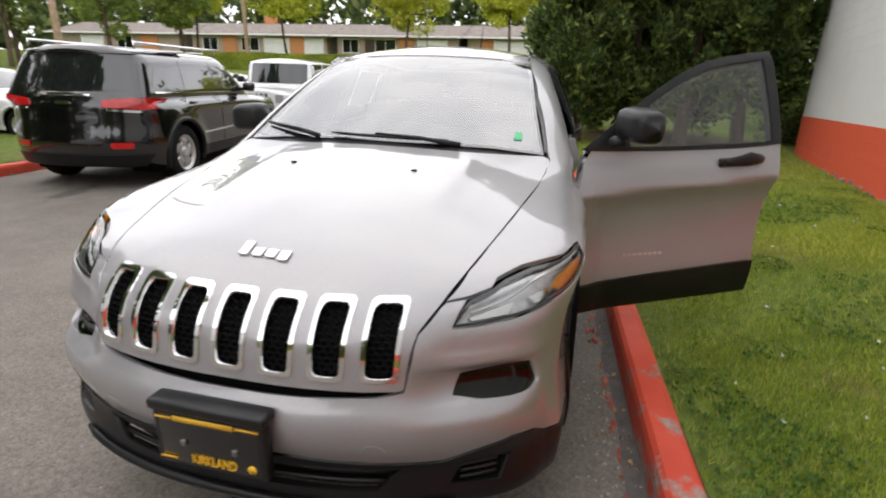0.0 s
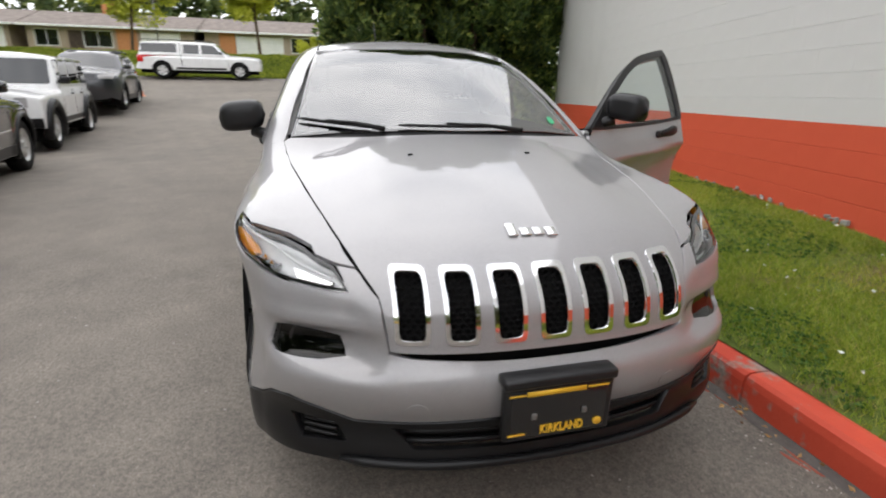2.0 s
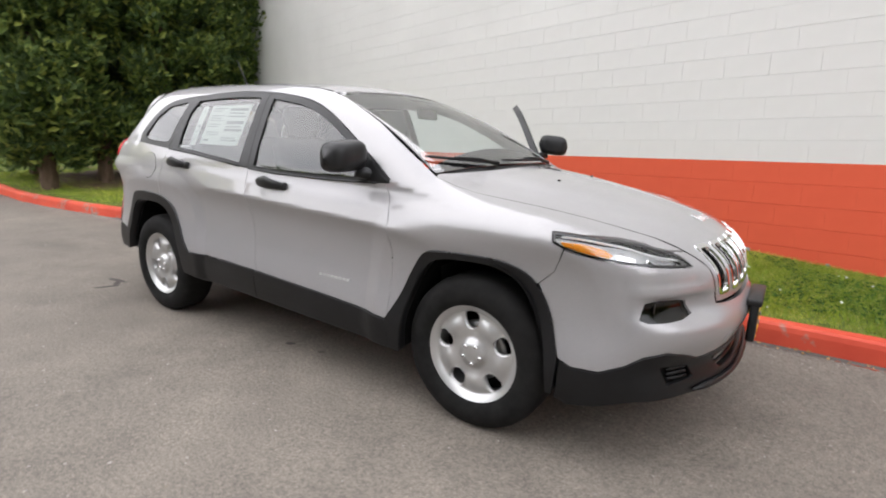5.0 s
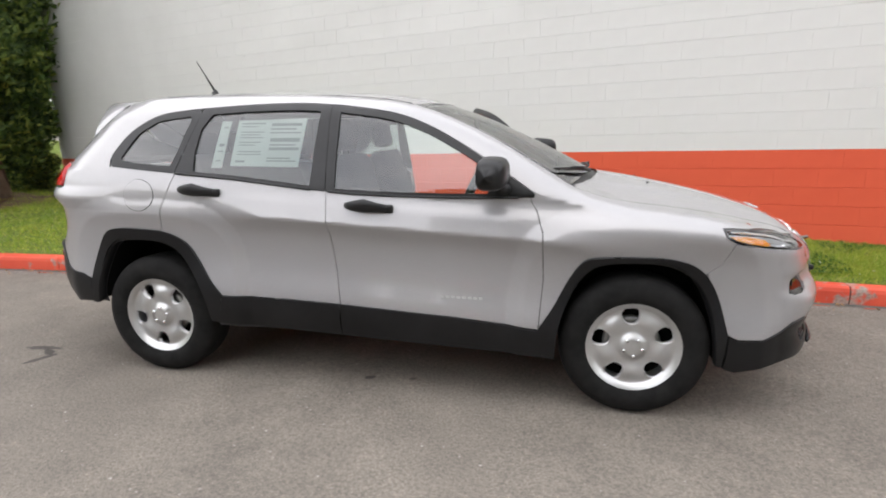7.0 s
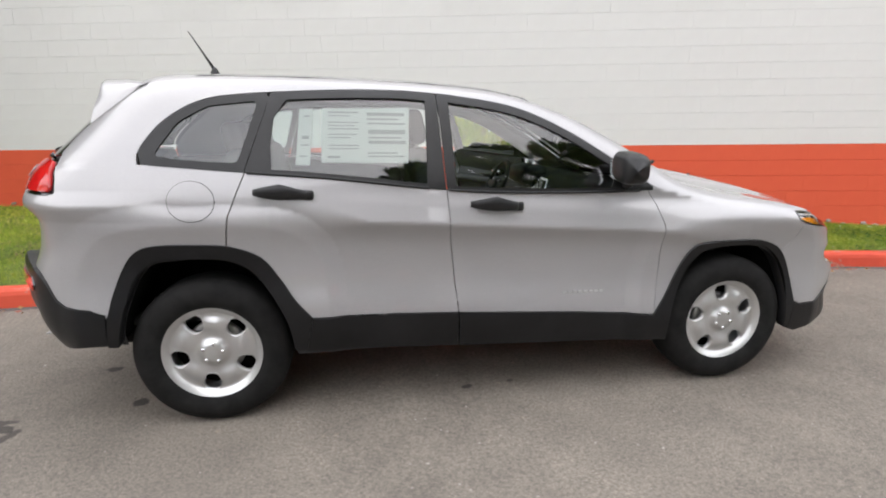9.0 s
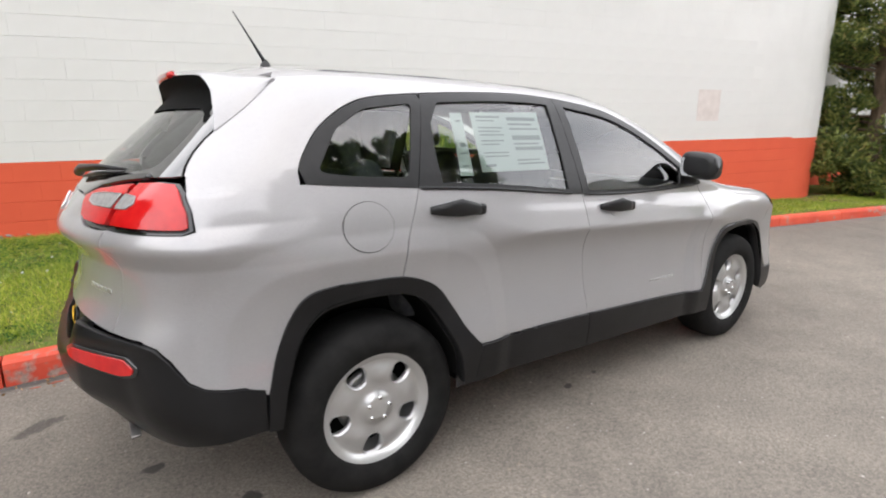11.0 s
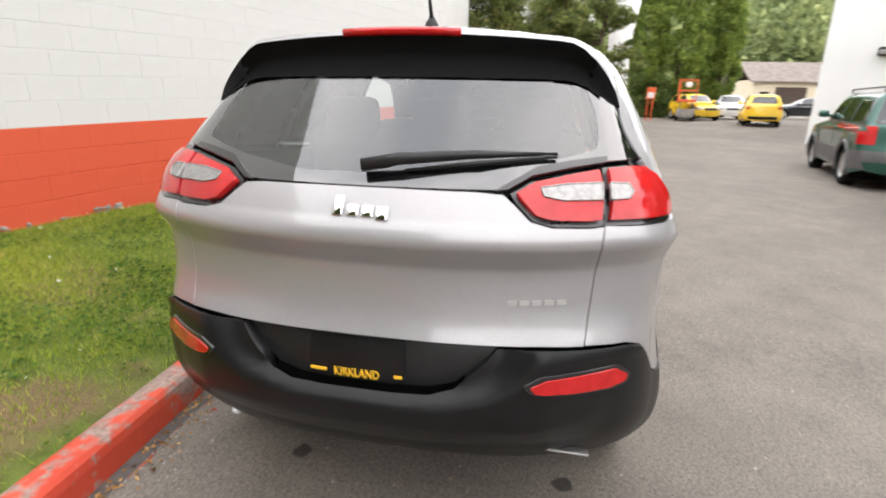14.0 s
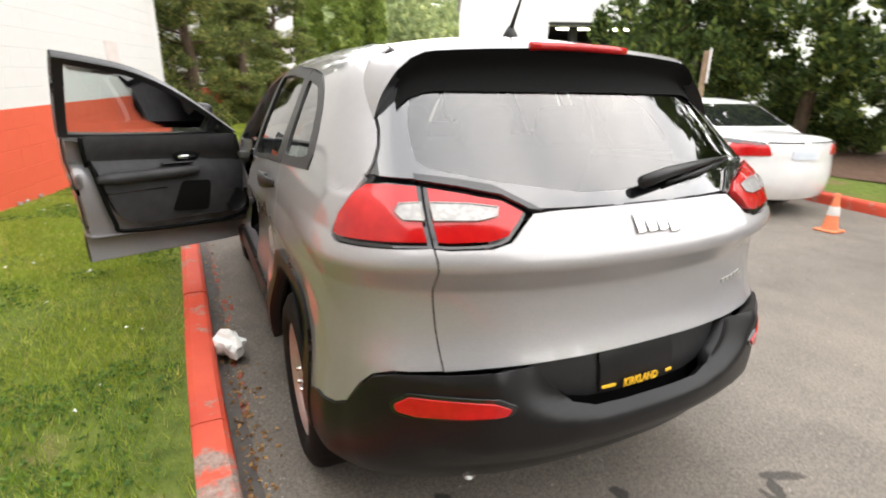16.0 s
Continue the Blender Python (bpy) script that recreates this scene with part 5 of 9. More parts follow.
for s in (1, -1):
    sg = lambda pts: [(s * a, b) for a, b in pts]
    a_in = sg(rc(lampo_pts, "rear"))
    a_out = sg(rc([(-0.639, 1.091), (-0.70, 1.09)], "rear") + rc(lamp_out, "side") + rc([(-0.70, 1.235), (-0.626, 1.23)], "rear"))
    for poly, inner_l, nm in ((a_in, [(-0.462, 1.174), (-0.472, 1.155), (-0.52, 1.146), (-0.622, 1.146), (-0.62, 1.184), (-0.53, 1.182)], "tail_lamp"), (a_out, [(-0.643, 1.146), (-0.69, 1.147), (-0.703, 1.163), (-0.69, 1.181), (-0.641, 1.184)], "tail_lamp")):
        inn = sg(rc(inner_l, "rear"))
        shr = inset(poly, 0.0095)
        tl = part(nm, HS.panel(poly, "rcyl", off=-0.006, depth=0.03, res=0.02), M_GLOSSBLACK, hero, "red tail lamp with a clear centre")
        part("red_lens", HS.panel(shr, "rcyl", off=0.006, depth=0.02, res=0.015, push=lambda q: 0.008 * np.clip(1 - ((q[:, 2] - 1.165) / 0.075) ** 2, 0, 1)), M_REDLENS, tl)
        part("clear_lens", HS.panel(inn, "rcyl", off=0.0165, depth=0.012, res=0.015), M_CLEARLAMP, tl)
        part("clear_rim", tube([Vector(p) for p in HS.cast(along(inn, 0.01) + [inn[0]], "rcyl")[0] + HS.cast(along(inn, 0.01) + [inn[0]], "rcyl")[1] * 0.0165], 0.0025, 6), M_CLEARLAMP, tl)
    fin = sg([(-0.38, 1.172), (-0.44, 1.204), (-0.54, 1.223), (-0.635, 1.236), (-0.635, 1.25), (-0.54, 1.24), (-0.45, 1.225), (-0.40, 1.198), (-0.345, 1.168)])
    part("lamp_fin", HS.panel(fin, "rear", off=0.01, depth=0.02, res=0.02), M_GLOSSBLACK, tailgate)

rg = [(-0.36, 1.175), (-0.405, 1.2), (-0.46, 1.224), (-0.55, 1.236), (-0.64, 1.243), (-0.71, 1.246), (-0.731, 1.25), (-0.707, 1.28), (-0.686, 1.318), (-0.673, 1.357), (-0.668, 1.392), (-0.655, 1.43), (-0.60, 1.49), (-0.5, 1.51), (-0.25, 1.522)]
rglass = [(-0.1, 1.174)] + rg + [(-0.0, 1.524)] + [(-a, b) for a, b in reversed(rg)] + [(0.1, 1.174)]
rg_in = [(-0.2, 1.205), (-0.45, 1.238), (-0.618, 1.272), (-0.605, 1.37), (-0.57, 1.45), (-0.52, 1.497), (0.0, 1.508), (0.52, 1.497), (0.57, 1.45), (0.605, 1.37), (0.618, 1.272), (0.45, 1.238), (0.2, 1.205)]
rear_window = part("rear_window", HS.panel(rounded(rg_in, 0.03), "rear", off=-0.001, depth=0, res=0.05), M_PRIVACY, tailgate, "dark privacy rear window")
part("black_glass_edge", HS.panel(rglass, "rear", off=0.0, depth=0.01, res=0.03, holes=[rounded(rg_in, 0.03)]), M_FRIT, tailgate)
# rear wiper
q = lambda p, o: hero_on(p, "rear", o)[0]
rw = part("rear_wiper", tube([q((0.012, 1.206), 0.028), q((-0.09, 1.22), 0.036), q((-0.28, 1.239), 0.028), q((-0.5, 1.252), 0.014)], [0.019, 0.017, 0.012, 0.004], 10), M_TRIM, hero)
part("wiper_blade", tube([q((-0.1, 1.206), 0.012), q((-0.3, 1.228), 0.014), q((-0.5, 1.247), 0.01)], [0.005, 0.008, 0.004], 6), M_TRIM, rw)

# spoiler: a curved blade over the rear window whose flanks run down the pillars
n_s = 33
ys = np.linspace(-0.60, 0.60, n_s)
rows = []
for y in ys:
    t = abs(y) / 0.60
    end = np.clip((t - 0.84) / 0.16, 0, 1)
    xf = -1.735 + 0.125 * end * end * (3 - 2 * end)
    p = hero_on((xf, y), "top", 0.002)[0]
    xr, zr = -1.885 + 0.06 * t**2, 1.606 - 0.03 * t**2 - 0.045 * end**2
    low = tuple(hero_on((y * (1 + 0.03 * end), 1.462 - 0.004 * t**2 - 0.05 * end**2), "rear", 0.004)[0])
    rows.append([tuple(p), ((xf + xr) / 2, y, (p.z + zr) / 2 + 0.012), (xr + 0.02, y, zr + 0.003), (xr, y, zr - 0.012), (xr + 0.008, y, zr - 0.03), (xr + 0.04, y, zr - 0.06), low])
k = len(rows[0])
top_f = [(i * k + j, i * k + j + 1, (i + 1) * k + j + 1, (i + 1) * k + j) for i in range(n_s - 1) for j in range(3)]
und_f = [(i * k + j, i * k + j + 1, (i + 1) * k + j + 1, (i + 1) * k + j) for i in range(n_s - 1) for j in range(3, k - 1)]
vs = [p for r in rows for p in r]
spoiler = part("spoiler", (vs, top_f), M_PAINT, hero, "roof spoiler with a red brake light")
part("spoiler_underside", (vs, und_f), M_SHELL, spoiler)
for s in (1, -1):
    row = rows[0] if s > 0 else rows[-1]
    upper = smooth_line([row[0], row[1], row[2], row[3]], 4)
    lower = [tuple(p) for p in HS.cast(smooth_line([(-1.625, 1.562), (-1.66, 1.53), (-1.72, 1.478), (-1.785, 1.427), (-1.842, 1.384)], 3), "side")[0] + np.array([0.0, -0.004, 0.0])]
    lower = [(x, y * s, z) for x, y, z in lower]
    m_ = 7
    pv, pf = [], []
    for a, b in zip(upper, lower):
        for j in range(m_):
            u = j / (m_ - 1)
            pv.append((a[0] + (b[0] - a[0]) * u, a[1] + (b[1] - a[1]) * u - s * 0.012 * math.sin(math.pi * u), a[2] + (b[2] - a[2]) * u))
    # turned-in rear edge
    n_ = len(pv) // m_
    tail_edge = pv[(n_ - 1) * m_:]
    pv += [(x + 0.03, y + s * 0.035, z - 0.004) for x, y, z in tail_edge]
    pf = [(i * m_ + j, i * m_ + j + 1, (i + 1) * m_ + j + 1, (i + 1) * m_ + j) for i in range(n_ - 1) for j in range(m_ - 1)]
    edge_v = pv[(n_ - 1) * m_:]
    inner = [(j, j + 1, m_ + j + 1, m_ + j) for j in range(m_ - 1)]
    part("spoiler_flank", (pv[:n_ * m_], pf if s > 0 else [tuple(reversed(q)) for q in pf]), M_PAINT, spoiler)
    part("flank_edge", (edge_v, inner), M_TRIM, spoiler)
brake = [(-1.881 + 0.06 * (y / 0.585) ** 2 - 0.003, y, 1.605 - 0.03 * (y / 0.585) ** 2 - 0.004) for y in np.linspace(-0.19, 0.19, 9)]
part("brake_light", tube(brake, 0.013, 8), M_REDLENS, spoiler, "red high brake light")

# rear bumper, black
rb_top = rc([(-1.80, 0.55), (-1.86, 0.567), (-1.904, 0.572), (-1.972, 0.583), (-2.016, 0.606)], "side") + rc([(-0.804, 0.68), (-0.776, 0.72), (-0.733, 0.739), (-0.612, 0.743), (-0.5, 0.748), (-0.395, 0.75)], "rear")
rb_bot = rc([(-1.80, 0.405), (-1.89, 0.40)], "side") + rc([(-0.80, 0.372), (-0.6, 0.352), (-0.42, 0.356), (-0.3, 0.375), (-0.1, 0.385)], "rear")
recess = rc([(-0.38, 0.75), (-0.33, 0.692), (-0.27, 0.64), (-0.2, 0.622), (-0.1, 0.618)], "rear")
rbump = rb_bot + mir(rb_bot) + [(-a, b) for a, b in rb_top] + [(-a, b) for a, b in recess] + recess[::-1] + rb_top[::-1]
def shelf(p):
    """The ledge that slopes out from the plate recess to a lip, above a plainer lower face."""
    y, z = np.abs(p[:, 1]), p[:, 2]
    e = ((y / 0.40) ** 3 + (np.clip(0.79 - z, 0, 1) / 0.166) ** 3) ** (1 / 3)
    return 0.006 + 0.044 * smin(np.clip((e - 1) / 0.19, 0, 2), 1.0, 0.1) * np.clip((0.70 - y) / 0.2, 0, 1) * np.clip((z - 0.44) / 0.1, 0, 1) + 0.008 * np.exp(-(((z - 0.725) / 0.02) ** 2)) * np.clip((y - 0.45) / 0.05, 0, 1)


rear_bumper = part("rear_bumper", HS.panel(rbump, "rcyl", off=0.0, depth=0.05, res=0.016, push=shelf), M_PLASTIC, hero, "black plastic rear bumper")
rec2 = recess + mir(recess) + rc([(0.39, 0.77), (-0.39, 0.77)], "rear")
part("plate_recess", HS.panel(rec2, "rcyl", off=-0.03, depth=0, res=0.04), M_TRIM, rear_bumper)
part("plate_pad", HS.panel(rounded(rc([(-0.127, 0.627), (0.16, 0.627), (0.16, 0.758), (-0.127, 0.758)], "rear"), 0.01), "rcyl", off=-0.02, depth=0.01, res=0.05), M_PLASTIC, rear_bumper)
lettering("KIRKLAND", 0.033, Matrix.Translation(hero_on((0.012, 0.648), "rear", -0.012)[0]) @ pose(0, 0, 0, 90, 0, -90) @ Matrix.Diagonal((0.85, 1.1, 1, 1)), M_YELLOW, rear_bumper)
for a, b in ((0.105, 0.156), (-0.122, -0.098)):
    part("print_bar", HS.panel(rc([(a, 0.644), (b, 0.644), (b, 0.652), (a, 0.652)], "rear"), "rcyl", off=-0.014, depth=0.004, res=0.03), M_YELLOW, rear_bumper)
refl = rounded([(-0.735, 0.66), (-0.70, 0.684), (-0.50, 0.685), (-0.458, 0.669), (-0.472, 0.653), (-0.57, 0.641), (-0.69, 0.631), (-0.73, 0.64)], 0.008)
for s in (1, -1):
    rr = rc([(s * a, b) for a, b in refl], "rear")
    part("reflector", HS.panel(rr, "rcyl", off=0.010, depth=0.02, res=0.02, push=shelf), M_REDLENS, rear_bumper, "red bumper reflector")
    cen = np.mean(rr, 0)
    big = [tuple(cen + (np.array(p) - cen) * np.array([1.1, 1.35])) for p in rr]
    part("reflector_rim", HS.panel(big, "rcyl", off=0.006, depth=0.02, res=0.02, push=shelf), M_GLOSSBLACK, rear_bumper)
part("rear_valance", HS.panel(rc([(-0.55, 0.40), (-0.3, 0.40), (0.3, 0.40), (0.55, 0.40), (0.5, 0.30), (-0.5, 0.30)], "rear"), "rcyl", off=-0.06, depth=0.02, res=0.06), M_SHELL, rear_bumper)
part("exhaust_tip", moved(lathe([(0.024, 0.1), (0.026, 0.0), (0.03, -0.04), (0.03, -0.06), (0.026, -0.06), (0.024, 0.05)], 20, "x"), pose(-2.13, 0.51, 0.368) @ Matrix.Scale(0.8, 4)), M_STEEL, rear_bumper)
part("tow_bar", bevel_box(0.03, 0.28, 0.008, 0.003, (-2.17, -0.52, 0.388)), M_STEEL, rear_bumper)


def badge(parent, at, m, mat):
    """A four-glyph raised badge drawn as plain strokes."""
    for dx, w, h, dz in ((-0.062, 0.03, 0.058, 0.0), (-0.02, 0.034, 0.034, -0.012), (0.021, 0.034, 0.034, -0.012), (0.062, 0.034, 0.04, -0.016)):
        g = bevel_box(w, h, 0.007, 0.003)
        part("badge_plate", moved(g, m @ pose(dx, dz, 0)), M_CHROME, parent)


pb, nb = hero_on((0.0, 1.122), "rear", 0.004)
badge(tailgate, pb, Matrix.Translation(pb) @ Vector(nb).to_track_quat("Z", "Y").to_matrix().to_4x4(), M_RIM)
pb, nb = hero_on((0.0, 0.965), "front", 0.004)
badge(hero, pb, Matrix.Translation(pb) @ Vector(nb).to_track_quat("Z", "Y").to_matrix().to_4x4(), M_RIM)
word_marks(tailgate, -0.555, 0.862, [0.026, 0.026, 0.026, 0.026, 0.026], 0.014, "rear", M_RIM)

# -- wheels
WHEEL = wheel_geo()
for wx, wz, spin in ((1.337, 0.352, 30), (-1.372, 0.328, 7)):
    add_wheel(hero, WHEEL, wx, -0.77, wz, spin, True)
    add_wheel(hero, WHEEL, wx, 0.77, wz, spin, False)

# -- what lies behind the panels
def ribbon(line, y0, y1):
    vs = [(x, y, z) for x, z in line for y in (y0, y1)]
    fs = [(2 * i, 2 * i + 1, 2 * i + 3, 2 * i + 2) for i in range(len(line) - 1)]
    return vs, fs


for line in (WELL_F, WELL_R):
    grown = [(x, z + 0.012) for x, z in line]
    n = len(line)
    wall = ([(x, -0.5, z) for x, z in grown], [tuple(range(n))])
    g = joined(ribbon(grown, -0.9, -0.5), wall) + (None,)
    panel_pair("wheel_well", g, M_SHELL, hero)
front_skin = [(0.89, 0.28), (0.95, 0.28)] + WELL_F[1:-1] + [(1.72, 0.3), (1.84, 0.34), (1.9, 0.85), (1.7, 0.93), (1.3, 1.0), (0.88, 1.06), (0.9, 0.9)]
rear_skin = [(-0.25, 1.09), (-0.19, 0.28), (-0.98, 0.28)] + WELL_R[::-1][1:-1] + [(-1.74, 0.38), (-1.95, 0.4), (-2.0, 1.18), (-1.6, 1.19), (-1.17, 1.165), (-0.5, 1.1)]
g_a, g_b = HS.panel(front_skin, "side", off=-0.03, depth=0, res=0.06), HS.panel(rear_skin, "side", off=-0.045, depth=0, res=0.06)
g_c = HS.panel([(-0.25, 1.08), (-0.19, 0.28), (0.89, 0.28), (0.89, 0.7), (0.86, 1.0), (0.8, 1.075)], "side", off=-0.045, depth=0, res=0.06)
panel_pair("inner_front_side", g_a, M_SHELL, hero)
panel_pair("inner_rear_side", g_b, M_INTERIOR, hero)
part("inner_door_side", g_c, M_INTERIOR, hero)
part("inner_front", HS.panel([(-0.75, 0.37), (0.75, 0.37), (0.75, 0.9), (0.5, 0.95), (-0.5, 0.95), (-0.75, 0.9)], "front", off=-0.075, depth=0, res=0.06), M_SHELL, hero)
part("inner_bonnet", HS.panel([(0.95, -0.74), (2.12, -0.55), (2.12, 0.55), (0.95, 0.74)], "top", off=-0.03, depth=0, res=0.07), M_SHELL, hero)
part("inner_tail", HS.panel([(-0.66, 0.34), (0.66, 0.34), (0.66, 1.17), (-0.66, 1.17)], "rear", off=-0.06, depth=0, res=0.07), M_SHELL, hero)
part("underbody", joined(bevel_box(4.0, 0.98, 0.2, 0.05, (0.02, 0, 0.33)), bevel_box(1.86, 1.66, 0.16, 0.05, (-0.03, 0, 0.36)), bevel_box(0.3, 1.4, 0.12, 0.05, (1.95, 0, 0.42)), bevel_box(0.25, 1.4, 0.2, 0.05, (-2.0, 0, 0.45))), M_SHELL, hero)
part("headliner", HS.panel([(0.1, -0.52), (-1.7, -0.52), (-1.7, 0.52), (0.1, 0.52)], "top", off=-0.045, depth=0, res=0.1), M_HEADLINER, hero)
panel_pair("pillar_lining", HS.panel(frame_poly, "tcyl", off=-0.04, depth=0, res=0.05), M_HEADLINER, hero)

# -- cabin
cabin = hero

dash_prof = [(0.55, 0.62), (0.50, 0.86), (0.54, 1.0), (0.62, 1.075), (0.78, 1.09), (1.04, 1.075), (1.06, 0.6)]
dvs = [(x, y, z) for y in np.linspace(-0.72, 0.72, 9) for x, z in dash_prof]
k = len(dash_prof)
part("dashboard", (dvs, [(i * k + j, i * k + j + 1, (i + 1) * k + j + 1, (i + 1) * k + j) for i in range(8) for j in range(k - 1)]), M_INTERIOR, cabin)
part("instrument_hood", bevel_box(0.2, 0.4, 0.14, 0.05, (0.57, 0.37, 1.06)), M_INTERIOR, cabin)
part("touch_screen", moved(bevel_box(0.02, 0.2, 0.14, 0.01), pose(0.515, 0, 0.99, 0, 18, 0)), M_GLOSSBLACK, cabin)
part("screen_frame", moved(bevel_box(0.012, 0.23, 0.17, 0.01), pose(0.525, 0, 0.99, 0, 18, 0)), M_CHROME, cabin)
part("centre_console", bevel_box(1.0, 0.24, 0.3, 0.06, (0.1, 0, 0.6)), M_INTERIOR, cabin)
ring = [(0.0, 0.185 * math.cos(a), 0.185 * math.sin(a)) for a in np.linspace(0, TAU, 33)]
wm = pose(0.33, 0.37, 0.98, 0, 24, 0)
wheel_s = part("steering_wheel", moved(tube(ring, 0.016, 8, caps=False), wm), M_INTERIOR, cabin)
part("wheel_boss", moved(joined(bevel_box(0.05, 0.13, 0.12, 0.03), bevel_box(0.025, 0.34, 0.05, 0.012), bevel_box(0.025, 0.04, 0.17, 0.012, (0, 0, -0.08))), wm), M_INTERIOR, wheel_s)
part("floor_pan", bevel_box(2.9, 1.5, 0.04, 0.01, (-0.5, 0, 0.46)), M_INTERIOR, cabin)
part("cargo_floor", bevel_box(0.78, 1.2, 0.05, 0.02, (-1.68, 0, 0.80)), M_INTERIOR, cabin)
part("rear_mirror", moved(bevel_box(0.03, 0.24, 0.07, 0.02), pose(0.42, 0, 1.45, 0, -10, 8)), M_INTERIOR, cabin)


def seat(y, x, wide, bench=False):
    s = part("seat_cushion", moved(bevel_box(0.52, wide, 0.16, 0.06, segs=3), pose(x + 0.12, y, 0.66, 0, -8, 0)), M_CLOTH, cabin)
    part("backrest", moved(bevel_box(0.14, wide, 0.62, 0.06, segs=3), pose(x - 0.2, y, 0.97, 0, -16, 0)), M_CLOTH, s)
    for hy in ((y,) if not bench else (y - 0.4, y, y + 0.4)):
        part("headrest", moved(bevel_box(0.1, 0.25, 0.19, 0.05, segs=3), pose(x - 0.305, hy, 1.385 if not bench else 1.31, 0, -12, 0)), M_CLOTH, s)
        part("headrest_posts", joined(tube([(x - 0.28, hy - 0.06, 1.2), (x - 0.3, hy - 0.06, 1.34)], 0.007, 6), tube([(x - 0.28, hy + 0.06, 1.2), (x - 0.3, hy + 0.06, 1.34)], 0.007, 6)), M_STEEL, s)


seat(-0.37, -0.05, 0.5)
seat(0.37, -0.05, 0.5)
seat(0.0, -0.98, 1.26, True)
# price sheet inside the rear window
paper = part("price_sheet", HS.panel([(-0.835, 1.225), (-0.43, 1.222), (-0.415, 1.482), (-0.825, 1.472)], "side", off=-0.011, depth=0.001, res=0.08), M_PAPER, hero, "white price sheet with grey print")
part("price_strip", HS.panel([(-0.95, 1.215), (-0.885, 1.213), (-0.87, 1.468), (-0.93, 1.468)], "side", off=-0.011, depth=0.001, res=0.08), M_PAPER, right_rear_door)
for (x0, x1, z0, z1) in ((-0.62, -0.44, 1.44, 1.455), (-0.62, -0.47, 1.42, 1.428), (-0.62, -0.44, 1.40, 1.407), (-0.615, -0.44, 1.355, 1.375), (-0.615, -0.46, 1.335, 1.342), (-0.615, -0.44, 1.31, 1.325), (-0.80, -0.66, 1.45, 1.457), (-0.80, -0.70, 1.435, 1.44), (-0.80, -0.66, 1.405, 1.41), (-0.80, -0.68, 1.39, 1.395), (-0.80, -0.66, 1.375, 1.38), (-0.80, -0.67, 1.35, 1.355), (-0.80, -0.70, 1.335, 1.34), (-0.80, -0.66, 1.30, 1.305), (-0.80, -0.66, 1.285, 1.29), (-0.805, -0.75, 1.245, 1.255), (-0.62, -0.45, 1.25, 1.256), (-0.62, -0.48, 1.265, 1.271), (-0.91, -0.885, 1.43, 1.437), (-0.92, -0.89, 1.33, 1.345), (-0.925, -0.89, 1.30, 1.306), (-0.93, -0.90, 1.25, 1.256)):
    part("print_bar", HS.panel([(x0, z0), (x1, z0), (x1, z1), (x0, z1)], "side", off=-0.0095, depth=0.0005, res=0.1), M_INK, paper)

# -- the open driver's door
hinge = Vector((0.87, 0.885, 0))
swing = Matrix.Translation(hinge + Vector((0, 0, 0.81))) @ Matrix.Rotation(radians(-63), 4, "Z") @ Matrix.Rotation(radians(1.2), 4, "Y") @ Matrix.Translation(-hinge - Vector((0, 0, 0.75)))
ld = lambda g: moved(flipped(tuple(g) + ((None,) if len(g) == 2 else ())), swing)
left_door = part("front_door", ld(HS.panel(fdoor, "side", depth=0.05)), M_PAINT, hero, "open silver driver's door with black inner trim")
fd_in = [tuple(np.array([0.32, 0.77]) + (np.array(p) - np.array([0.32, 0.77])) * np.array([0.985, 0.985])) for p in fdoor]
part("door_rim", ld(HS.panel(fd_in, "side", off=-0.05, depth=0.045, res=0.04)), M_PAINT, left_door)
part("lower_sill_trim", ld(HS.panel(sill_f, "side", off=0.014, depth=0.03, res=0.04)), M_PLASTIC, left_door)
part("window_frame", ld(HS.panel(fr_f, "side", off=0.003, depth=0.05, res=0.03, holes=[gl_f])), M_TRIM, left_door)
part("window_glass", ld(g_glf), M_GLASS, left_door)
part("inner_window_frame", ld(HS.panel(fr_f, "side", off=-0.047, depth=0.0, res=0.03, holes=[gl_f])), M_TRIM, left_door)
part("lower_inner_rim", ld(HS.panel([(-0.185, 0.49), (-0.18, 0.315), (0.885, 0.288), (0.87, 0.432)], "side", off=-0.022, depth=0, res=0.06)), M_PAINT, left_door)
trim_p = rounded([(-0.03, 0.62), (0.08, 0.55), (0.80, 0.54), (0.84, 0.7), (0.82, 0.95), (0.77, 1.10), (0.2, 1.11), (-0.16, 1.13), (-0.125, 0.9)], 0.05)
swell = lambda p: -0.02 * np.exp(-(((p[:, 2] - 0.83) / 0.05) ** 2)) * np.clip((0.62 - p[:, 0]) / 0.1, 0, 1) - 0.012 * np.exp(-(((p[:, 2] - 1.06) / 0.06) ** 2))
part("inner_trim", ld(HS.panel(trim_p, "side", off=-0.105, depth=-0.05, res=0.03, push=swell)), M_INTERIOR, left_door, "black inner door trim")
seal = [(-0.165, 1.10), (-0.13, 0.9), (-0.05, 0.59), (0.06, 0.505), (0.8, 0.495), (0.855, 0.68)]
part("door_seal", ld(tube([hero_on(p, "side", -0.1)[0] for p in smooth_line(seal, 5)], 0.014, 8)), M_SHELL, left_door)
yi = lambda x, z, o: tuple(hero_on((x, z), "side", -o)[0])
part("armrest", ld(tube([yi(x, 0.815, 0.13) for x in np.linspace(-0.12, 0.5, 9)], [0.02] + [0.034] * 7 + [0.02], 10)), M_INTERIOR, left_door)
part("switch_plate", ld(bevel_box(0.2, 0.05, 0.012, 0.004, yi(0.36, 0.85, 0.14))), M_GLOSSBLACK, left_door)
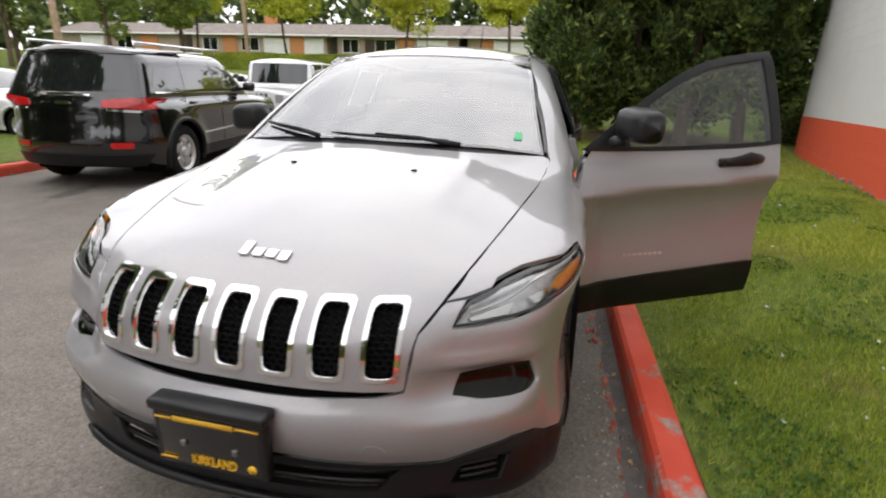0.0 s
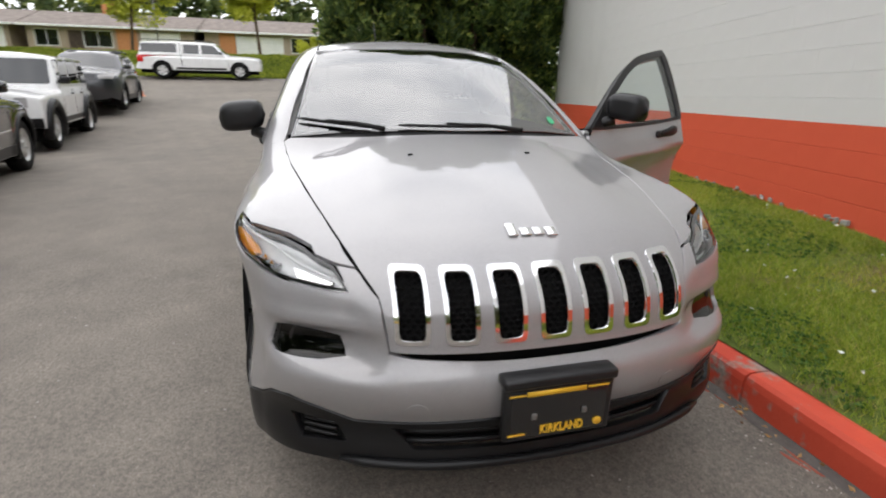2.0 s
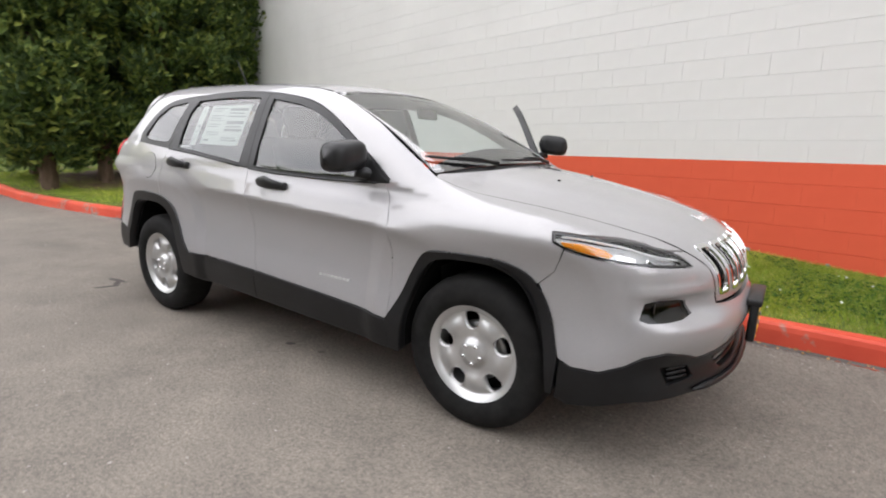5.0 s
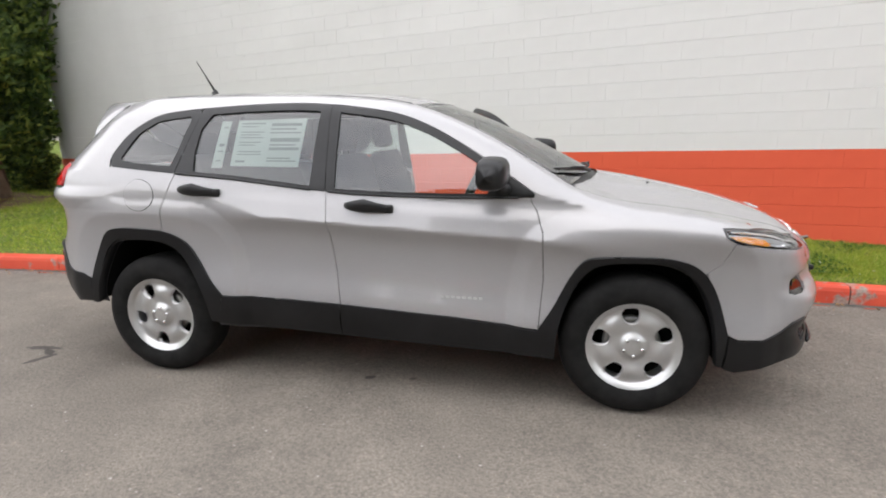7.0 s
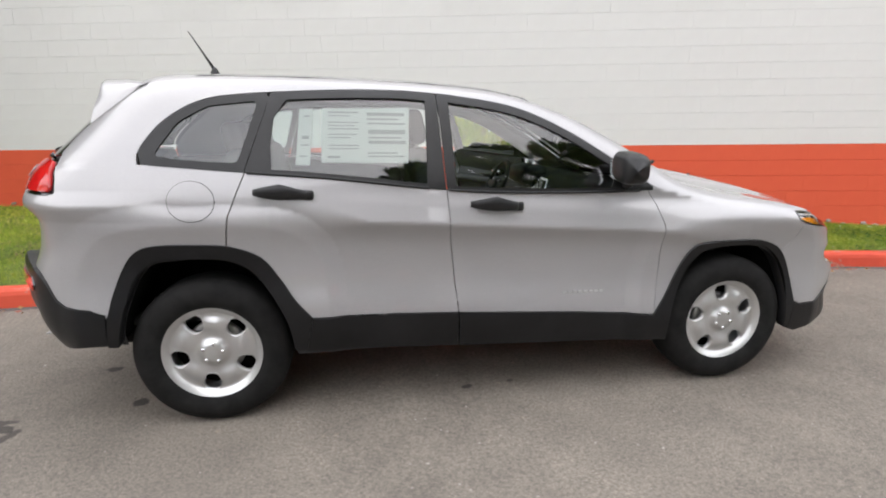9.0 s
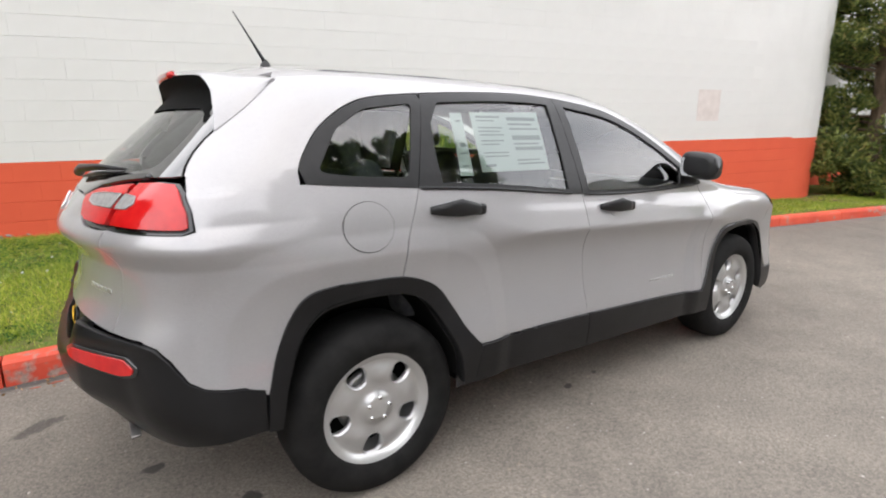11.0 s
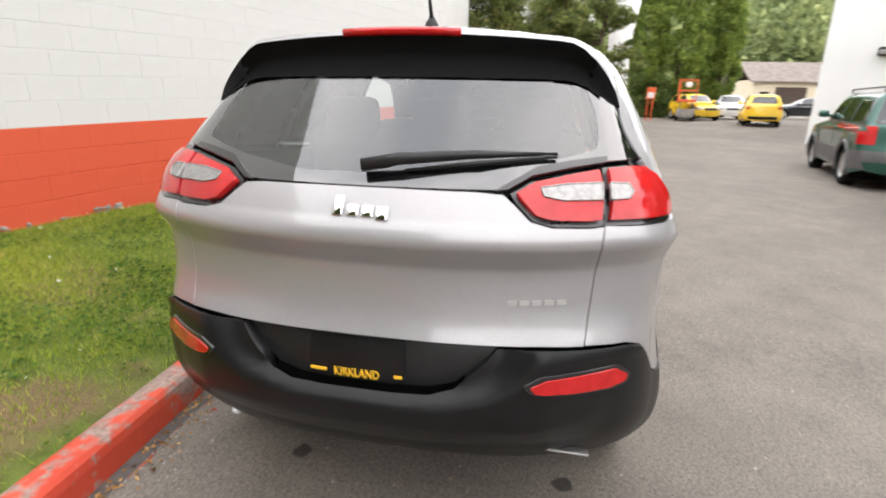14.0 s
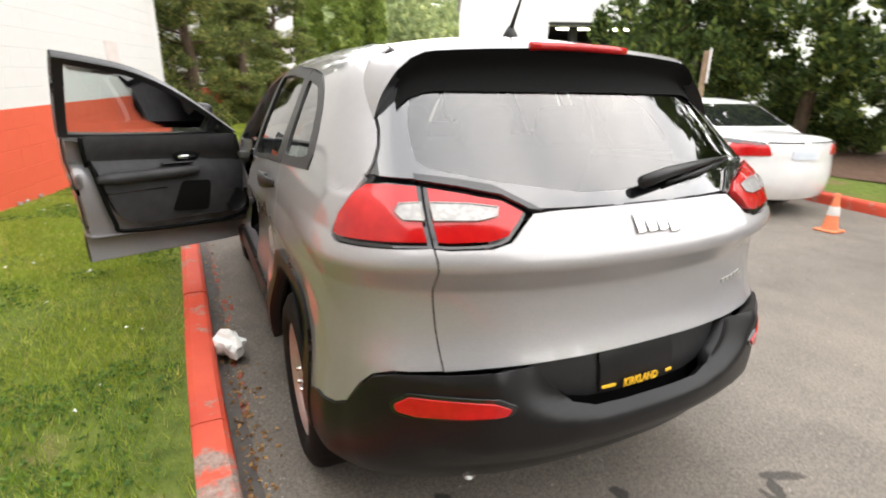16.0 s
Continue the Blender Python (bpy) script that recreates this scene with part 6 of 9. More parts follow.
part("handle_bowl", ld(moved(lathe([(0.0, 0.012), (0.05, 0.008), (0.064, -0.006), (0.07, 0.0)], 24, "y"), Matrix.Translation(yi(0.44, 0.985, 0.118)) @ Matrix.Diagonal((1.3, 1, 0.75, 1)))), M_SHELL, left_door)
part("inner_handle", ld(tube([yi(0.375, 0.985, 0.14), yi(0.43, 0.992, 0.145), yi(0.49, 0.985, 0.13)], [0.014, 0.015, 0.008], 8)), M_CHROME, left_door, "chrome inner handle")
part("door_pocket", ld(HS.panel(rounded([(0.30, 0.60), (0.55, 0.58), (0.58, 0.76), (0.38, 0.77)], 0.03), "side", off=-0.112, depth=-0.008, res=0.05)), M_SHELL, left_door)
part("trim_line", ld(tube([yi(x, 0.745, 0.11) for x in np.linspace(-0.08, 0.28, 6)], 0.004, 6)), M_GLOSSBLACK, left_door)
part("speaker_grille", ld(moved(lathe([(0.0, 0.0), (0.08, -0.004), (0.085, 0.004)], 24, "y"), Matrix.Translation(yi(0.73, 0.62, 0.112)))), M_TRIM, left_door)
part("door_latch", ld(bevel_box(0.02, 0.03, 0.08, 0.005, yi(-0.19, 0.82, 0.07))), M_STEEL, left_door)
for z in (0.95, 0.58):
    part("hinge", ld(bevel_box(0.09, 0.05, 0.05, 0.01, yi(0.885, z, 0.07))), M_PAINT, left_door)
part("door_handle", ld(handle_geo(0.105, 1.017)), M_TRIM, left_door, "black pull handle")
lm = part("door_mirror", ld(g_house), M_TRIM, hero, "black door mirror")
part("mirror_arm", ld(g_arm), M_TRIM, lm)
part("mirror_glass", ld(g_mglass), M_MIRROR, lm, smooth=False)
part("mirror_base", ld(HS.panel(rounded(sail, 0.01), "side", off=0.008, depth=0.06, res=0.03)), M_TRIM, left_door)
x = 0.365
for w in [0.02, 0.022, 0.021, 0.022, 0.024, 0.022, 0.021, 0.02]:
    part("badge_plate", ld(HS.panel([(x, 0.556), (x + w, 0.556), (x + w, 0.568), (x, 0.568)], "side", off=0.003, depth=0.004, res=0.02)), M_RIM, left_door)
    x += w + 0.007
# frame of the open doorway
part("door_opening", flipped(HS.panel([(-0.255, 1.1), (-0.20, 0.44), (0.87, 0.42), (0.885, 0.7), (0.875, 0.92), (0.81, 1.09), (0.86, 1.10), (0.93, 0.92), (0.93, 0.38), (-0.27, 0.40), (-0.31, 1.12)], "side", off=-0.02, depth=0.06, res=0.05)), M_PAINT, hero)

# ---- parked vehicles ----
def car_value(d):
    """The body function of a parked car from a few lengths: a lower body with a top line and a cabin on it."""
    top = spline(d["top"][0], d["top"][1])
    nose, tail = spline(d["nose"][0], d["nose"][1]), spline(d["tail"][0], d["tail"][1])
    W, zb, zr, lean = d["half"], d["belt"], d["roof"], d.get("lean", 0.38)
    (w0, w1), (b0, b1) = d["screen"], d["back"]
    sq, kc, ke = d.get("square", 0.12), d.get("corner", 0.14), d.get("edge", 0.08)

    def value(p):
        x, y, z = p[:, 0], np.abs(p[:, 1]), p[:, 2]
        prof = 0.05 * np.clip((0.62 - z) / 0.4, 0, 1) ** 2
        up = np.clip(z - zb + 0.16, 0, 0.16)
        wide = W - prof - 0.28 * up - lean * np.clip(z - zb, 0, 9) - 0.02 * (x / 2.2) ** 4
        for wx in d["wheels"]:
            wide = wide + d.get("flare", 0.02) * np.exp(-(((np.hypot(x - wx, z - d["wr"]) - d["wr"] * 1.25) / 0.12) ** 2))
        side = y - wide
        front = x - (nose(z) - sq * (y / 0.6) ** 2.6)
        rear = -x - (tail(z) - sq * (y / 0.65) ** 2.6)
        cap = z - (top(x) - 0.05 * (y / 0.6) ** 2)
        ws = (x - (w0 + (w1 - w0) * (z - zb) / (zr - zb) - 0.12 * (y / 0.7) ** 2)) / math.hypot(1, (w1 - w0) / (zr - zb))
        bk = (-x + (b0 + (b1 - b0) * (z - zb) / (zr - zb)) + 0.08 * (y / 0.7) ** 2) / math.hypot(1, (b1 - b0) / (zr - zb))
        rf = z - (zr - 0.035 * (y / 0.5) ** 2 - 0.012 * (x - (w1 + b1) / 2) ** 2)
        low = smax(smax(front, rear, 0.05), cap, ke)
        high = np.maximum(smax(smax(ws, bk, 0.05), rf, 0.09), zb - 0.08 - z)
        return smax(side, smin(low, high, 0.02), kc)

    return value


def shell_geo(skin, d, res=0.06):
    """A closed skin drawn from inside outwards on a box round the car, open at the wheel arches."""
    x0, x1, w, h0, h1 = d["box"]
    cx = 0.5 * (x1 - x0) - 0.95
    mid = 0.5 * (x0 + x1)
    vs, fs, ns = [], [], []

    def patch(us, vs_, place):
        n, m = len(us), len(vs_)
        q = np.array([place(u, v) for u in us for v in vs_])
        o = np.stack([mid + np.clip(q[:, 0] - mid, -cx, cx) * 0.9, 0 * q[:, 1], np.full(len(q), d["core"])], 1)
        lo, hi = np.zeros(len(q)), np.full(len(q), 1.6)
        for _ in range(22):
            t = (lo + hi) / 2
            inn = skin.value(o + (q - o) * t[:, None]) < 0
            lo, hi = np.where(inn, t, lo), np.where(inn, hi, t)
        pos = o + (q - o) * lo[:, None]
        pos[:, 2] = np.maximum(pos[:, 2], h0)
        nor = skin.normal(pos)
        k = sum(len(a) for a in vs)
        vs.append(pos)
        ns.append(nor)
        for i in range(n - 1):
            for j in range(m - 1):
                f = (i * m + j, (i + 1) * m + j, (i + 1) * m + j + 1, i * m + j + 1)
                c = pos[list(f)].mean(0)
                if abs(c[1]) > 0.5 and any(math.hypot(c[0] - wx, c[2] - d["wr"]) < d["wr"] * 1.17 for wx in d["wheels"]):
                    continue
                a, b, e = pos[f[0]], pos[f[1]], pos[f[2]]
                if np.cross(b - a, e - a) @ nor[f[0]] < 0:
                    f = f[::-1]
                fs.append(tuple(k + t for t in f))

    xs = np.linspace(x0, x1, int((x1 - x0) / res))
    zs = np.linspace(h0, h1, int((h1 - h0) / res))
    yy = np.linspace(-w, w, int(2 * w / res))
    patch(xs, zs, lambda u, v: (u, -w, v))
    patch(xs, zs, lambda u, v: (u, w, v))
    patch(xs, yy, lambda u, v: (u, v, h1))
    patch(yy, zs, lambda u, v: (x1, u, v))
    patch(yy, zs, lambda u, v: (x0, u, v))
    return np.concatenate(vs).tolist(), fs, np.concatenate(ns).tolist()


def parked_car(name, m, d, paint, label, trim=None, glass=None, rim=None, group=""):
    car = thing(name, m, label, d.get("category", "car"), group)
    sk = Skin(car_value(d), fx=d["wheels"][0] - 0.2, rx=d["wheels"][1] + 0.2, tz=0.7)
    trim, glass = trim or M_PLASTIC, glass or M_DARKGLASS
    part("body", shell_geo(sk, d), paint, car)
    both = lambda n, g, mt, lab="": (part(n, g, mt, car, lab), part(n, flipped(g), mt, car, lab))
    for poly in d.get("windows", ()):
        both("window", sk.panel(rounded(poly, 0.04), "side", off=0.004, depth=0.012, res=0.08), glass)
    for poly in d.get("screens", ()):
        part("windscreen", sk.panel(rounded(poly, 0.05), "front", off=0.004, depth=0.012, res=0.08), glass, car)
    for poly in d.get("rear_glass", ()):
        part("rear_window", sk.panel(rounded(poly, 0.05), "rear", off=0.004, depth=0.012, res=0.08), glass, car)
    for poly, mt, nm in d.get("front_bits", ()):
        g = sk.panel(rounded(poly, 0.02), "front", off=0.012, depth=0.02, res=0.06)
        part(nm, g, mt, car)
        if min(abs(p[0]) for p in poly) > 0.05 and all(p[0] < 0 for p in poly):
            part(nm, flipped(g), mt, car)
    for poly, mt, nm in d.get("rear_bits", ()):
        g = sk.panel(rounded(poly, 0.02), "rear", off=0.014, depth=0.02, res=0.06)
        part(nm, g, mt, car)
        if all(p[0] < -0.05 for p in poly):
            part(nm, flipped(g), mt, car)
    for poly, mt, nm in d.get("side_bits", ()):
        both(nm, sk.panel(rounded(poly, 0.015), "side", off=0.008, depth=0.015, res=0.08), mt)
    for line in d.get("seams", ()):
        pts = [Vector(p) for p in sk.cast(along(line, 0.12, False), "side")[0]]
        both("door_seam", tube(pts, 0.0045, 4) + (None,), M_SHELL)
    wr = d["wr"]
    for wx in d["wheels"]:
        ang = np.linspace(-0.35, math.pi + 0.35, 26)
        pts = sk.cast([(wx + wr * 1.19 * math.cos(a), max(0.24, wr + wr * 1.19 * math.sin(a))) for a in ang], "side")
        both("arch_trim", tube([Vector(p) for p in pts[0]], d.get("arch", 0.032), 8) + (None,), trim)
        well = [(wx + wr * 1.16 * math.cos(a), wr + wr * 1.16 * math.sin(a)) for a in np.linspace(-0.5, math.pi + 0.5, 20)]
        n = len(well)
        g = joined(ribbon(well, -d["half"] + 0.06, -0.4), ([(x, -0.4, z) for x, z in well], [tuple(range(n))])) + (None,)
        both("wheel_well", g, M_SHELL)
        add_wheel(car, WHEEL, wx, -d["half"] + 0.125, wr, 10, True, wr / 0.362, rim)
        add_wheel(car, WHEEL, wx, d["half"] - 0.125, wr, 30, False, wr / 0.362, rim)
    x0, x1 = d["box"][:2]
    part("underbody", bevel_box(x1 - x0 - 0.5, 2 * d["half"] - 0.6, 0.2, 0.05, ((x0 + x1) / 2, 0, 0.36)), M_SHELL, car)
    mx, mz = d.get("mirror", (0.55, d["belt"] + 0.09))
    mg = joined(moved(bevel_box(0.12, 0.2, 0.15, 0.05, segs=3), pose(mx, -d["half"] - 0.06, mz))[:2], tube([(mx + 0.03, -d["half"] + 0.08, mz - 0.04), (mx, -d["half"] - 0.03, mz - 0.03)], 0.03, 8)) + (None,)
    both("door_mirror", mg, d.get("mirror_paint", trim))
    for hx, hz in d.get("handles", ()):
        p = sk.cast([(hx, hz)], "side")[0][0]
        both("door_handle", bevel_box(0.18, 0.04, 0.03, 0.012, (hx, p[1] - 0.015, hz)) + (None,), d.get("handle_paint", paint))
    for dz in d.get("rails", ()):
        r = [Vector((x, -d["half"] + dz, d["roof"] - 0.02)) for x in np.linspace(d["back"][1] + 0.1, d["screen"][1] - 0.1, 6)]
        both("roof_rail", tube([r[0] + Vector((0, 0, -0.03))] + [q + Vector((0, 0, 0.045)) for q in r] + [r[-1] + Vector((0, 0, -0.03))], 0.016, 8) + (None,), d.get("rail_paint", trim))
    return car


P_BLACK = car_paint("black_car_paint", (0.004, 0.004, 0.0045), rough=0.12)
P_WHITE = car_paint("white_car_paint", (0.72, 0.72, 0.71))
P_GREEN = car_paint("dark_green_car_paint", (0.008, 0.085, 0.062), metal=0.3)
P_GREY = car_paint("dark_grey_car_paint", (0.03, 0.032, 0.036), metal=0.4)
P_SILVER = car_paint("pale_silver_car_paint", (0.5, 0.51, 0.52), metal=0.6)
P_YELLOW = car_paint("yellow_car_paint", (0.85, 0.55, 0.03))
M_GREYCLAD = plain_var("grey_cladding", (0.09, 0.09, 0.09), (0.13, 0.13, 0.13), rough=0.5)
M_BLUEPLATE = plain_var("pale_number_plate", (0.55, 0.6, 0.66), (0.66, 0.7, 0.74), rough=0.4)

SUV = dict(
    half=0.965, belt=1.15, roof=1.76, wr=0.385, wheels=(1.46, -1.455), core=0.75, lean=0.3, flare=0.03,
    box=(-2.42, 2.42, 0.97, 0.27, 1.76),
    top=([-2.6, 0.8, 1.3, 1.9, 2.3, 2.5], [1.2, 1.2, 1.17, 1.11, 1.04, 0.95]),
    nose=([0.2, 0.4, 0.6, 0.9, 1.05, 1.2], [2.3, 2.38, 2.42, 2.38, 2.3, 2.1]),
    tail=([0.2, 0.4, 0.6, 0.8, 1.0, 1.15, 1.4], [2.28, 2.38, 2.42, 2.38, 2.36, 2.32, 2.2]),
    screen=(1.0, 0.25), back=(-2.3, -1.98),
    windows=[[(0.62, 1.19), (0.2, 1.56), (-0.28, 1.62), (-0.28, 1.18)], [(-0.36, 1.18), (-0.36, 1.62), (-1.12, 1.6), (-1.2, 1.18)], [(-1.3, 1.2), (-1.24, 1.58), (-1.72, 1.52), (-1.92, 1.26)]],
    screens=[[(-0.72, 1.2), (0.72, 1.2), (0.6, 1.66), (-0.6, 1.66)]],
    rear_glass=[[(-0.74, 1.22), (0.74, 1.22), (0.62, 1.6), (-0.62, 1.6)]],
    rear_bits=[([(-0.9, 1.14), (-0.46, 1.1), (-0.44, 1.02), (-0.9, 0.99)], M_REDLENS, "tail_lamp"), ([(-0.85, 0.98), (-0.5, 1.0), (-0.5, 0.975), (-0.85, 0.955)], M_CHROME, "lamp_strip"), ([(-0.75, 0.6), (-0.52, 0.6), (-0.52, 0.53), (-0.74, 0.53)], M_REDLENS, "reflector"), ([(-0.75, 1.72), (0.75, 1.72), (0.7, 1.64), (-0.7, 1.64)], M_GLOSSBLACK, "spoiler"), ([(-0.09, 1.08), (0.09, 1.08), (0.09, 1.045), (-0.09, 1.045)], M_CHROME, "badge"), ([(-0.32, 1.16), (0.32, 1.16), (0.32, 1.145), (-0.32, 1.145)], M_CHROME, "gate_strip"), ([(-0.9, 0.45), (0.9, 0.45), (0.8, 0.3), (-0.8, 0.3)], M_PLASTIC, "rear_valance")],
    front_bits=[([(-0.86, 1.0), (-0.5, 0.98), (-0.5, 0.88), (-0.82, 0.88)], M_CLEARLAMP, "headlamp"), ([(-0.44, 1.0), (0.44, 1.0), (0.42, 0.84), (-0.42, 0.84)], M_GLOSSBLACK, "grille")],
    side_bits=[([(-2.0, 1.14), (-1.95, 1.0), (-2.2, 1.0), (-2.2, 1.12)], M_REDLENS, "side_lamp"), ([(0.9, 0.66), (-0.9, 0.62), (-0.9, 0.6), (0.9, 0.64)], M_CHROME, "door_strip"), ([(0.72, 1.17), (-1.9, 1.2), (-1.9, 1.185), (0.72, 1.155)], M_CHROME, "window_strip"), ([(1.02, 0.44), (-1.0, 0.44), (-1.0, 0.3), (1.02, 0.3)], M_PLASTIC, "sill_trim")],
    seams=[[(0.92, 1.12), (0.98, 0.8), (0.9, 0.45)], [(-0.32, 1.16), (-0.3, 0.45)], [(-1.24, 1.15), (-1.3, 0.9), (-1.0, 0.55)]],
    handles=[(-0.12, 1.02), (-1.08, 1.05)], rails=(0.28,), mirror=(0.62, 1.24), mirror_paint=P_BLACK)

place = lambda x, y, a: pose(x, y, float(rise(x)), 0, 0, a)
parked_car("suv", place(-4.17, -5.52, 189.7), dict(SUV, rail_paint=M_CHROME), P_BLACK, "glossy black SUV with red tail lamps and chrome strips", group="cars parked along the road")

OFFROAD = dict(
    half=0.94, belt=1.12, roof=1.82, wr=0.40, wheels=(1.5, -1.45), core=0.75, lean=0.07, flare=0.0, square=0.02, corner=0.05, edge=0.04, arch=0.09,
    box=(-2.2, 2.25, 0.95, 0.42, 1.82),
    top=([-2.6, 0.7, 1.3, 2.1, 2.4], [1.12, 1.15, 1.13, 1.1, 1.06]),
    nose=([0.3, 0.6, 0.9, 1.2], [2.2, 2.22, 2.2, 2.18]), tail=([0.3, 0.6, 1.0, 1.4], [2.15, 2.18, 2.18, 2.16]),
    screen=(0.72, 0.46), back=(-2.16, -2.1),
    windows=[[(0.5, 1.2), (0.36, 1.68), (-0.28, 1.7), (-0.28, 1.2)], [(-0.4, 1.2), (-0.4, 1.7), (-1.12, 1.7), (-1.12, 1.2)], [(-1.25, 1.2), (-1.25, 1.7), (-2.0, 1.7), (-2.0, 1.2)]],
    screens=[[(-0.74, 1.2), (0.74, 1.2), (0.72, 1.68), (-0.72, 1.68)]],
    rear_glass=[[(-0.6, 1.22), (0.6, 1.22), (0.58, 1.66), (-0.58, 1.66)]],
    front_bits=[([(-0.72, 0.98), (-0.54, 0.98), (-0.54, 0.80), (-0.72, 0.80)], M_CLEARLAMP, "headlamp")] + [([(-0.36 + 0.11 * i, 1.0), (-0.31 + 0.11 * i, 1.0), (-0.31 + 0.11 * i, 0.72), (-0.36 + 0.11 * i, 0.72)], M_SHELL, "grille_slot") for i in range(7)] + [([(-0.9, 0.62), (0.9, 0.62), (0.9, 0.45), (-0.9, 0.45)], M_PLASTIC, "bumper")],
    rear_bits=[([(-0.88, 1.0), (-0.72, 1.0), (-0.72, 0.78), (-0.88, 0.78)], M_REDLENS, "tail_lamp")],
    side_bits=[([(0.95, 0.56), (-0.9, 0.56), (-0.9, 0.46), (0.95, 0.46)], M_PLASTIC, "step")],
    seams=[[(0.62, 1.1), (0.66, 0.6)], [(-0.34, 1.1), (-0.34, 0.6)], [(-1.18, 1.1), (-1.15, 0.85), (-0.95, 0.6)]],
    handles=[(-0.18, 1.0), (-1.02, 1.0)], mirror=(0.55, 1.28), handle_paint=M_PLASTIC)
parked_car("offroader", place(-9.6, -6.5, 8.5), OFFROAD, P_WHITE, "white boxy four-door off-roader with black arches", group="cars parked along the road")
parked_car("crossover", place(-15.4, -6.95, 8), dict(SUV, roof=1.68), P_GREY, "dark grey crossover beside a traffic cone", group="cars parked along the road")
PICKUP = dict(
    half=0.99, belt=1.2, roof=1.92, wr=0.4, wheels=(1.98, -1.9), core=0.75, lean=0.2, flare=0.0, square=0.03, corner=0.08, edge=0.06, category="pickup truck",
    box=(-3.25, 3.2, 0.99, 0.42, 1.92),
    top=([-3.4, 1.2, 1.6, 2.6, 3.3], [1.24, 1.24, 1.24, 1.2, 1.1]),
    nose=([0.3, 0.6, 0.9, 1.2], [3.1, 3.17, 3.17, 3.08]), tail=([0.3, 0.6, 0.7, 1.0, 1.4], [3.16, 3.22, 3.15, 3.14, 3.1]),
    screen=(1.5, 0.75), back=(-3.1, -2.9),
    windows=[[(1.16, 1.26), (0.72, 1.7), (0.1, 1.72), (0.1, 1.26)], [(-0.02, 1.26), (-0.02, 1.72), (-0.8, 1.72), (-0.8, 1.26)], [(-1.12, 1.3), (-1.12, 1.76), (-2.85, 1.74), (-2.95, 1.3)]],
    screens=[[(-0.76, 1.28), (0.76, 1.28), (0.66, 1.78), (-0.66, 1.78)]],
    rear_glass=[[(-0.72, 1.32), (0.72, 1.32), (0.66, 1.72), (-0.66, 1.72)]],
    front_bits=[([(-0.88, 1.05), (-0.58, 1.05), (-0.58, 0.88), (-0.88, 0.88)], M_CLEARLAMP, "headlamp"), ([(-0.52, 1.06), (0.52, 1.06), (0.5, 0.82), (-0.5, 0.82)], M_PLASTIC, "grille")],
    rear_bits=[([(-0.94, 1.15), (-0.78, 1.15), (-0.78, 0.8), (-0.94, 0.8)], M_REDLENS, "tail_lamp")],
    side_bits=[([(1.3, 0.56), (-1.2, 0.56), (-1.2, 0.46), (1.3, 0.46)], M_PLASTIC, "sill_trim"), ([(-0.94, 1.9), (-0.9, 0.62), (-0.93, 0.62), (-0.97, 1.9)], M_SHELL, "bed_gap")],
    seams=[[(1.4, 1.2), (1.42, 0.6)], [(0.04, 1.22), (0.06, 0.6)], [(-0.86, 1.22), (-0.84, 0.6)]],
    handles=[(0.2, 1.08), (-0.68, 1.08)], rails=(0.3,), mirror=(1.1, 1.34))
parked_car("pickup_truck", place(-25.4, -5.45, 92) @ Matrix.Scale(0.88, 4), PICKUP, P_WHITE, "white crew-cab pickup truck with a canopy beside the bank", group="")
parked_car("suv", place(-13.5, -12.5, 100), dict(SUV, rail_paint=M_CHROME), P_SILVER, "pale silver SUV in the side car park")
parked_car("suv", place(-11.0, -10.4, 172), dict(SUV, roof=1.72), P_WHITE, "white SUV with red tail lamps in the side car park")

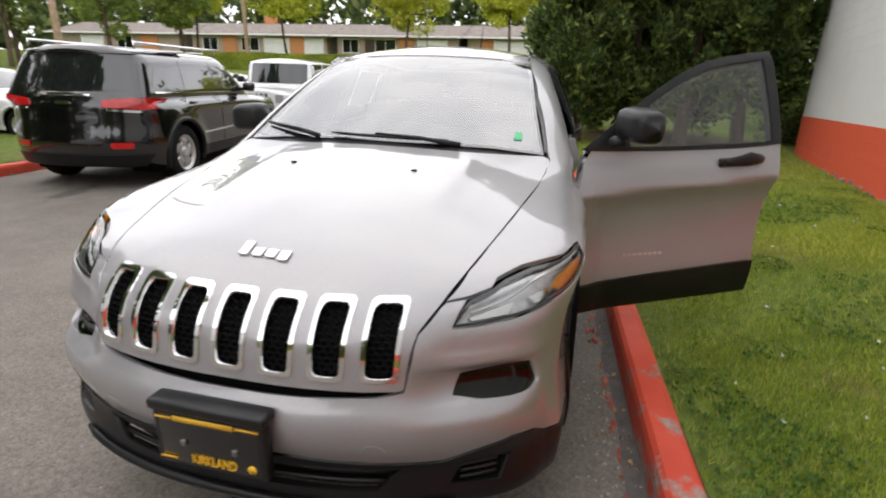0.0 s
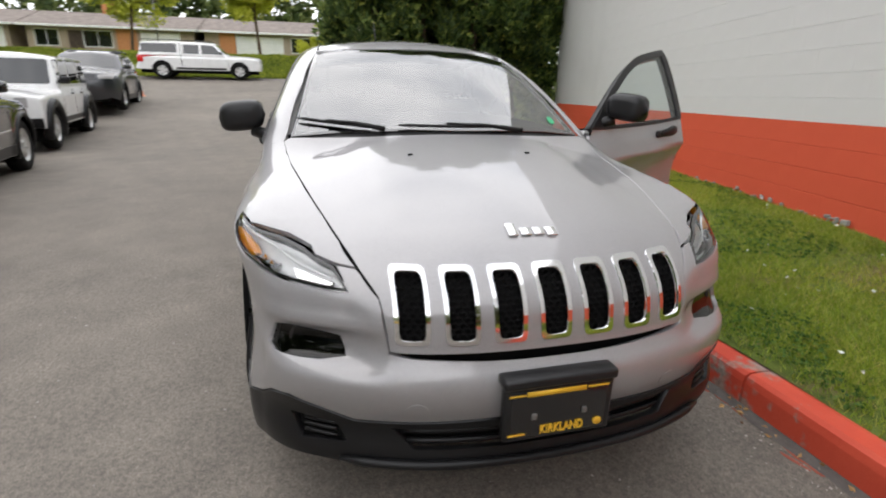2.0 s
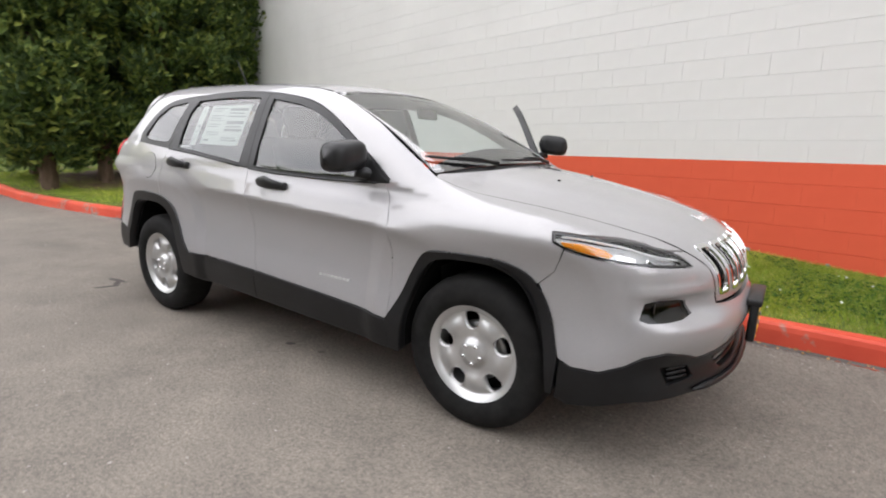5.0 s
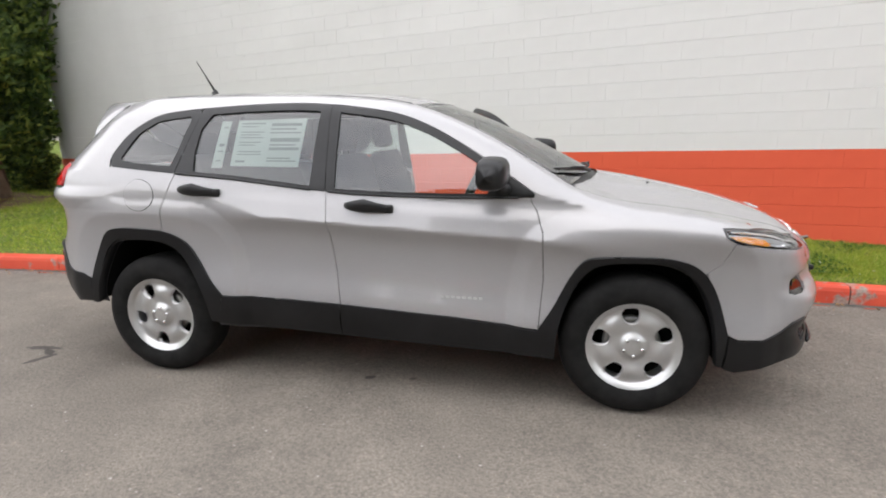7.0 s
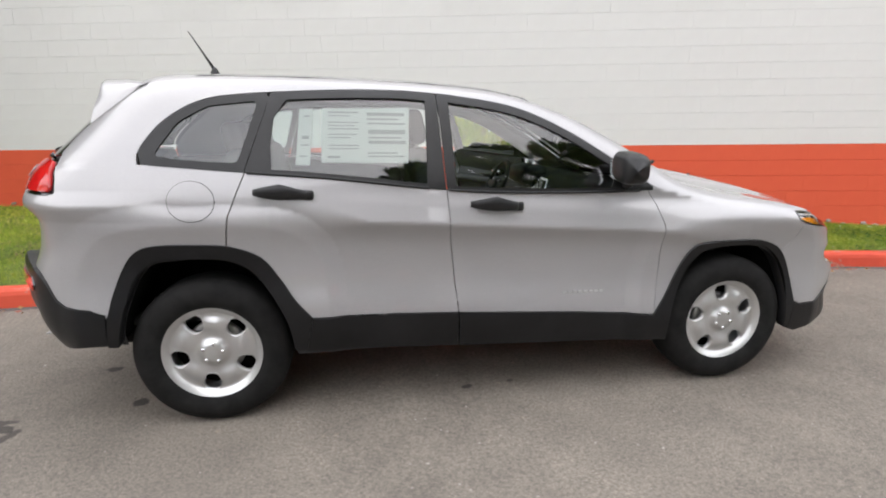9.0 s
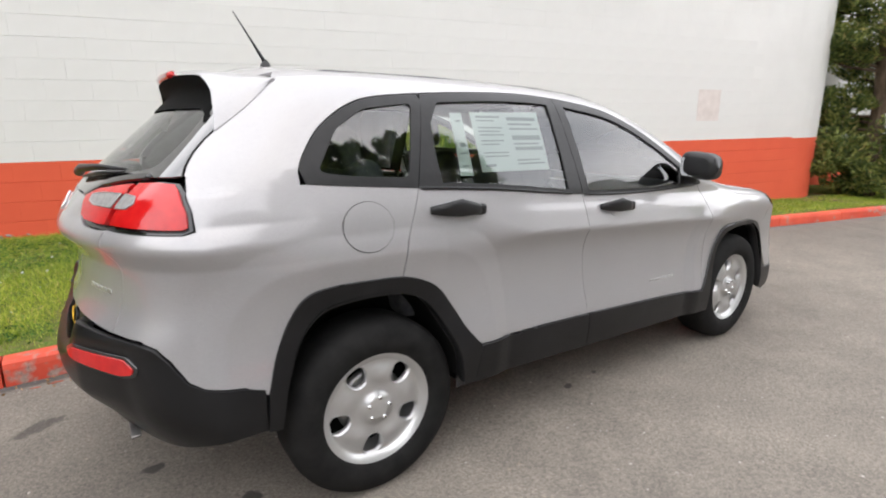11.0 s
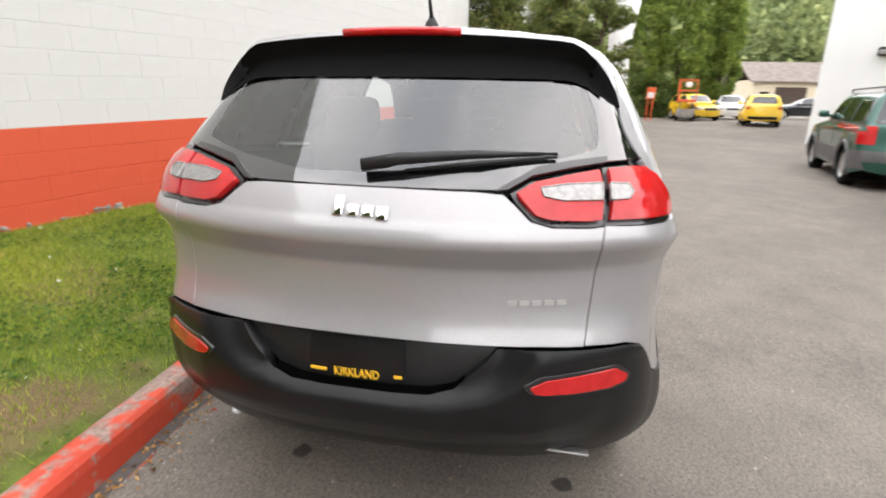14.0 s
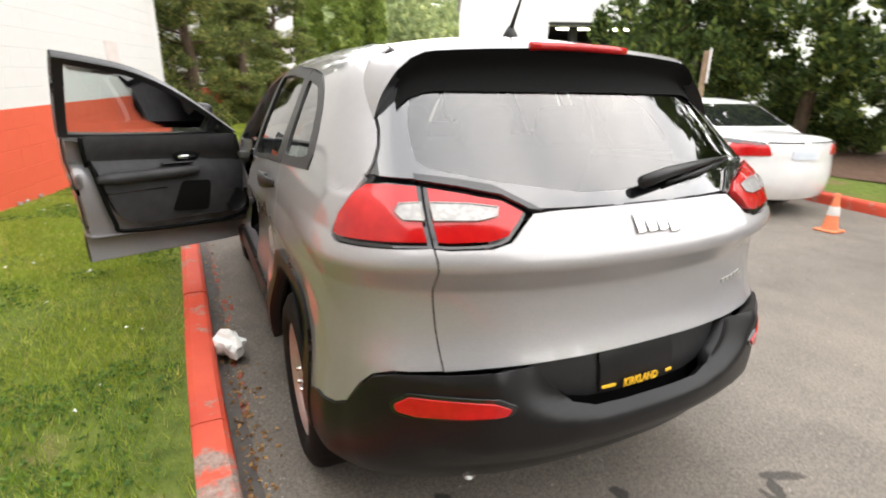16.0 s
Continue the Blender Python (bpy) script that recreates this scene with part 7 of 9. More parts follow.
SEDAN = dict(
    half=0.88, belt=0.95, roof=1.42, wr=0.325, wheels=(1.40, -1.36), core=0.6, lean=0.45, flare=0.02, square=0.16, corner=0.16,
    box=(-2.28, 2.25, 0.9, 0.2, 1.42),
    top=([-2.5, -2.2, -1.6, -0.5, 0.9, 1.4, 2.0, 2.4], [0.96, 1.0, 1.03, 1.0, 0.99, 0.93, 0.8, 0.66]),
    nose=([0.15, 0.3, 0.5, 0.7, 0.9], [2.12, 2.22, 2.25, 2.22, 2.05]), tail=([0.15, 0.3, 0.5, 0.7, 0.9, 1.1], [2.15, 2.24, 2.28, 2.26, 2.24, 2.15]),
    screen=(1.0, 0.12), back=(-1.72, -0.78),
    windows=[[(0.62, 1.02), (0.1, 1.31), (-0.33, 1.34), (-0.38, 1.03)], [(-0.46, 1.03), (-0.41, 1.34), (-0.85, 1.29), (-1.28, 1.1), (-1.2, 1.04)]],
    screens=[[(-0.66, 1.02), (0.66, 1.02), (0.54, 1.35), (-0.54, 1.35)]],
    rear_glass=[[(-0.64, 1.07), (0.64, 1.07), (0.5, 1.34), (-0.5, 1.34)]],
    rear_bits=[([(-0.84, 0.93), (-0.5, 0.90), (-0.46, 0.78), (-0.82, 0.76)], M_REDLENS, "tail_lamp"), ([(-0.84, 0.95), (-0.55, 0.93), (-0.5, 0.895), (-0.84, 0.905)], M_DARKGLASS, "lamp_cover"), ([(-0.2, 0.84), (0.2, 0.84), (0.2, 0.73), (-0.2, 0.73)], M_BLUEPLATE, "plate"), ([(-0.5, 0.93), (0.5, 0.93), (0.5, 0.922), (-0.5, 0.922)], M_SHELL, "boot_seam"), ([(-0.04, 0.95), (0.04, 0.95), (0.04, 0.9), (-0.04, 0.9)], M_CHROME, "badge")],
    front_bits=[([(-0.8, 0.74), (-0.4, 0.7), (-0.42, 0.6), (-0.78, 0.62)], M_CLEARLAMP, "headlamp"), ([(-0.36, 0.7), (0.36, 0.7), (0.33, 0.56), (-0.33, 0.56)], M_GLOSSBLACK, "grille")],
    side_bits=[([(-1.95, 0.94), (-1.85, 0.86), (-2.05, 0.78), (-2.12, 0.92)], M_REDLENS, "side_lamp")],
    seams=[[(0.86, 0.93), (0.92, 0.6), (0.86, 0.3)], [(-0.42, 0.98), (-0.38, 0.3)], [(-1.26, 1.0), (-1.2, 0.75), (-0.95, 0.45)]],
    handles=[(-0.22, 0.88), (-1.14, 0.9)], mirror=(0.52, 1.06), mirror_paint=P_WHITE)
parked_car("sedan", place(2.68, -5.83, -9.0), SEDAN, P_WHITE, "white four-door sedan with dark windows beside a kerb", trim=P_WHITE, group="cars parked along the road")
EXPLORER = dict(SUV, half=0.9, belt=1.1, roof=1.70, wr=0.36, wheels=(1.41, -1.42), box=(-2.36, 2.36, 0.9, 0.27, 1.70),
    back=(-2.22, -1.98), screen=(1.0, 0.35), mirror_paint=P_GREEN,
    windows=[[(0.62, 1.14), (0.28, 1.5), (-0.24, 1.55), (-0.24, 1.13)], [(-0.34, 1.13), (-0.34, 1.55), (-1.05, 1.54), (-1.1, 1.13)], [(-1.22, 1.14), (-1.2, 1.53), (-1.85, 1.5), (-2.0, 1.15)]],
    rear_glass=[[(-0.72, 1.12), (0.72, 1.12), (0.62, 1.56), (-0.62, 1.56)]],
    rear_bits=[([(-0.88, 1.08), (-0.68, 1.08), (-0.68, 0.78), (-0.88, 0.78)], M_REDLENS, "tail_lamp"), ([(-0.9, 0.68), (0.9, 0.68), (0.9, 0.5), (-0.9, 0.5)], M_GREYCLAD, "bumper"), ([(-0.2, 0.98), (0.2, 0.98), (0.2, 0.85), (-0.2, 0.85)], M_BLUEPLATE, "plate"), ([(-0.12, 1.62), (0.12, 1.62), (0.12, 1.6), (-0.12, 1.6)], M_REDLENS, "brake_light")],
    side_bits=[([(0.98, 0.64), (-0.98, 0.64), (-0.98, 0.34), (0.98, 0.34)], M_GREYCLAD, "lower_cladding"), ([(-1.86, 0.66), (-2.2, 0.66), (-2.2, 0.36), (-1.86, 0.36)], M_GREYCLAD, "rear_cladding")])
parked_car("suv", place(8.45, -7.0, -14), EXPLORER, P_GREEN, "dark green older SUV with grey lower cladding", trim=M_GREYCLAD, group="cars parked along the road")
HATCH = dict(SEDAN, half=0.81, belt=0.95, roof=1.48, wr=0.3, wheels=(1.15, -1.15), box=(-1.78, 1.78, 0.82, 0.2, 1.48), lean=0.3,
    top=([-2, -1.5, -0.5, 0.7, 1.3, 1.8], [0.98, 1.0, 1.0, 1.0, 0.92, 0.74]), nose=([0.15, 0.4, 0.7, 0.9], [1.66, 1.76, 1.74, 1.6]), tail=([0.15, 0.4, 0.7, 1.0, 1.2], [1.66, 1.76, 1.76, 1.7, 1.6]),
    screen=(0.85, 0.2), back=(-1.66, -1.25), mirror_paint=P_YELLOW,
    windows=[[(0.5, 1.02), (0.15, 1.36), (-0.4, 1.4), (-0.4, 1.02)], [(-0.5, 1.02), (-0.5, 1.4), (-1.1, 1.36), (-1.25, 1.05)]],
    screens=[[(-0.6, 1.03), (0.6, 1.03), (0.5, 1.38), (-0.5, 1.38)]], rear_glass=[[(-0.55, 1.05), (0.55, 1.05), (0.46, 1.36), (-0.46, 1.36)]],
    rear_bits=[([(-0.72, 0.95), (-0.58, 0.95), (-0.58, 0.78), (-0.72, 0.78)], M_REDLENS, "tail_lamp"), ([(-0.6, 0.45), (0.6, 0.45), (0.6, 0.32), (-0.6, 0.32)], M_PLASTIC, "bumper_insert")],
    side_bits=[], seams=[[(0.7, 0.95), (0.72, 0.4)], [(-0.45, 1.0), (-0.45, 0.4)]], handles=[(-0.3, 0.9)])
parked_car("hatchback", place(25.5, -10.6, -14), HATCH, P_YELLOW, "small yellow hatchback parked far along the drive", trim=P_YELLOW, group="yellow hatchbacks")
parked_car("hatchback", place(30.0, -8.6, 196), HATCH, P_YELLOW, "small yellow hatchback parked facing the road", trim=P_YELLOW, group="yellow hatchbacks")
parked_car("hatchback", place(33.0, -11.4, 170), dict(HATCH, mirror_paint=P_WHITE), P_WHITE, "small white hatchback parked between yellow ones", trim=P_WHITE)
parked_car("sedan", place(36.0, -17.0, 80), SEDAN, P_GREY, "dark grey sedan parked at the far end", trim=P_GREY)
parked_car("sedan", place(-5.6, -11.2, 95), SEDAN, P_WHITE, "white sedan parked on the far side of the lawn", trim=P_WHITE)

# ---- trees, hedges and woods ----
def leaf_mix(name, stops, scale=0.5, rough=0.6):
    m = leaf_material(name, stops, rough)
    old = bsdf(m).inputs["Base Color"].links[0].from_socket
    big = ramp(m, grain(m, coords(m), scale, 3), [(0.35, (0.72, 0.76, 0.7)), (0.65, (1.25, 1.22, 1.15))])
    c = blend(m, 1.0, old, big, "MULTIPLY")
    link(m, c, bsdf(m).inputs["Base Color"])
    let_through(m, c)
    return m


L_DARK = leaf_mix("dark_evergreen_leaves", [(0.0, (0.034, 0.06, 0.02)), (0.55, (0.09, 0.14, 0.04)), (0.85, (0.19, 0.25, 0.062)), (1.0, (0.32, 0.36, 0.09))], 0.9)
L_PINE = leaf_mix("pine_needles", [(0.0, (0.055, 0.085, 0.028)), (0.5, (0.15, 0.19, 0.055)), (0.9, (0.32, 0.34, 0.095)), (1.0, (0.4, 0.32, 0.13))], 1.4)
L_CYPRESS = leaf_mix("cypress_sprays", [(0.0, (0.1, 0.16, 0.035)), (0.6, (0.21, 0.29, 0.06)), (1.0, (0.36, 0.42, 0.1))], 0.5)
L_YOUNG = leaf_mix("yellow_green_leaves", [(0.0, (0.35, 0.39, 0.04)), (0.6, (0.55, 0.58, 0.07)), (1.0, (0.72, 0.7, 0.13))], 0.3)
L_MID = leaf_mix("mid_green_leaves", [(0.0, (0.12, 0.18, 0.035)), (0.6, (0.24, 0.31, 0.07)), (1.0, (0.38, 0.44, 0.11))], 0.3)
L_WOODS = leaf_mix("woodland_leaves", [(0.0, (0.06, 0.095, 0.035)), (0.6, (0.13, 0.175, 0.06)), (1.0, (0.26, 0.3, 0.11))], 0.12)
# far hillside leaves: distance haze is mixed into their colour
L_HILL = leaf_mix("hazed_hillside_leaves", [(0.0, (0.16, 0.21, 0.1)), (0.6, (0.28, 0.33, 0.15)), (1.0, (0.42, 0.46, 0.22))], 0.1)
L_BANK = leaf_mix("ground_cover_leaves", [(0.0, (0.13, 0.18, 0.02)), (0.6, (0.25, 0.3, 0.035)), (1.0, (0.38, 0.4, 0.06))], 0.5)
M_MULCH = plain_var("bark_mulch", (0.05, 0.028, 0.018), (0.16, 0.095, 0.06), rough=0.95, scale=14, fine=90, strength=0.8)


def mesh_of(name, v, f, mat, parent=None, label="", smooth=False):
    """A large mesh straight from arrays of places and four-cornered (or three-cornered) faces."""
    me = bpy.data.meshes.new(name)
    k = f.shape[1]
    me.vertices.add(len(v))
    me.vertices.foreach_set("co", np.ascontiguousarray(v, np.float32).ravel())
    me.loops.add(f.size)
    me.loops.foreach_set("vertex_index", f.astype(np.int32).ravel())
    me.polygons.add(len(f))
    me.polygons.foreach_set("loop_start", np.arange(0, f.size, k, dtype=np.int32))
    me.polygons.foreach_set("use_smooth", np.full(len(f), smooth))
    me.update(calc_edges=True)
    me.materials.append(mat)
    ob = new(name, me)
    if parent is not None:
        ob.parent = parent
    if label:
        ob["label"] = label
    return ob


def unit(a):
    return a / np.maximum(np.linalg.norm(a, axis=1, keepdims=True), 1e-6)


def leaves(rng, c, way, size, slim=0.5, loose=0.6, fold=0.18):
    """Folded pointed leaves at places c, each pointing roughly along its way."""
    n = len(c)
    u = unit(unit(way) + loose * rng.normal(size=(n, 3)))
    w = unit(np.cross(u, rng.normal(size=(n, 3))))
    q = np.cross(u, w)
    s = (size * rng.uniform(0.6, 1.4, n))[:, None]
    v = np.stack([c - u * s * 0.5, c + w * s * slim * 0.5 + q * s * fold, c + u * s * 0.5, c - w * s * slim * 0.5 + q * s * fold], 1).reshape(-1, 3)
    return v, np.arange(4 * n).reshape(n, 4)


def ball(rng, n, low=0.55):
    """Places inside a unit ball, most of them near its skin."""
    d = unit(rng.normal(size=(n, 3)))
    return d * rng.uniform(low, 1.0, n)[:, None]


def clumps(rng, centres, radii, per, size, slim=0.5, lift=0.3, flat=1.0):
    cs, ws = [], []
    for c, r in zip(centres, radii):
        b = ball(rng, per)
        cs.append(np.asarray(c) + b * r * np.array([1, 1, flat]))
        ws.append(b + np.array([0, 0, lift]))
    return leaves(rng, np.concatenate(cs), np.concatenate(ws), size, slim)


def trunk_line(rng, h, lean, bends=6):
    z = np.linspace(0, h, bends)
    off = np.cumsum(rng.normal(0, 0.04 * h / bends, (bends, 2)), 0)
    return [(lean[0] * t / h + o[0], lean[1] * t / h + o[1], t - (0.15 if i == 0 else 0)) for i, (t, o) in enumerate(zip(z, off))]


def taper(path, r0, r1, n=8):
    """A tapering limb along a path."""
    vs, fs = [], []
    p = [Vector(q) for q in path]
    for i, q in enumerate(p):
        d = (p[min(i + 1, len(p) - 1)] - p[max(i - 1, 0)]).normalized()
        a = d.orthogonal().normalized()
        b = d.cross(a)
        r = r0 + (r1 - r0) * i / (len(p) - 1)
        vs += [tuple(q + a * r * math.cos(TAU * k / n) + b * r * math.sin(TAU * k / n)) for k in range(n)]
    fs = [(i * n + k, i * n + (k + 1) % n, (i + 1) * n + (k + 1) % n, (i + 1) * n + k) for i in range(len(p) - 1) for k in range(n)]
    fs.append(tuple(range((len(p) - 1) * n, len(p) * n)))
    return vs, fs


def broad_tree(name, at, h, wide, low, mat, label, seed, count=46, per=170, leaf=0.22, trunk=0.13, group="", forks=9, tall=None):
    """A trunk with limbs and an uneven crown of leaf clumps: h high, wide across the crown's radius, leaves from height low."""
    rng = np.random.default_rng(seed)
    t = thing(name, pose(*at), label, "tree", group)
    line = trunk_line(rng, h * 0.8, rng.normal(0, 0.25, 2))
    part("trunk", taper(line, trunk, trunk * 0.3), M_BARK, t)
    mid, half = (h + low) / 2, (h - low) / 2
    b = ball(rng, count, 0.25)
    cen = b * np.array([wide, wide, half]) * rng.uniform(0.7, 1.0, (count, 1)) + np.array([0, 0, mid])
    for c in cen[rng.permutation(count)[:forks]]:
        z = max(min(c[2] - 0.4, h * 0.75), low * 0.75)
        k = min(int(z / (h * 0.8) * (len(line) - 1)), len(line) - 2)
        s = Vector(line[k]).lerp(Vector(line[k + 1]), 0.5)
        e = Vector(c)
        m = s.lerp(e, 0.5) + Vector((0, 0, -0.1 * wide))
        part("limb", taper([s, m, e], trunk * 0.4, trunk * 0.1, 6), M_BARK, t)
    rad = wide * rng.uniform(0.2, 0.38, count)
    v, f = clumps(rng, cen, rad, per, leaf, 0.6, 0.25, 0.7)
    mesh_of("crown", v, f, mat, t)
    return t


def column_tree(name, at, h, wide, low, mat, label, seed, count=110, per=190, leaf=0.15, top=0.5, group="", trunk=0.16, slim=0.45, lobes=7, ragged=0.16, full=0.6):
    """A dense upright evergreen of lobed, upward-growing sprays over a bare trunk."""
    rng = np.random.default_rng(seed)
    t = thing(name, pose(*at), label, "tree", group)
    part("trunk", taper(trunk_line(rng, h * 0.85, (0, 0)), trunk, trunk * 0.25), M_BARK, t)
    ph = rng.uniform(0, TAU)
    z = rng.uniform(low, h, count)
    a = rng.uniform(0, TAU, count)
    k = (z - low) / (h - low)
    prof = np.minimum(1.0, (full + 1.6 * k)) * np.where(k > top, np.sqrt(np.maximum(0.0, 1 - ((k - top) / (1 - top)) ** 2)), 1.0)
    r = wide * prof * (1 + ragged * np.sin(lobes * a + ph + 1.3 * z) + rng.normal(0, ragged * 0.45, count)) * np.where(rng.random(count) < 0.25, rng.uniform(0.2, 0.7, count), 0.88)
    cen = np.stack([r * np.cos(a), r * np.sin(a), z], 1)
    size = np.minimum(0.34, 0.4 * wide) * rng.uniform(0.6, 1.35, count)
    cs, ws = [], []
    for c, s in zip(cen, size):
        b = ball(rng, per, 0.3)
        cs.append(c + b * s * np.array([1, 1, 1.35]))
        out = np.array([c[0], c[1], 0]) / max(np.hypot(c[0], c[1]), 0.05)
        ws.append(b * 0.8 + 0.5 * out + np.array([0, 0, 0.8]))
    v, f = leaves(rng, np.concatenate(cs), np.concatenate(ws), leaf, slim)
    mesh_of("crown", v, f, mat, t)
    return t


def pine_tree(name, at, h, wide, label, seed, lean=(0, 0), limbs=56, per=150, group="pines along the wall"):
    """An open, wind-shaped pine: separate limbs that carry layered tufts with gaps between them."""
    rng = np.random.default_rng(seed)
    t = thing(name, pose(*at), label, "tree", group)
    line = trunk_line(rng, h, lean, 8)
    part("trunk", taper(line, 0.15, 0.03), M_BARK, t)
    cen, rad = [], []
    for i in range(limbs):
        k = (i + rng.uniform(0, 1)) / limbs
        z = h * (0.05 + 0.91 * k)
        j = min(int(z / h * 7), 6)
        s = Vector(line[j]).lerp(Vector(line[j + 1]), z / h * 7 - j)
        a = rng.uniform(0, TAU)
        n = wide * (0.62 + 0.5 * math.sin(math.pi * min(1, k * 0.85 + 0.22))) * rng.uniform(0.55, 1.1) * (1 - 0.55 * k ** 3)
        e = s + Vector((n * math.cos(a), n * math.sin(a), n * rng.uniform(0.15, 0.55)))
        m = s.lerp(e, 0.5) + Vector((0, 0, -0.08 * n))
        part("limb", taper([s, m, e], 0.035, 0.008, 5), M_BARK, t)
        for q in (0.42, 0.62, 0.8, 0.97, 1.06):
            c = s.lerp(e, q) + Vector(rng.normal(0, 0.10, 3))
            cen.append(tuple(c))
            rad.append(rng.uniform(0.2, 0.38) * (1.15 if q < 1 else 0.75))
    v, f = clumps(rng, cen, rad, per, 0.14, 0.26, 0.7, 0.55)
    mesh_of("crown", v, f, L_PINE, t)
    return t


def shrub(name, at, size, mat, label, seed, count=26, per=170, leaf=0.09, category="shrub"):
    rng = np.random.default_rng(seed)
    t = thing(name, pose(*at), label, category)
    for i in range(5):
        a = TAU * i / 5
        part("stem", taper([(0, 0, -0.05), (0.15 * size[0] * math.cos(a), 0.15 * size[1] * math.sin(a), size[2] * 0.4), (0.5 * size[0] * math.cos(a), 0.5 * size[1] * math.sin(a), size[2] * 0.75)], 0.022, 0.006, 5), M_BARK, t)
    b = ball(rng, count, 0.3)
    b[:, 2] = np.abs(b[:, 2])
    cen = b * np.array(size) * 0.82 + np.array([0, 0, 0.08 * size[2]])
    v, f = clumps(rng, cen, min(size) * rng.uniform(0.22, 0.4, count), per, leaf, 0.55, 0.4)
    mesh_of("foliage", v, f, mat, t)
    return t


# tall dark evergreens past the wall's end, over bare soil
for i, (x, y, w, h, lo) in enumerate([(-9.3, 1.0, 0.95, 7.4, 0.7), (-9.6, 2.1, 1.25, 8.2, 0.75), (-9.5, 3.5, 1.3, 7.8, 0.8), (-9.7, 4.7, 1.15, 7.2, 1.1), (-10.9, 3.2, 1.5, 8.4, 0.5), (-11.4, 1.5, 1.2, 7.6, 0.6)]):
    column_tree("evergreen_tree", (x, y, float(lawn_z(x, y)) - 0.02), h, w, lo, L_DARK, "tall dark evergreen with shaggy upright sprays over bare soil", 11 + i, count=240, per=140, leaf=0.16, top=0.55, group="dark evergreens past the wall")


def bed(name, cx, cy, rx, ry, height, label, seed, lift=0.03):
    """A low uneven mound of mulch or soil with a ragged edge."""
    rng = random.Random(seed)
    n, rings = 40, 6
    vs, fs = [(cx, cy, float(height(cx, cy)) + lift + 0.03)], []
    for j in range(1, rings + 1):
        for i in range(n):
            a = TAU * i / n
            e = 1 + 0.16 * noise.noise((3 * math.cos(a), 3 * math.sin(a), seed))
            x, y = cx + rx * e * j / rings * math.cos(a), cy + ry * e * j / rings * math.sin(a)
            vs.append((x, y, float(height(x, y)) + (lift * (1 - (j / rings) ** 2) + 0.004 + rng.uniform(0, 0.012) if j < rings else -0.01)))
    fs += [(0, 1 + i, 1 + (i + 1) % n) for i in range(n)]
    fs += [(1 + (j - 1) * n + i, 1 + j * n + i, 1 + j * n + (i + 1) % n, 1 + (j - 1) * n + (i + 1) % n) for j in range(1, rings) for i in range(n)]
    ob = part(name, (vs, fs), M_MULCH)
    return tagged(ob, label, "soil", kind="structure")


bed("soil_bed", -10.0, 3.3, 1.9, 2.3, lawn_z, "bare brown soil and needles under evergreens", 3)
shrub("shrub", (-10.6, 6.0, float(lawn_z(-10.6, 6.0))), (0.8, 0.75, 1.35), L_DARK, "dark green shrub at the wall's rounded end", 31)
shrub("shrub", (-11.8, 6.9, float(lawn_z(-11.8, 6.9))), (0.9, 0.9, 1.5), L_DARK, "dark green shrub behind the wall's end", 32)
shrub("shrub", (-13.6, 6.4, float(lawn_z(-13.6, 6.4))), (1.3, 1.4, 2.2), L_MID, "pale yellow-green shrub behind the evergreens", 33)

# pines in front of the stepped wall
pine_tree("pine_tree", (10.6, 1.0, float(lawn_z(10.6, 1.0))), 6.4, 1.2, "open dark green pine in front of a white wall", 51, (0.15, 0.3))
pine_tree("pine_tree", (15.6, -0.35, float(lawn_z(15.6, -0.35))), 6.6, 1.25, "open dark green pine leaning over the lawn", 52, (0.2, -0.5))
pine_tree("pine_tree", (20.6, -1.75, float(lawn_z(20.6, -1.75))), 7.2, 1.55, "wind-shaped pine with a low skirt of needles", 53, (0.6, -1.1), limbs=70)
pine_tree("pine_tree", (19.0, -0.3, float(lawn_z(19.0, -0.3))), 6.8, 1.3, "open dark green pine close to the wall", 54, (0.1, -0.2))
shrub("shrub", (20.8, -1.8, float(lawn_z(20.8, -1.8))), (0.95, 0.95, 1.35), L_PINE, "low dark pine shrub under a tree", 55)
shrub("shrub", (15.4, -0.3, float(lawn_z(15.4, -0.3))), (1.1, 0.9, 1.2), L_PINE, "low dark pine shrub at the lawn's edge", 56)

# clipped hedge and cypresses at the far end of the drive
for i, (x, y, w, h) in enumerate([(34.0, -8.3, 1.65, 10.5), (35.0, -11.0, 1.15, 8.9), (34.0, -5.9, 1.4, 9.5)]):
    column_tree("cypress_tree", (x, y, float(rise(x))), h, w, 0.2, L_CYPRESS, "tall green cypress at the end of the drive", 71 + i, count=260, per=110, leaf=0.2, top=0.35, group="cypresses at the far end", ragged=0.07)
for i, (x, y) in enumerate([(32.0, -5.0), (32.8, -6.8)]):
    shrub("hedge", (x, y, float(rise(x))), (1.3, 1.4, 3.0), L_DARK, "dark clipped hedge under cypresses", 81 + i, count=60, per=110, leaf=0.16, category="hedge")

# trees beyond the parked sedan
bed("soil_bed", 4.4, -11.4, 6.5, 3.4, lambda x, y: rise(x) + 0.16, "brown bark mulch under dark trees", 5)
column_tree("evergreen_tree", (6.3, -9.7, 0.15), 11.5, 1.9, 1.35, L_DARK, "dense dark green evergreen behind a parked sedan", 91, count=330, per=130, leaf=0.17, top=0.6, full=0.9, group="evergreens across the road")
column_tree("evergreen_tree", (4.2, -11.2, 0.15), 12.0, 2.0, 1.3, L_DARK, "dense dark green evergreen beside a small sign", 92, count=330, per=130, leaf=0.17, top=0.6, full=0.9, group="evergreens across the road")
column_tree("evergreen_tree", (2.2, -12.4, 0.15), 11.0, 2.0, 1.0, L_DARK, "dense dark green evergreen over brown mulch", 93, count=300, per=120, leaf=0.18, top=0.6, full=0.9, group="evergreens across the road")
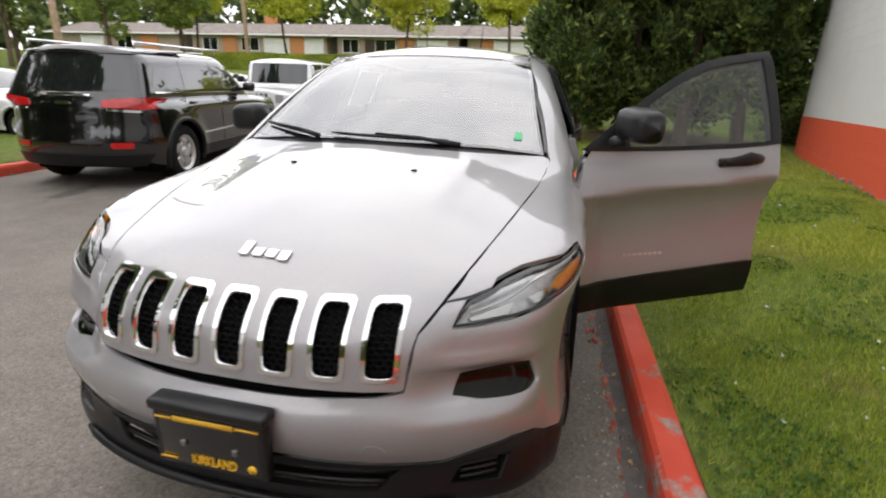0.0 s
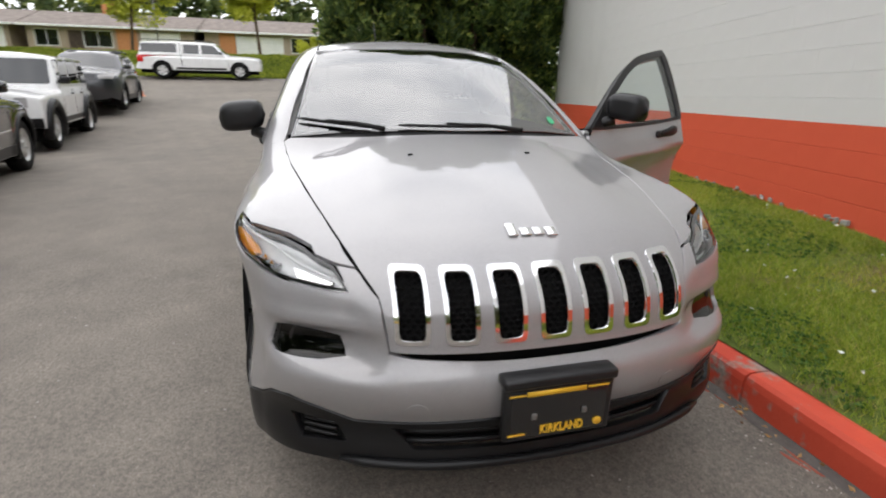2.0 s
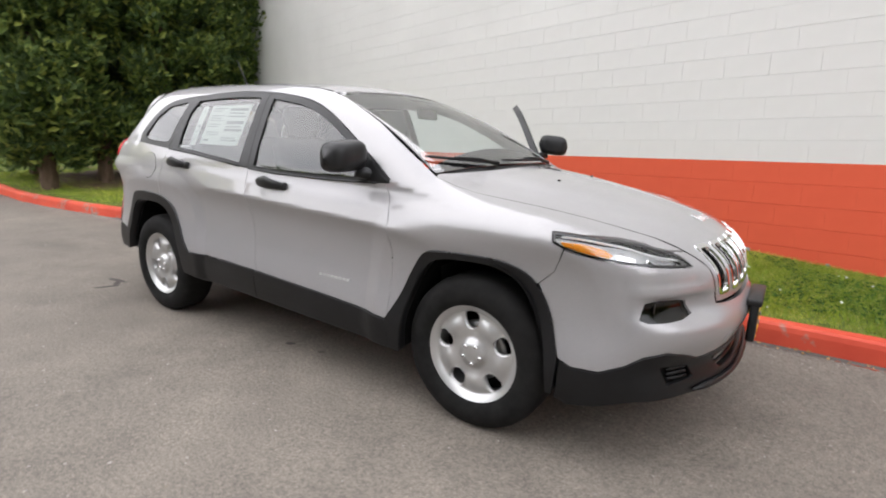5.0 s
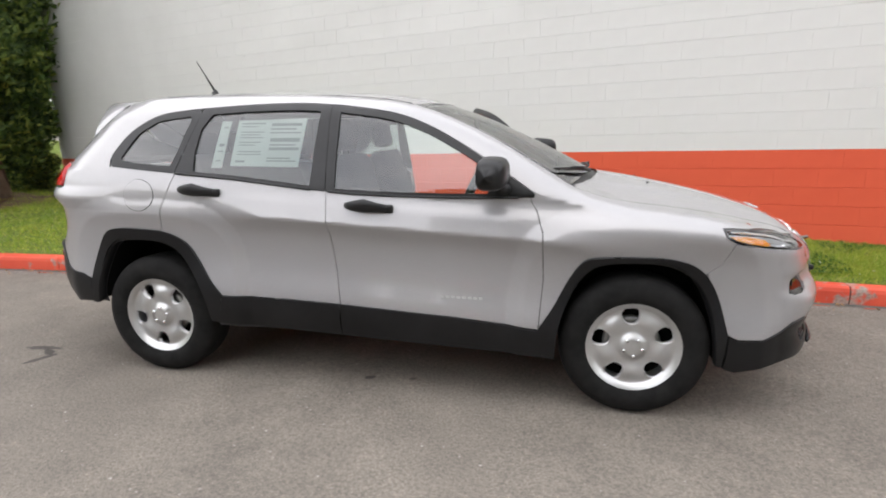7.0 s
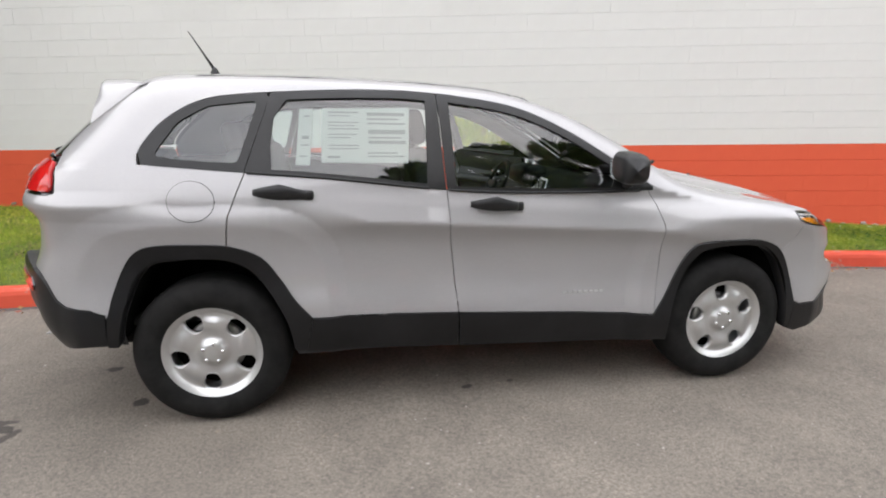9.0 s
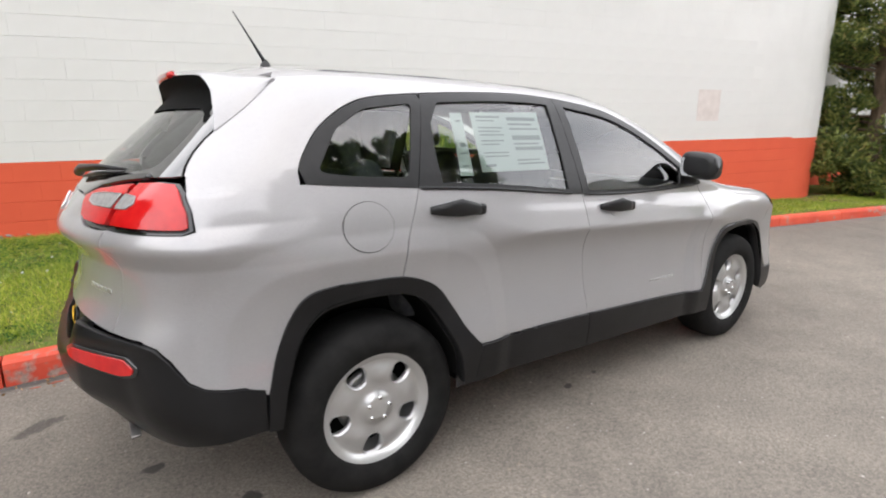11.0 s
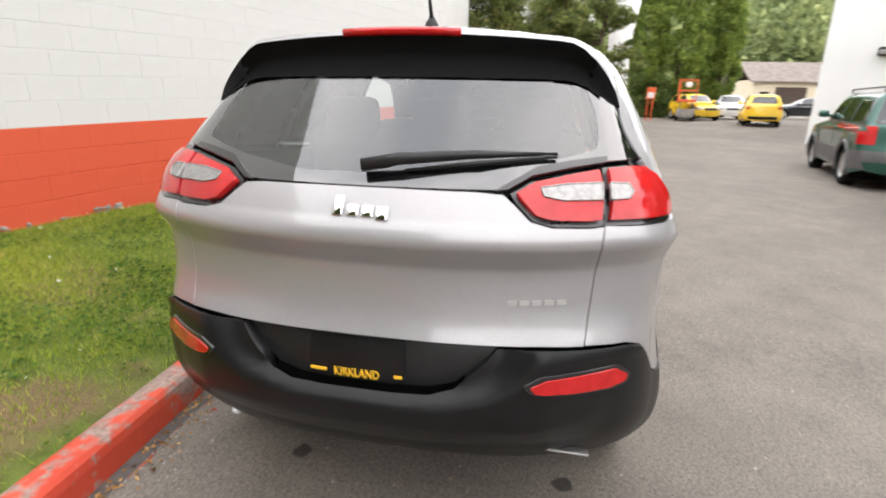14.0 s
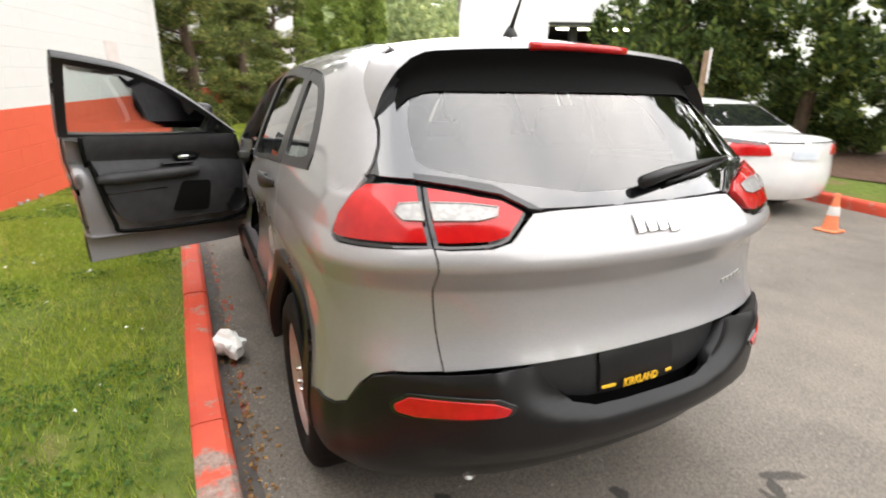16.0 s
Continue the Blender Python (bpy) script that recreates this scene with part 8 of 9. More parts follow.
column_tree("evergreen_tree", (-0.8, -14.2, 0.15), 8.0, 1.7, 1.4, L_DARK, "dense dark green evergreen far across the lawn", 94, count=160, per=120, leaf=0.2, top=0.6, full=0.9, group="evergreens across the road")
shrub("shrub", (9.6, -10.2, 0.14), (0.7, 0.7, 1.25), L_YOUNG, "yellow-green shrub beside a service bay", 95)
shrub("shrub", (3.6, -12.9, 0.2), (1.3, 1.0, 0.9), L_DARK, "low dark shrub on brown mulch", 96)

# young yellow-green street trees and darker ones before the houses
for i, (x, y, h, w) in enumerate([(-33.5, -3.3, 7.2, 3.0), (-34.0, -10.8, 7.4, 3.1), (-33.0, -19.5, 7.6, 3.2), (-35.0, 4.0, 7.2, 2.8), (-33.0, -27.0, 7.6, 3.0)]):
    broad_tree("young_tree", (x, y, 2.62), h, w, 1.9, L_YOUNG, "young tree with bright yellow-green leaves before low houses", 101 + i, count=90, per=140, leaf=0.24, trunk=0.11, group="young trees before the houses")
for i, (x, y, h, w) in enumerate([(-26.5, -28.5, 9.5, 2.8), (-24.0, -34.0, 10.5, 3.2), (-22.0, -40.0, 11.0, 3.4), (-30.0, -26.0, 9.0, 2.2), (-27.0, -37.0, 12.0, 3.4)]):
    broad_tree("street_tree", (x, y, 1.45), h, w, 1.8, L_MID, "leafy green street tree behind parked cars", 121 + i, count=60, per=130, leaf=0.26, trunk=0.16, group="street trees")


def woods(name, trees, per, leaf, mat, label, seed):
    """A far belt of woodland: crowns of leaves down to the ground, too many to count."""
    rng = np.random.default_rng(seed)
    cs, ws = [], []
    for x, y, z, r, h in trees:
        b = ball(rng, per, 0.5)
        k = 1 + 0.3 * np.sin(5 * b[:, :1] * 3 + x) * np.sin(4 * b[:, 2:] * 2 + y)
        cs.append(np.array([x, y, z + h * 0.5]) + b * k * np.array([r, r, h * 0.55]))
        ws.append(b + np.array([0, 0, 0.4]))
    v, f = leaves(rng, np.concatenate(cs), np.concatenate(ws), leaf, 0.7)
    return tagged(mesh_of(name, v, f, mat), label, "trees", kind="stuff")


rs = random.Random(9)
woods("far_woods", [(-58 - 12 * rs.random() - 4 * (i % 2), -75 + 3.3 * i + rs.uniform(-1, 1), 2.4, rs.uniform(3.0, 4.6), rs.uniform(11, 18)) for i in range(42)], 640, 1.0, L_WOODS, "tall dark woods behind low houses", 201)
woods("far_woods", [(82 + 30 * rs.random(), -75 + 3.6 * i + rs.uniform(-1, 1), 0.5 + 5 * rs.random(), rs.uniform(3.5, 6), rs.uniform(9, 17)) for i in range(30)], 560, 1.2, L_HILL, "green wooded hillside beyond the drive", 202)
woods("far_woods", [(-50 + 4.0 * i + rs.uniform(-1, 1), -58 - 12 * rs.random(), 0.5, rs.uniform(3.2, 5), rs.uniform(10, 16)) for i in range(34)], 480, 1.15, L_WOODS, "green woods beyond the car park", 203)
woods("far_woods", [(-46 + 4.2 * i + rs.uniform(-1, 1), 22 + 8 * rs.random() + (10 if i > 9 else 0), 1.0, rs.uniform(3.2, 5), rs.uniform(9, 15)) for i in range(14)], 480, 1.0, L_WOODS, "green woods behind the lawn", 204)

# the hillside itself, green between the crowns
def hill_z(x, y):
    k = float(np.clip((x - 84.0) / 70.0, 0, 1))
    return -0.2 + 26.0 * k * k * (3 - 2 * k) + 2.5 * noise.noise((x * 0.05, y * 0.05, 2.0)) * k


M_HILLSIDE = plain_var("green_hillside", (0.12, 0.165, 0.07), (0.26, 0.31, 0.13), rough=0.95, scale=0.22, fine=1.2, strength=0.9)
hill = part("hillside", sheet([84 + 5 * i for i in range(19)], [-120 + 6 * i for i in range(36)], hill_z), M_HILLSIDE)
tagged(hill, "green hillside that rises beyond the far end of the drive", "hill", kind="structure")
# these crowns share the leaf colour that is lightened for haze
woods("far_woods", [(92 + 55 * (i % 5) / 4 + rs.uniform(-3, 3), -100 + 2.4 * i + rs.uniform(-2, 2), max(0.0, hill_z(92 + 55 * (i % 5) / 4, -100 + 2.4 * i)) - 1.0, rs.uniform(3.5, 6), rs.uniform(7, 12)) for i in range(60)], 420, 1.3, L_HILL, "green trees on a hillside, paled by haze in their colour", 205)

# the bank of ground cover and the green terrace on which the houses stand
def bank_z(x, y):
    k = float(np.clip((-28.0 - x) / 2.6, 0, 1))
    s = k * k * (3 - 2 * k)
    return 1.38 + 1.2 * s + 0.06 * noise.noise((x * 0.9, y * 0.9, 0)) * s


bank_x = [-27.9 - 0.26 * i for i in range(14)] + [-32.5, -34, -38, -46, -56, -75, -110]
bank = part("bank", strip(bank_x, lambda x: -80.0, lambda x: 60.0, 150, bank_z), M_SOIL)
tagged(bank, "grassy bank that rises to a terrace with houses", "bank", kind="structure")
rng = np.random.default_rng(77)
n = 52000
bx, by = -28.0 - 4.6 * rng.random(n) ** 1.3, rng.uniform(-26, 9, n)
k = np.clip((-28.0 - bx) / 2.6, 0, 1)
bz = 1.38 + 1.2 * k * k * (3 - 2 * k) + rng.uniform(0.0, 0.16, n) * (0.5 + 0.5 * np.sin(bx * 2.1 + by * 1.3) * np.sin(by * 2.3)) + 0.02
v, f = leaves(rng, np.stack([bx, by, bz], 1), np.tile([0.25, 0, 0.8], (n, 1)), 0.15, 0.7, 0.8)
tagged(mesh_of("ground_cover", v, f, L_BANK), "yellow-green ground cover on the bank", "ground cover", kind="stuff")
shrub("shrub", (-32.6, 0.2, 2.6), (1.3, 1.5, 1.5), L_YOUNG, "round yellow-green shrub before a garage", 97, leaf=0.14)
for i, (x, y) in enumerate([(7.9, -11.4), (5.6, -13.2), (0.2, -13.2), (9.4, -12.6)]):
    shrub("hedge", (x, y, 0.14), (1.7, 1.3, 2.3), L_DARK, "dark unclipped hedge between evergreens", 141 + i, count=55, per=130, leaf=0.14, category="hedge")
shrub("shrub", (10.6, 1.05, float(lawn_z(10.6, 1.05))), (0.85, 0.85, 1.4), L_PINE, "low dark pine shrub round a trunk", 57)

# ---- buildings and far things ----
M_ROOF = plain_var("brown_grey_shingles", (0.15, 0.125, 0.11), (0.26, 0.225, 0.2), rough=0.9, scale=2.2, fine=30, strength=0.5)
M_SIDING = plain_var("tan_siding", (0.33, 0.26, 0.2), (0.42, 0.34, 0.27), rough=0.8, scale=1.5)
M_BRICKS = plain_var("orange_brick", (0.42, 0.17, 0.07), (0.6, 0.28, 0.12), rough=0.85, scale=9, fine=30, strength=0.5)
M_WHITE = plain_var("white_gloss_paint", (0.74, 0.74, 0.72), (0.82, 0.82, 0.8), rough=0.5, scale=2)
M_BUILDING = block_paint("white_building_paint", (0.78, 0.78, 0.76), (0.84, 0.84, 0.82), (0.66, 0.65, 0.62))
M_ORANGE = plain_var("orange_machine_paint", (0.62, 0.10, 0.03), (0.75, 0.15, 0.05), rough=0.45, scale=3)
M_BROWNDOOR = plain_var("dark_brown_boards", (0.045, 0.03, 0.022), (0.085, 0.06, 0.045), rough=0.7, scale=5)
M_WOOD = plain_var("weathered_wood", (0.22, 0.15, 0.09), (0.36, 0.26, 0.17), rough=0.85, scale=6)
M_CREAM = plain_var("cream_siding", (0.6, 0.52, 0.38), (0.68, 0.6, 0.45), rough=0.8, scale=2)
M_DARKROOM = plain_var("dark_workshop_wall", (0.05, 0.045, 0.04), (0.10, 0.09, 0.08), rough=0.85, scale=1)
M_SIGN = plain_var("faded_sign_face", (0.62, 0.6, 0.57), (0.72, 0.7, 0.67), rough=0.6, scale=4)
M_TUBE = shader("lit_strip_lamp", (0.9, 0.9, 0.85))
bsdf(M_TUBE).inputs["Emission Color"].default_value = (1.0, 0.93, 0.78, 1)
bsdf(M_TUBE).inputs["Emission Strength"].default_value = 6.0


def slab(x0, x1, y0, y1, z0, z1, b=0.01):
    return bevel_box(x1 - x0, y1 - y0, z1 - z0, b, ((x0 + x1) / 2, (y0 + y1) / 2, (z0 + z1) / 2), 1)


def gable(x0, x1, y0, y1, z, top, over=0.5, thick=0.12):
    """A gabled roof with its ridge along y."""
    xm = (x0 + x1) / 2
    prof = [(x0 - over, z - 0.12), (xm, top), (x1 + over, z - 0.12), (x1 + over, z - 0.12 - thick), (xm, top - thick), (x0 - over, z - 0.12 - thick)]
    vs = [(x, y, q) for y in (y0 - over, y1 + over) for x, q in prof]
    fs = [(i, (i + 1) % 6, 6 + (i + 1) % 6, 6 + i) for i in range(6)] + [(0, 5, 4, 1), (1, 4, 3, 2), (6, 7, 10, 11), (7, 8, 9, 10)]
    return vs, [tuple(reversed(q)) for q in fs]


def window_unit(parent, x, y, z, w, h):
    """A window on a wall that faces +x: frame and pane."""
    p = part("window", joined(slab(x - 0.02, x + 0.05, y - w / 2 - 0.06, y + w / 2 + 0.06, z + h, z + h + 0.07), slab(x - 0.02, x + 0.05, y - w / 2 - 0.06, y + w / 2 + 0.06, z - 0.07, z), slab(x - 0.02, x + 0.05, y - w / 2 - 0.06, y - w / 2, z, z + h), slab(x - 0.02, x + 0.05, y + w / 2, y + w / 2 + 0.06, z, z + h), slab(x - 0.02, x + 0.045, y - 0.025, y + 0.025, z, z + h)), M_WHITE, parent, smooth=False)
    part("pane", slab(x - 0.01, x + 0.012, y - w / 2, y + w / 2, z, z + h), M_DARKGLASS, p, smooth=False)


def garage_door(parent, x, y, z, w, h, mat):
    d = part("garage_door", slab(x - 0.02, x + 0.02, y - w / 2, y + w / 2, z, z + h), mat, parent, "white panelled garage door", smooth=False)
    for i in range(4):
        part("panel", slab(x + 0.018, x + 0.05, y - w / 2 + 0.04, y + w / 2 - 0.04, z + 0.03 + i * h / 4, z + (i + 1) * h / 4 - 0.03, 0.015), mat, d, smooth=False)
    for s in (-1, 1):
        part("door_frame", slab(x - 0.02, x + 0.06, y + s * (w / 2 + 0.05) - 0.05, y + s * (w / 2 + 0.05) + 0.05, z, z + h + 0.08), M_WHITE, d, smooth=False)


def ranch_house(y0, y1, bits, label, chimney=None, x0=-53.0, x1=-44.0, z=2.5, eave=2.5, ridge=3.75):
    t = thing("house", pose(0, 0, z), label, "house", "low houses beyond the bank")
    part("wall", slab(x0, x1, y0, y1, -0.2, eave), M_SIDING, t, smooth=False)
    part("roof", gable(x0, x1, y0, y1, eave, ridge), M_ROOF, t, smooth=False)
    part("gutter", slab(x1 + 0.46, x1 + 0.56, y0 - 0.5, y1 + 0.5, eave - 0.24, eave - 0.1), M_WHITE, t, smooth=False)
    for kind, y, w in bits:
        if kind == "garage":
            garage_door(t, x1 + 0.02, y, 0.0, w, 2.1, M_WHITE)
        elif kind == "window":
            window_unit(t, x1, y, 0.95, w, 1.1)
        elif kind == "brick":
            part("brick_front", slab(x1 - 0.05, x1 + 0.12, y - w / 2, y + w / 2, -0.1, eave - 0.05), M_BRICKS, t, smooth=False)
        elif kind == "door":
            part("door", slab(x1 - 0.02, x1 + 0.05, y - w / 2, y + w / 2, 0, 2.05), M_BROWNDOOR, t, smooth=False)
    if chimney is not None:
        part("chimney", slab(-49.2, -48.3, chimney - 0.5, chimney + 0.5, 2.5, 4.5), M_BRICKS, t, smooth=False)
    return t


ranch_house(-20.5, -9.0, [("garage", -11.4, 2.6), ("brick", -13.8, 1.4), ("window", -15.8, 1.9), ("door", -17.3, 0.95), ("window", -19.2, 1.5)], "low tan ranch house with a brown shingle roof", -16)
ranch_house(-8.2, 3.6, [("garage", -4.0, 3.5), ("brick", -6.5, 1.2), ("window", -0.6, 1.8), ("door", 1.0, 0.95), ("brick", 2.5, 1.3)], "low ranch house with orange brick and a white garage door")
ranch_house(-36.0, -21.6, [("garage", -26.7, 2.6), ("brick", -24.6, 1.5), ("window", -29.6, 1.8), ("brick", -31.8, 1.5), ("window", -34.0, 1.6), ("garage", -22.9, 1.8)], "low ranch house with a long brown roof and brick", -30)
ranch_house(-53.0, -37.2, [("garage", -48.0, 2.6), ("window", -44.0, 1.8), ("brick", -41.0, 2.0)], "low ranch house half hidden behind street trees")
ranch_house(4.6, 17.0, [("garage", 8.0, 3.2), ("window", 12.0, 1.8), ("brick", 14.5, 2.0)], "low ranch house behind dark evergreens")


def pole(name, at, h, r, mat, label, category):
    return tagged(part(name, moved(lathe([(0, -0.1), (r * 1.1, -0.1), (r, 0.3), (r * 0.7, h), (0, h)], 12), pose(*at)), mat), label, category)


pole("utility_pole", (-30.5, -21.2, 2.5), 9.5, 0.14, M_WOOD, "weathered wooden utility pole on the bank", "pole")
pole("utility_pole", (-14.5, -19.2, 0.4), 9.5, 0.14, M_WOOD, "weathered wooden utility pole behind parked cars", "pole")
lamp = thing("street_lamp", pose(-37.0, -10.0, 2.5), "slim grey street lamp with a pale head", "street lamp")
part("pole", taper([(0, 0, 0), (0, 0, 2.5), (0, 0, 4.6)], 0.07, 0.04), M_STEEL, lamp)
part("arm", taper([(0, 0, 4.5), (0.3, 0.1, 4.75), (0.8, 0.2, 4.8)], 0.03, 0.025, 6), M_STEEL, lamp)
part("lamp_head", bevel_box(0.5, 0.2, 0.12, 0.04, (0.95, 0.22, 4.78)), M_WHITE, lamp)

# white building with a service bay, set at an angle to the drive
BX = pose(16.0, -8.85, 0, 0, 0, -26)
wb = thing("service_building", BX, "white building with a dark open service bay", "building")
L0, L1, top, high = 3.3, 11.5, 3.9, 6.2
for y0, y1, z0 in ((-L0, 0, -0.2), (-L1, -L0 - 0.002, top), (-20, -L1 - 0.002, -0.2)):
    part("wall", slab(0, 0.25, y0, y1, z0, high, 0.004), M_BUILDING, wb, smooth=False)
part("side_wall", slab(0.26, 14, -0.25, -0.01, -0.2, high, 0.02), M_BUILDING, wb, smooth=False)
part("far_side_wall", slab(0.26, 14, -20, -19.75, -0.2, high, 0.02), M_BUILDING, wb, smooth=False)
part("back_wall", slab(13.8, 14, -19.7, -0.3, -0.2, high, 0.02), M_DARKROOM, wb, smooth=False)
part("roof", slab(-0.15, 14.2, -20.15, 0.15, high, high + 0.25, 0.03), M_CONCRETE, wb, smooth=False)
part("inner_floor", slab(0.26, 13.7, -19.6, -0.3, 0.02, 0.14, 0.01), M_CONCRETE, wb, smooth=False)
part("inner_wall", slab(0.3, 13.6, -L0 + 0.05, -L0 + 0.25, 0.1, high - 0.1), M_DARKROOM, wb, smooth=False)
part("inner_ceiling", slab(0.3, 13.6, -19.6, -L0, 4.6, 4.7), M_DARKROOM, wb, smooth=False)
for k, y in enumerate((-4.4, -6.9, -9.4)):
    part("pillar", slab(0.45, 0.8, y - 0.16, y + 0.16, 0.1, 4.6, 0.02), M_DARKMETAL, wb, smooth=False)
for y in (-5.6, -8.2):
    for x in (2.6, 6.2):
        part("strip_lamp", slab(x - 0.1, x + 0.1, y - 0.8, y + 0.8, 4.42, 4.5), M_TUBE, wb, "lit fluorescent strip lamp", smooth=False)
for z in (1.1, 2.2):
    part("shelf", slab(12.6, 13.4, -11, -4, z, z + 0.08), M_STEEL, wb, smooth=False)
part("door_rail", slab(-0.03, -0.002, -L1, -L0, top + 0.02, top + 0.14), M_DARKMETAL, wb, smooth=False)
wl_ = part("wall_lamp", bevel_box(0.2, 0.34, 0.24, 0.04, (-0.1, -1.5, 3.0)), M_DARKMETAL, wb)
part("lens", bevel_box(0.03, 0.26, 0.14, 0.01, (-0.21, -1.5, 2.97)), M_CLEARLAMP, wl_)

# cream shed at the far end
shed = thing("shed", pose(62.0, -24.5, 0.45, 0, 0, 8), "small cream gabled shed with a dark door", "shed")
part("wall", slab(-3, 3, -4, 4, -0.2, 3.4), M_CREAM, shed, smooth=False)
part("roof", gable(-3, 3, -4, 4, 3.4, 5.4), M_ROOF, shed, smooth=False)
part("door", slab(-3.06, -2.98, -1.6, 1.6, 0, 2.7), M_BROWNDOOR, shed, smooth=False)
part("window", slab(-3.05, -2.98, 2.2, 3.2, 1.2, 2.2), M_DARKGLASS, shed, smooth=False)

# white flared column that ends the far wall
col = part("wall_column", moved(lathe([(0, -0.2), (0.75, -0.2), (0.72, 1.2), (0.62, 3.5), (0.7, 5.0), (0.95, 6.6), (0, 6.6)], 24), pose(30.6, -4.1, float(rise(30.6)))), M_WALL)
tagged(col, "white flared column that ends the far wall", "column", kind="structure")

# scissor lift, raised a little
sl = thing("scissor_lift", pose(28.0, -7.7, float(rise(28)), 0, 0, -14), "orange scissor lift with a railed platform", "lift")
part("chassis", bevel_box(1.9, 0.9, 0.42, 0.04, (0, 0, 0.42)), M_CONCRETE, sl)
for x in (-0.65, 0.65):
    for y in (-0.42, 0.42):
        part("wheel", moved(lathe([(0, -0.07), (0.2, -0.07), (0.22, -0.04), (0.22, 0.04), (0.2, 0.07), (0, 0.07)], 20), pose(x, y, 0.22, 90)), M_RUBBER, sl)
for i in range(2):
    for s in (-1, 1):
        part("scissor_arm", moved(slab(-0.85, 0.85, -0.03, 0.03, -0.05, 0.05), pose(0, 0.32 * s, 0.78 + 0.14 * i, 0, s * 8 * (1 if i else -1), 0)), M_STEEL, sl, smooth=False)
part("platform", bevel_box(2.1, 0.95, 0.14, 0.02, (0, 0, 1.06)), M_ORANGE, sl)
for x in (-1.0, 0, 1.0):
    for y in (-0.44, 0.44):
        part("post", slab(x - 0.022, x + 0.022, y - 0.022, y + 0.022, 1.12, 2.15), M_ORANGE, sl, smooth=False)
for z in (1.6, 2.15):
    for y in (-0.44, 0.44):
        part("rail", slab(-1.02, 1.02, y - 0.022, y + 0.022, z - 0.022, z + 0.022), M_ORANGE, sl, smooth=False)
    for x in (-1.0, 1.0):
        part("end_rail", slab(x - 0.02, x + 0.02, -0.44, 0.44, z - 0.02, z + 0.02), M_ORANGE, sl, smooth=False)
part("control_box", bevel_box(0.22, 0.3, 0.28, 0.03, (0.85, 0.0, 1.95)), M_WHITE, sl)

# small orange notice on two posts by the far kerb
ns = thing("notice", pose(26.6, -5.55, float(rise(26.6)), 0, 0, -12), "small orange notice on two wooden posts", "sign")
for y in (-0.12, 0.12):
    part("post", slab(-0.03, 0.03, y - 0.03, y + 0.03, -0.1, 1.5), M_ORANGE, ns, smooth=False)
part("board", slab(-0.06, -0.031, -0.22, 0.22, 1.15, 1.75), M_ORANGE, ns, smooth=False)
part("notice_field", slab(-0.066, -0.061, -0.17, 0.17, 1.22, 1.5), M_SIGN, ns, smooth=False)

# white sign on a post by the dark trees
sg = thing("small_sign", pose(4.1, -8.0, 0.15, 0, 0, 38), "blank weathered sign on a brown post", "sign")
part("post", slab(-0.05, 0.05, -0.05, 0.05, -0.1, 2.1), M_WOOD, sg, smooth=False)
part("board", slab(-0.09, -0.051, -0.2, 0.2, 1.5, 2.15), M_SIGN, sg, smooth=False)

# traffic cones
def cone(at, label):
    t = thing("traffic_cone", pose(*at) @ Matrix.Scale(0.63, 4), label, "traffic cone", "traffic cones")
    part("base", bevel_box(0.36, 0.36, 0.04, 0.012, (0, 0, 0.02)), M_CONE, t)
    part("body", lathe([(0.135, 0.036), (0.13, 0.05), (0.085, 0.35), (0.045, 0.66), (0.036, 0.70), (0.024, 0.70)], 28), M_CONE, t)
    part("band", lathe([(0.0965, 0.30), (0.0968, 0.302), (0.074, 0.46), (0.0725, 0.462)], 28), M_SIGN, t, "worn pale reflective band")


cone((-0.07, -5.32, float(rise(0))), "orange traffic cone with a worn pale band by a car")
cone((-18.5, -6.55, float(rise(-18.5))), "orange traffic cone beside a dark crossover")

# ---- marks and litter on the road, leaves, grass ----
M_DAMP = plain_var("dirty_asphalt", (0.075, 0.07, 0.064), (0.125, 0.116, 0.106), rough=0.8, scale=16, fine=150, strength=0.4)
M_REDDUST = plain_var("red_paint_on_asphalt", (0.26, 0.07, 0.045), (0.38, 0.11, 0.07), rough=0.8, scale=18, fine=120, strength=0.4)
M_STONE = plain_var("pale_grit", (0.22, 0.2, 0.18), (0.45, 0.42, 0.38), rough=0.85, scale=40)
M_DEADLEAF = leaf_material("dead_leaves", [(0.0, (0.16, 0.08, 0.03)), (0.5, (0.32, 0.17, 0.06)), (1.0, (0.5, 0.32, 0.14))], 0.7)


def blot(cx, cy, rx, ry, turn, seed, lift=0.0025, n=36, ragged=0.35):
    """A thin irregular patch on the road."""
    vs, ca, sa = [], math.cos(radians(turn)), math.sin(radians(turn))
    for i in range(n):
        a = TAU * i / n
        e = 1 + ragged * noise.noise((1.8 * math.cos(a), 1.8 * math.sin(a), seed * 7.3)) + 0.5 * ragged * noise.noise((6 * math.cos(a), 6 * math.sin(a), seed * 3.1))
        x, y = rx * e * math.cos(a), ry * e * math.sin(a)
        vs.append((cx + x * ca - y * sa, cy + x * sa + y * ca, float(rise(cx + x * ca - y * sa)) + lift))
    m = len(vs)
    vs += [(cx + (x - cx) * 1.03, cy + (y - cy) * 1.03, z - lift + 0.0005) for x, y, z in vs]
    return vs, [tuple(range(m))] + [(i, m + i, m + (i + 1) % m, (i + 1) % m) for i in range(m)]


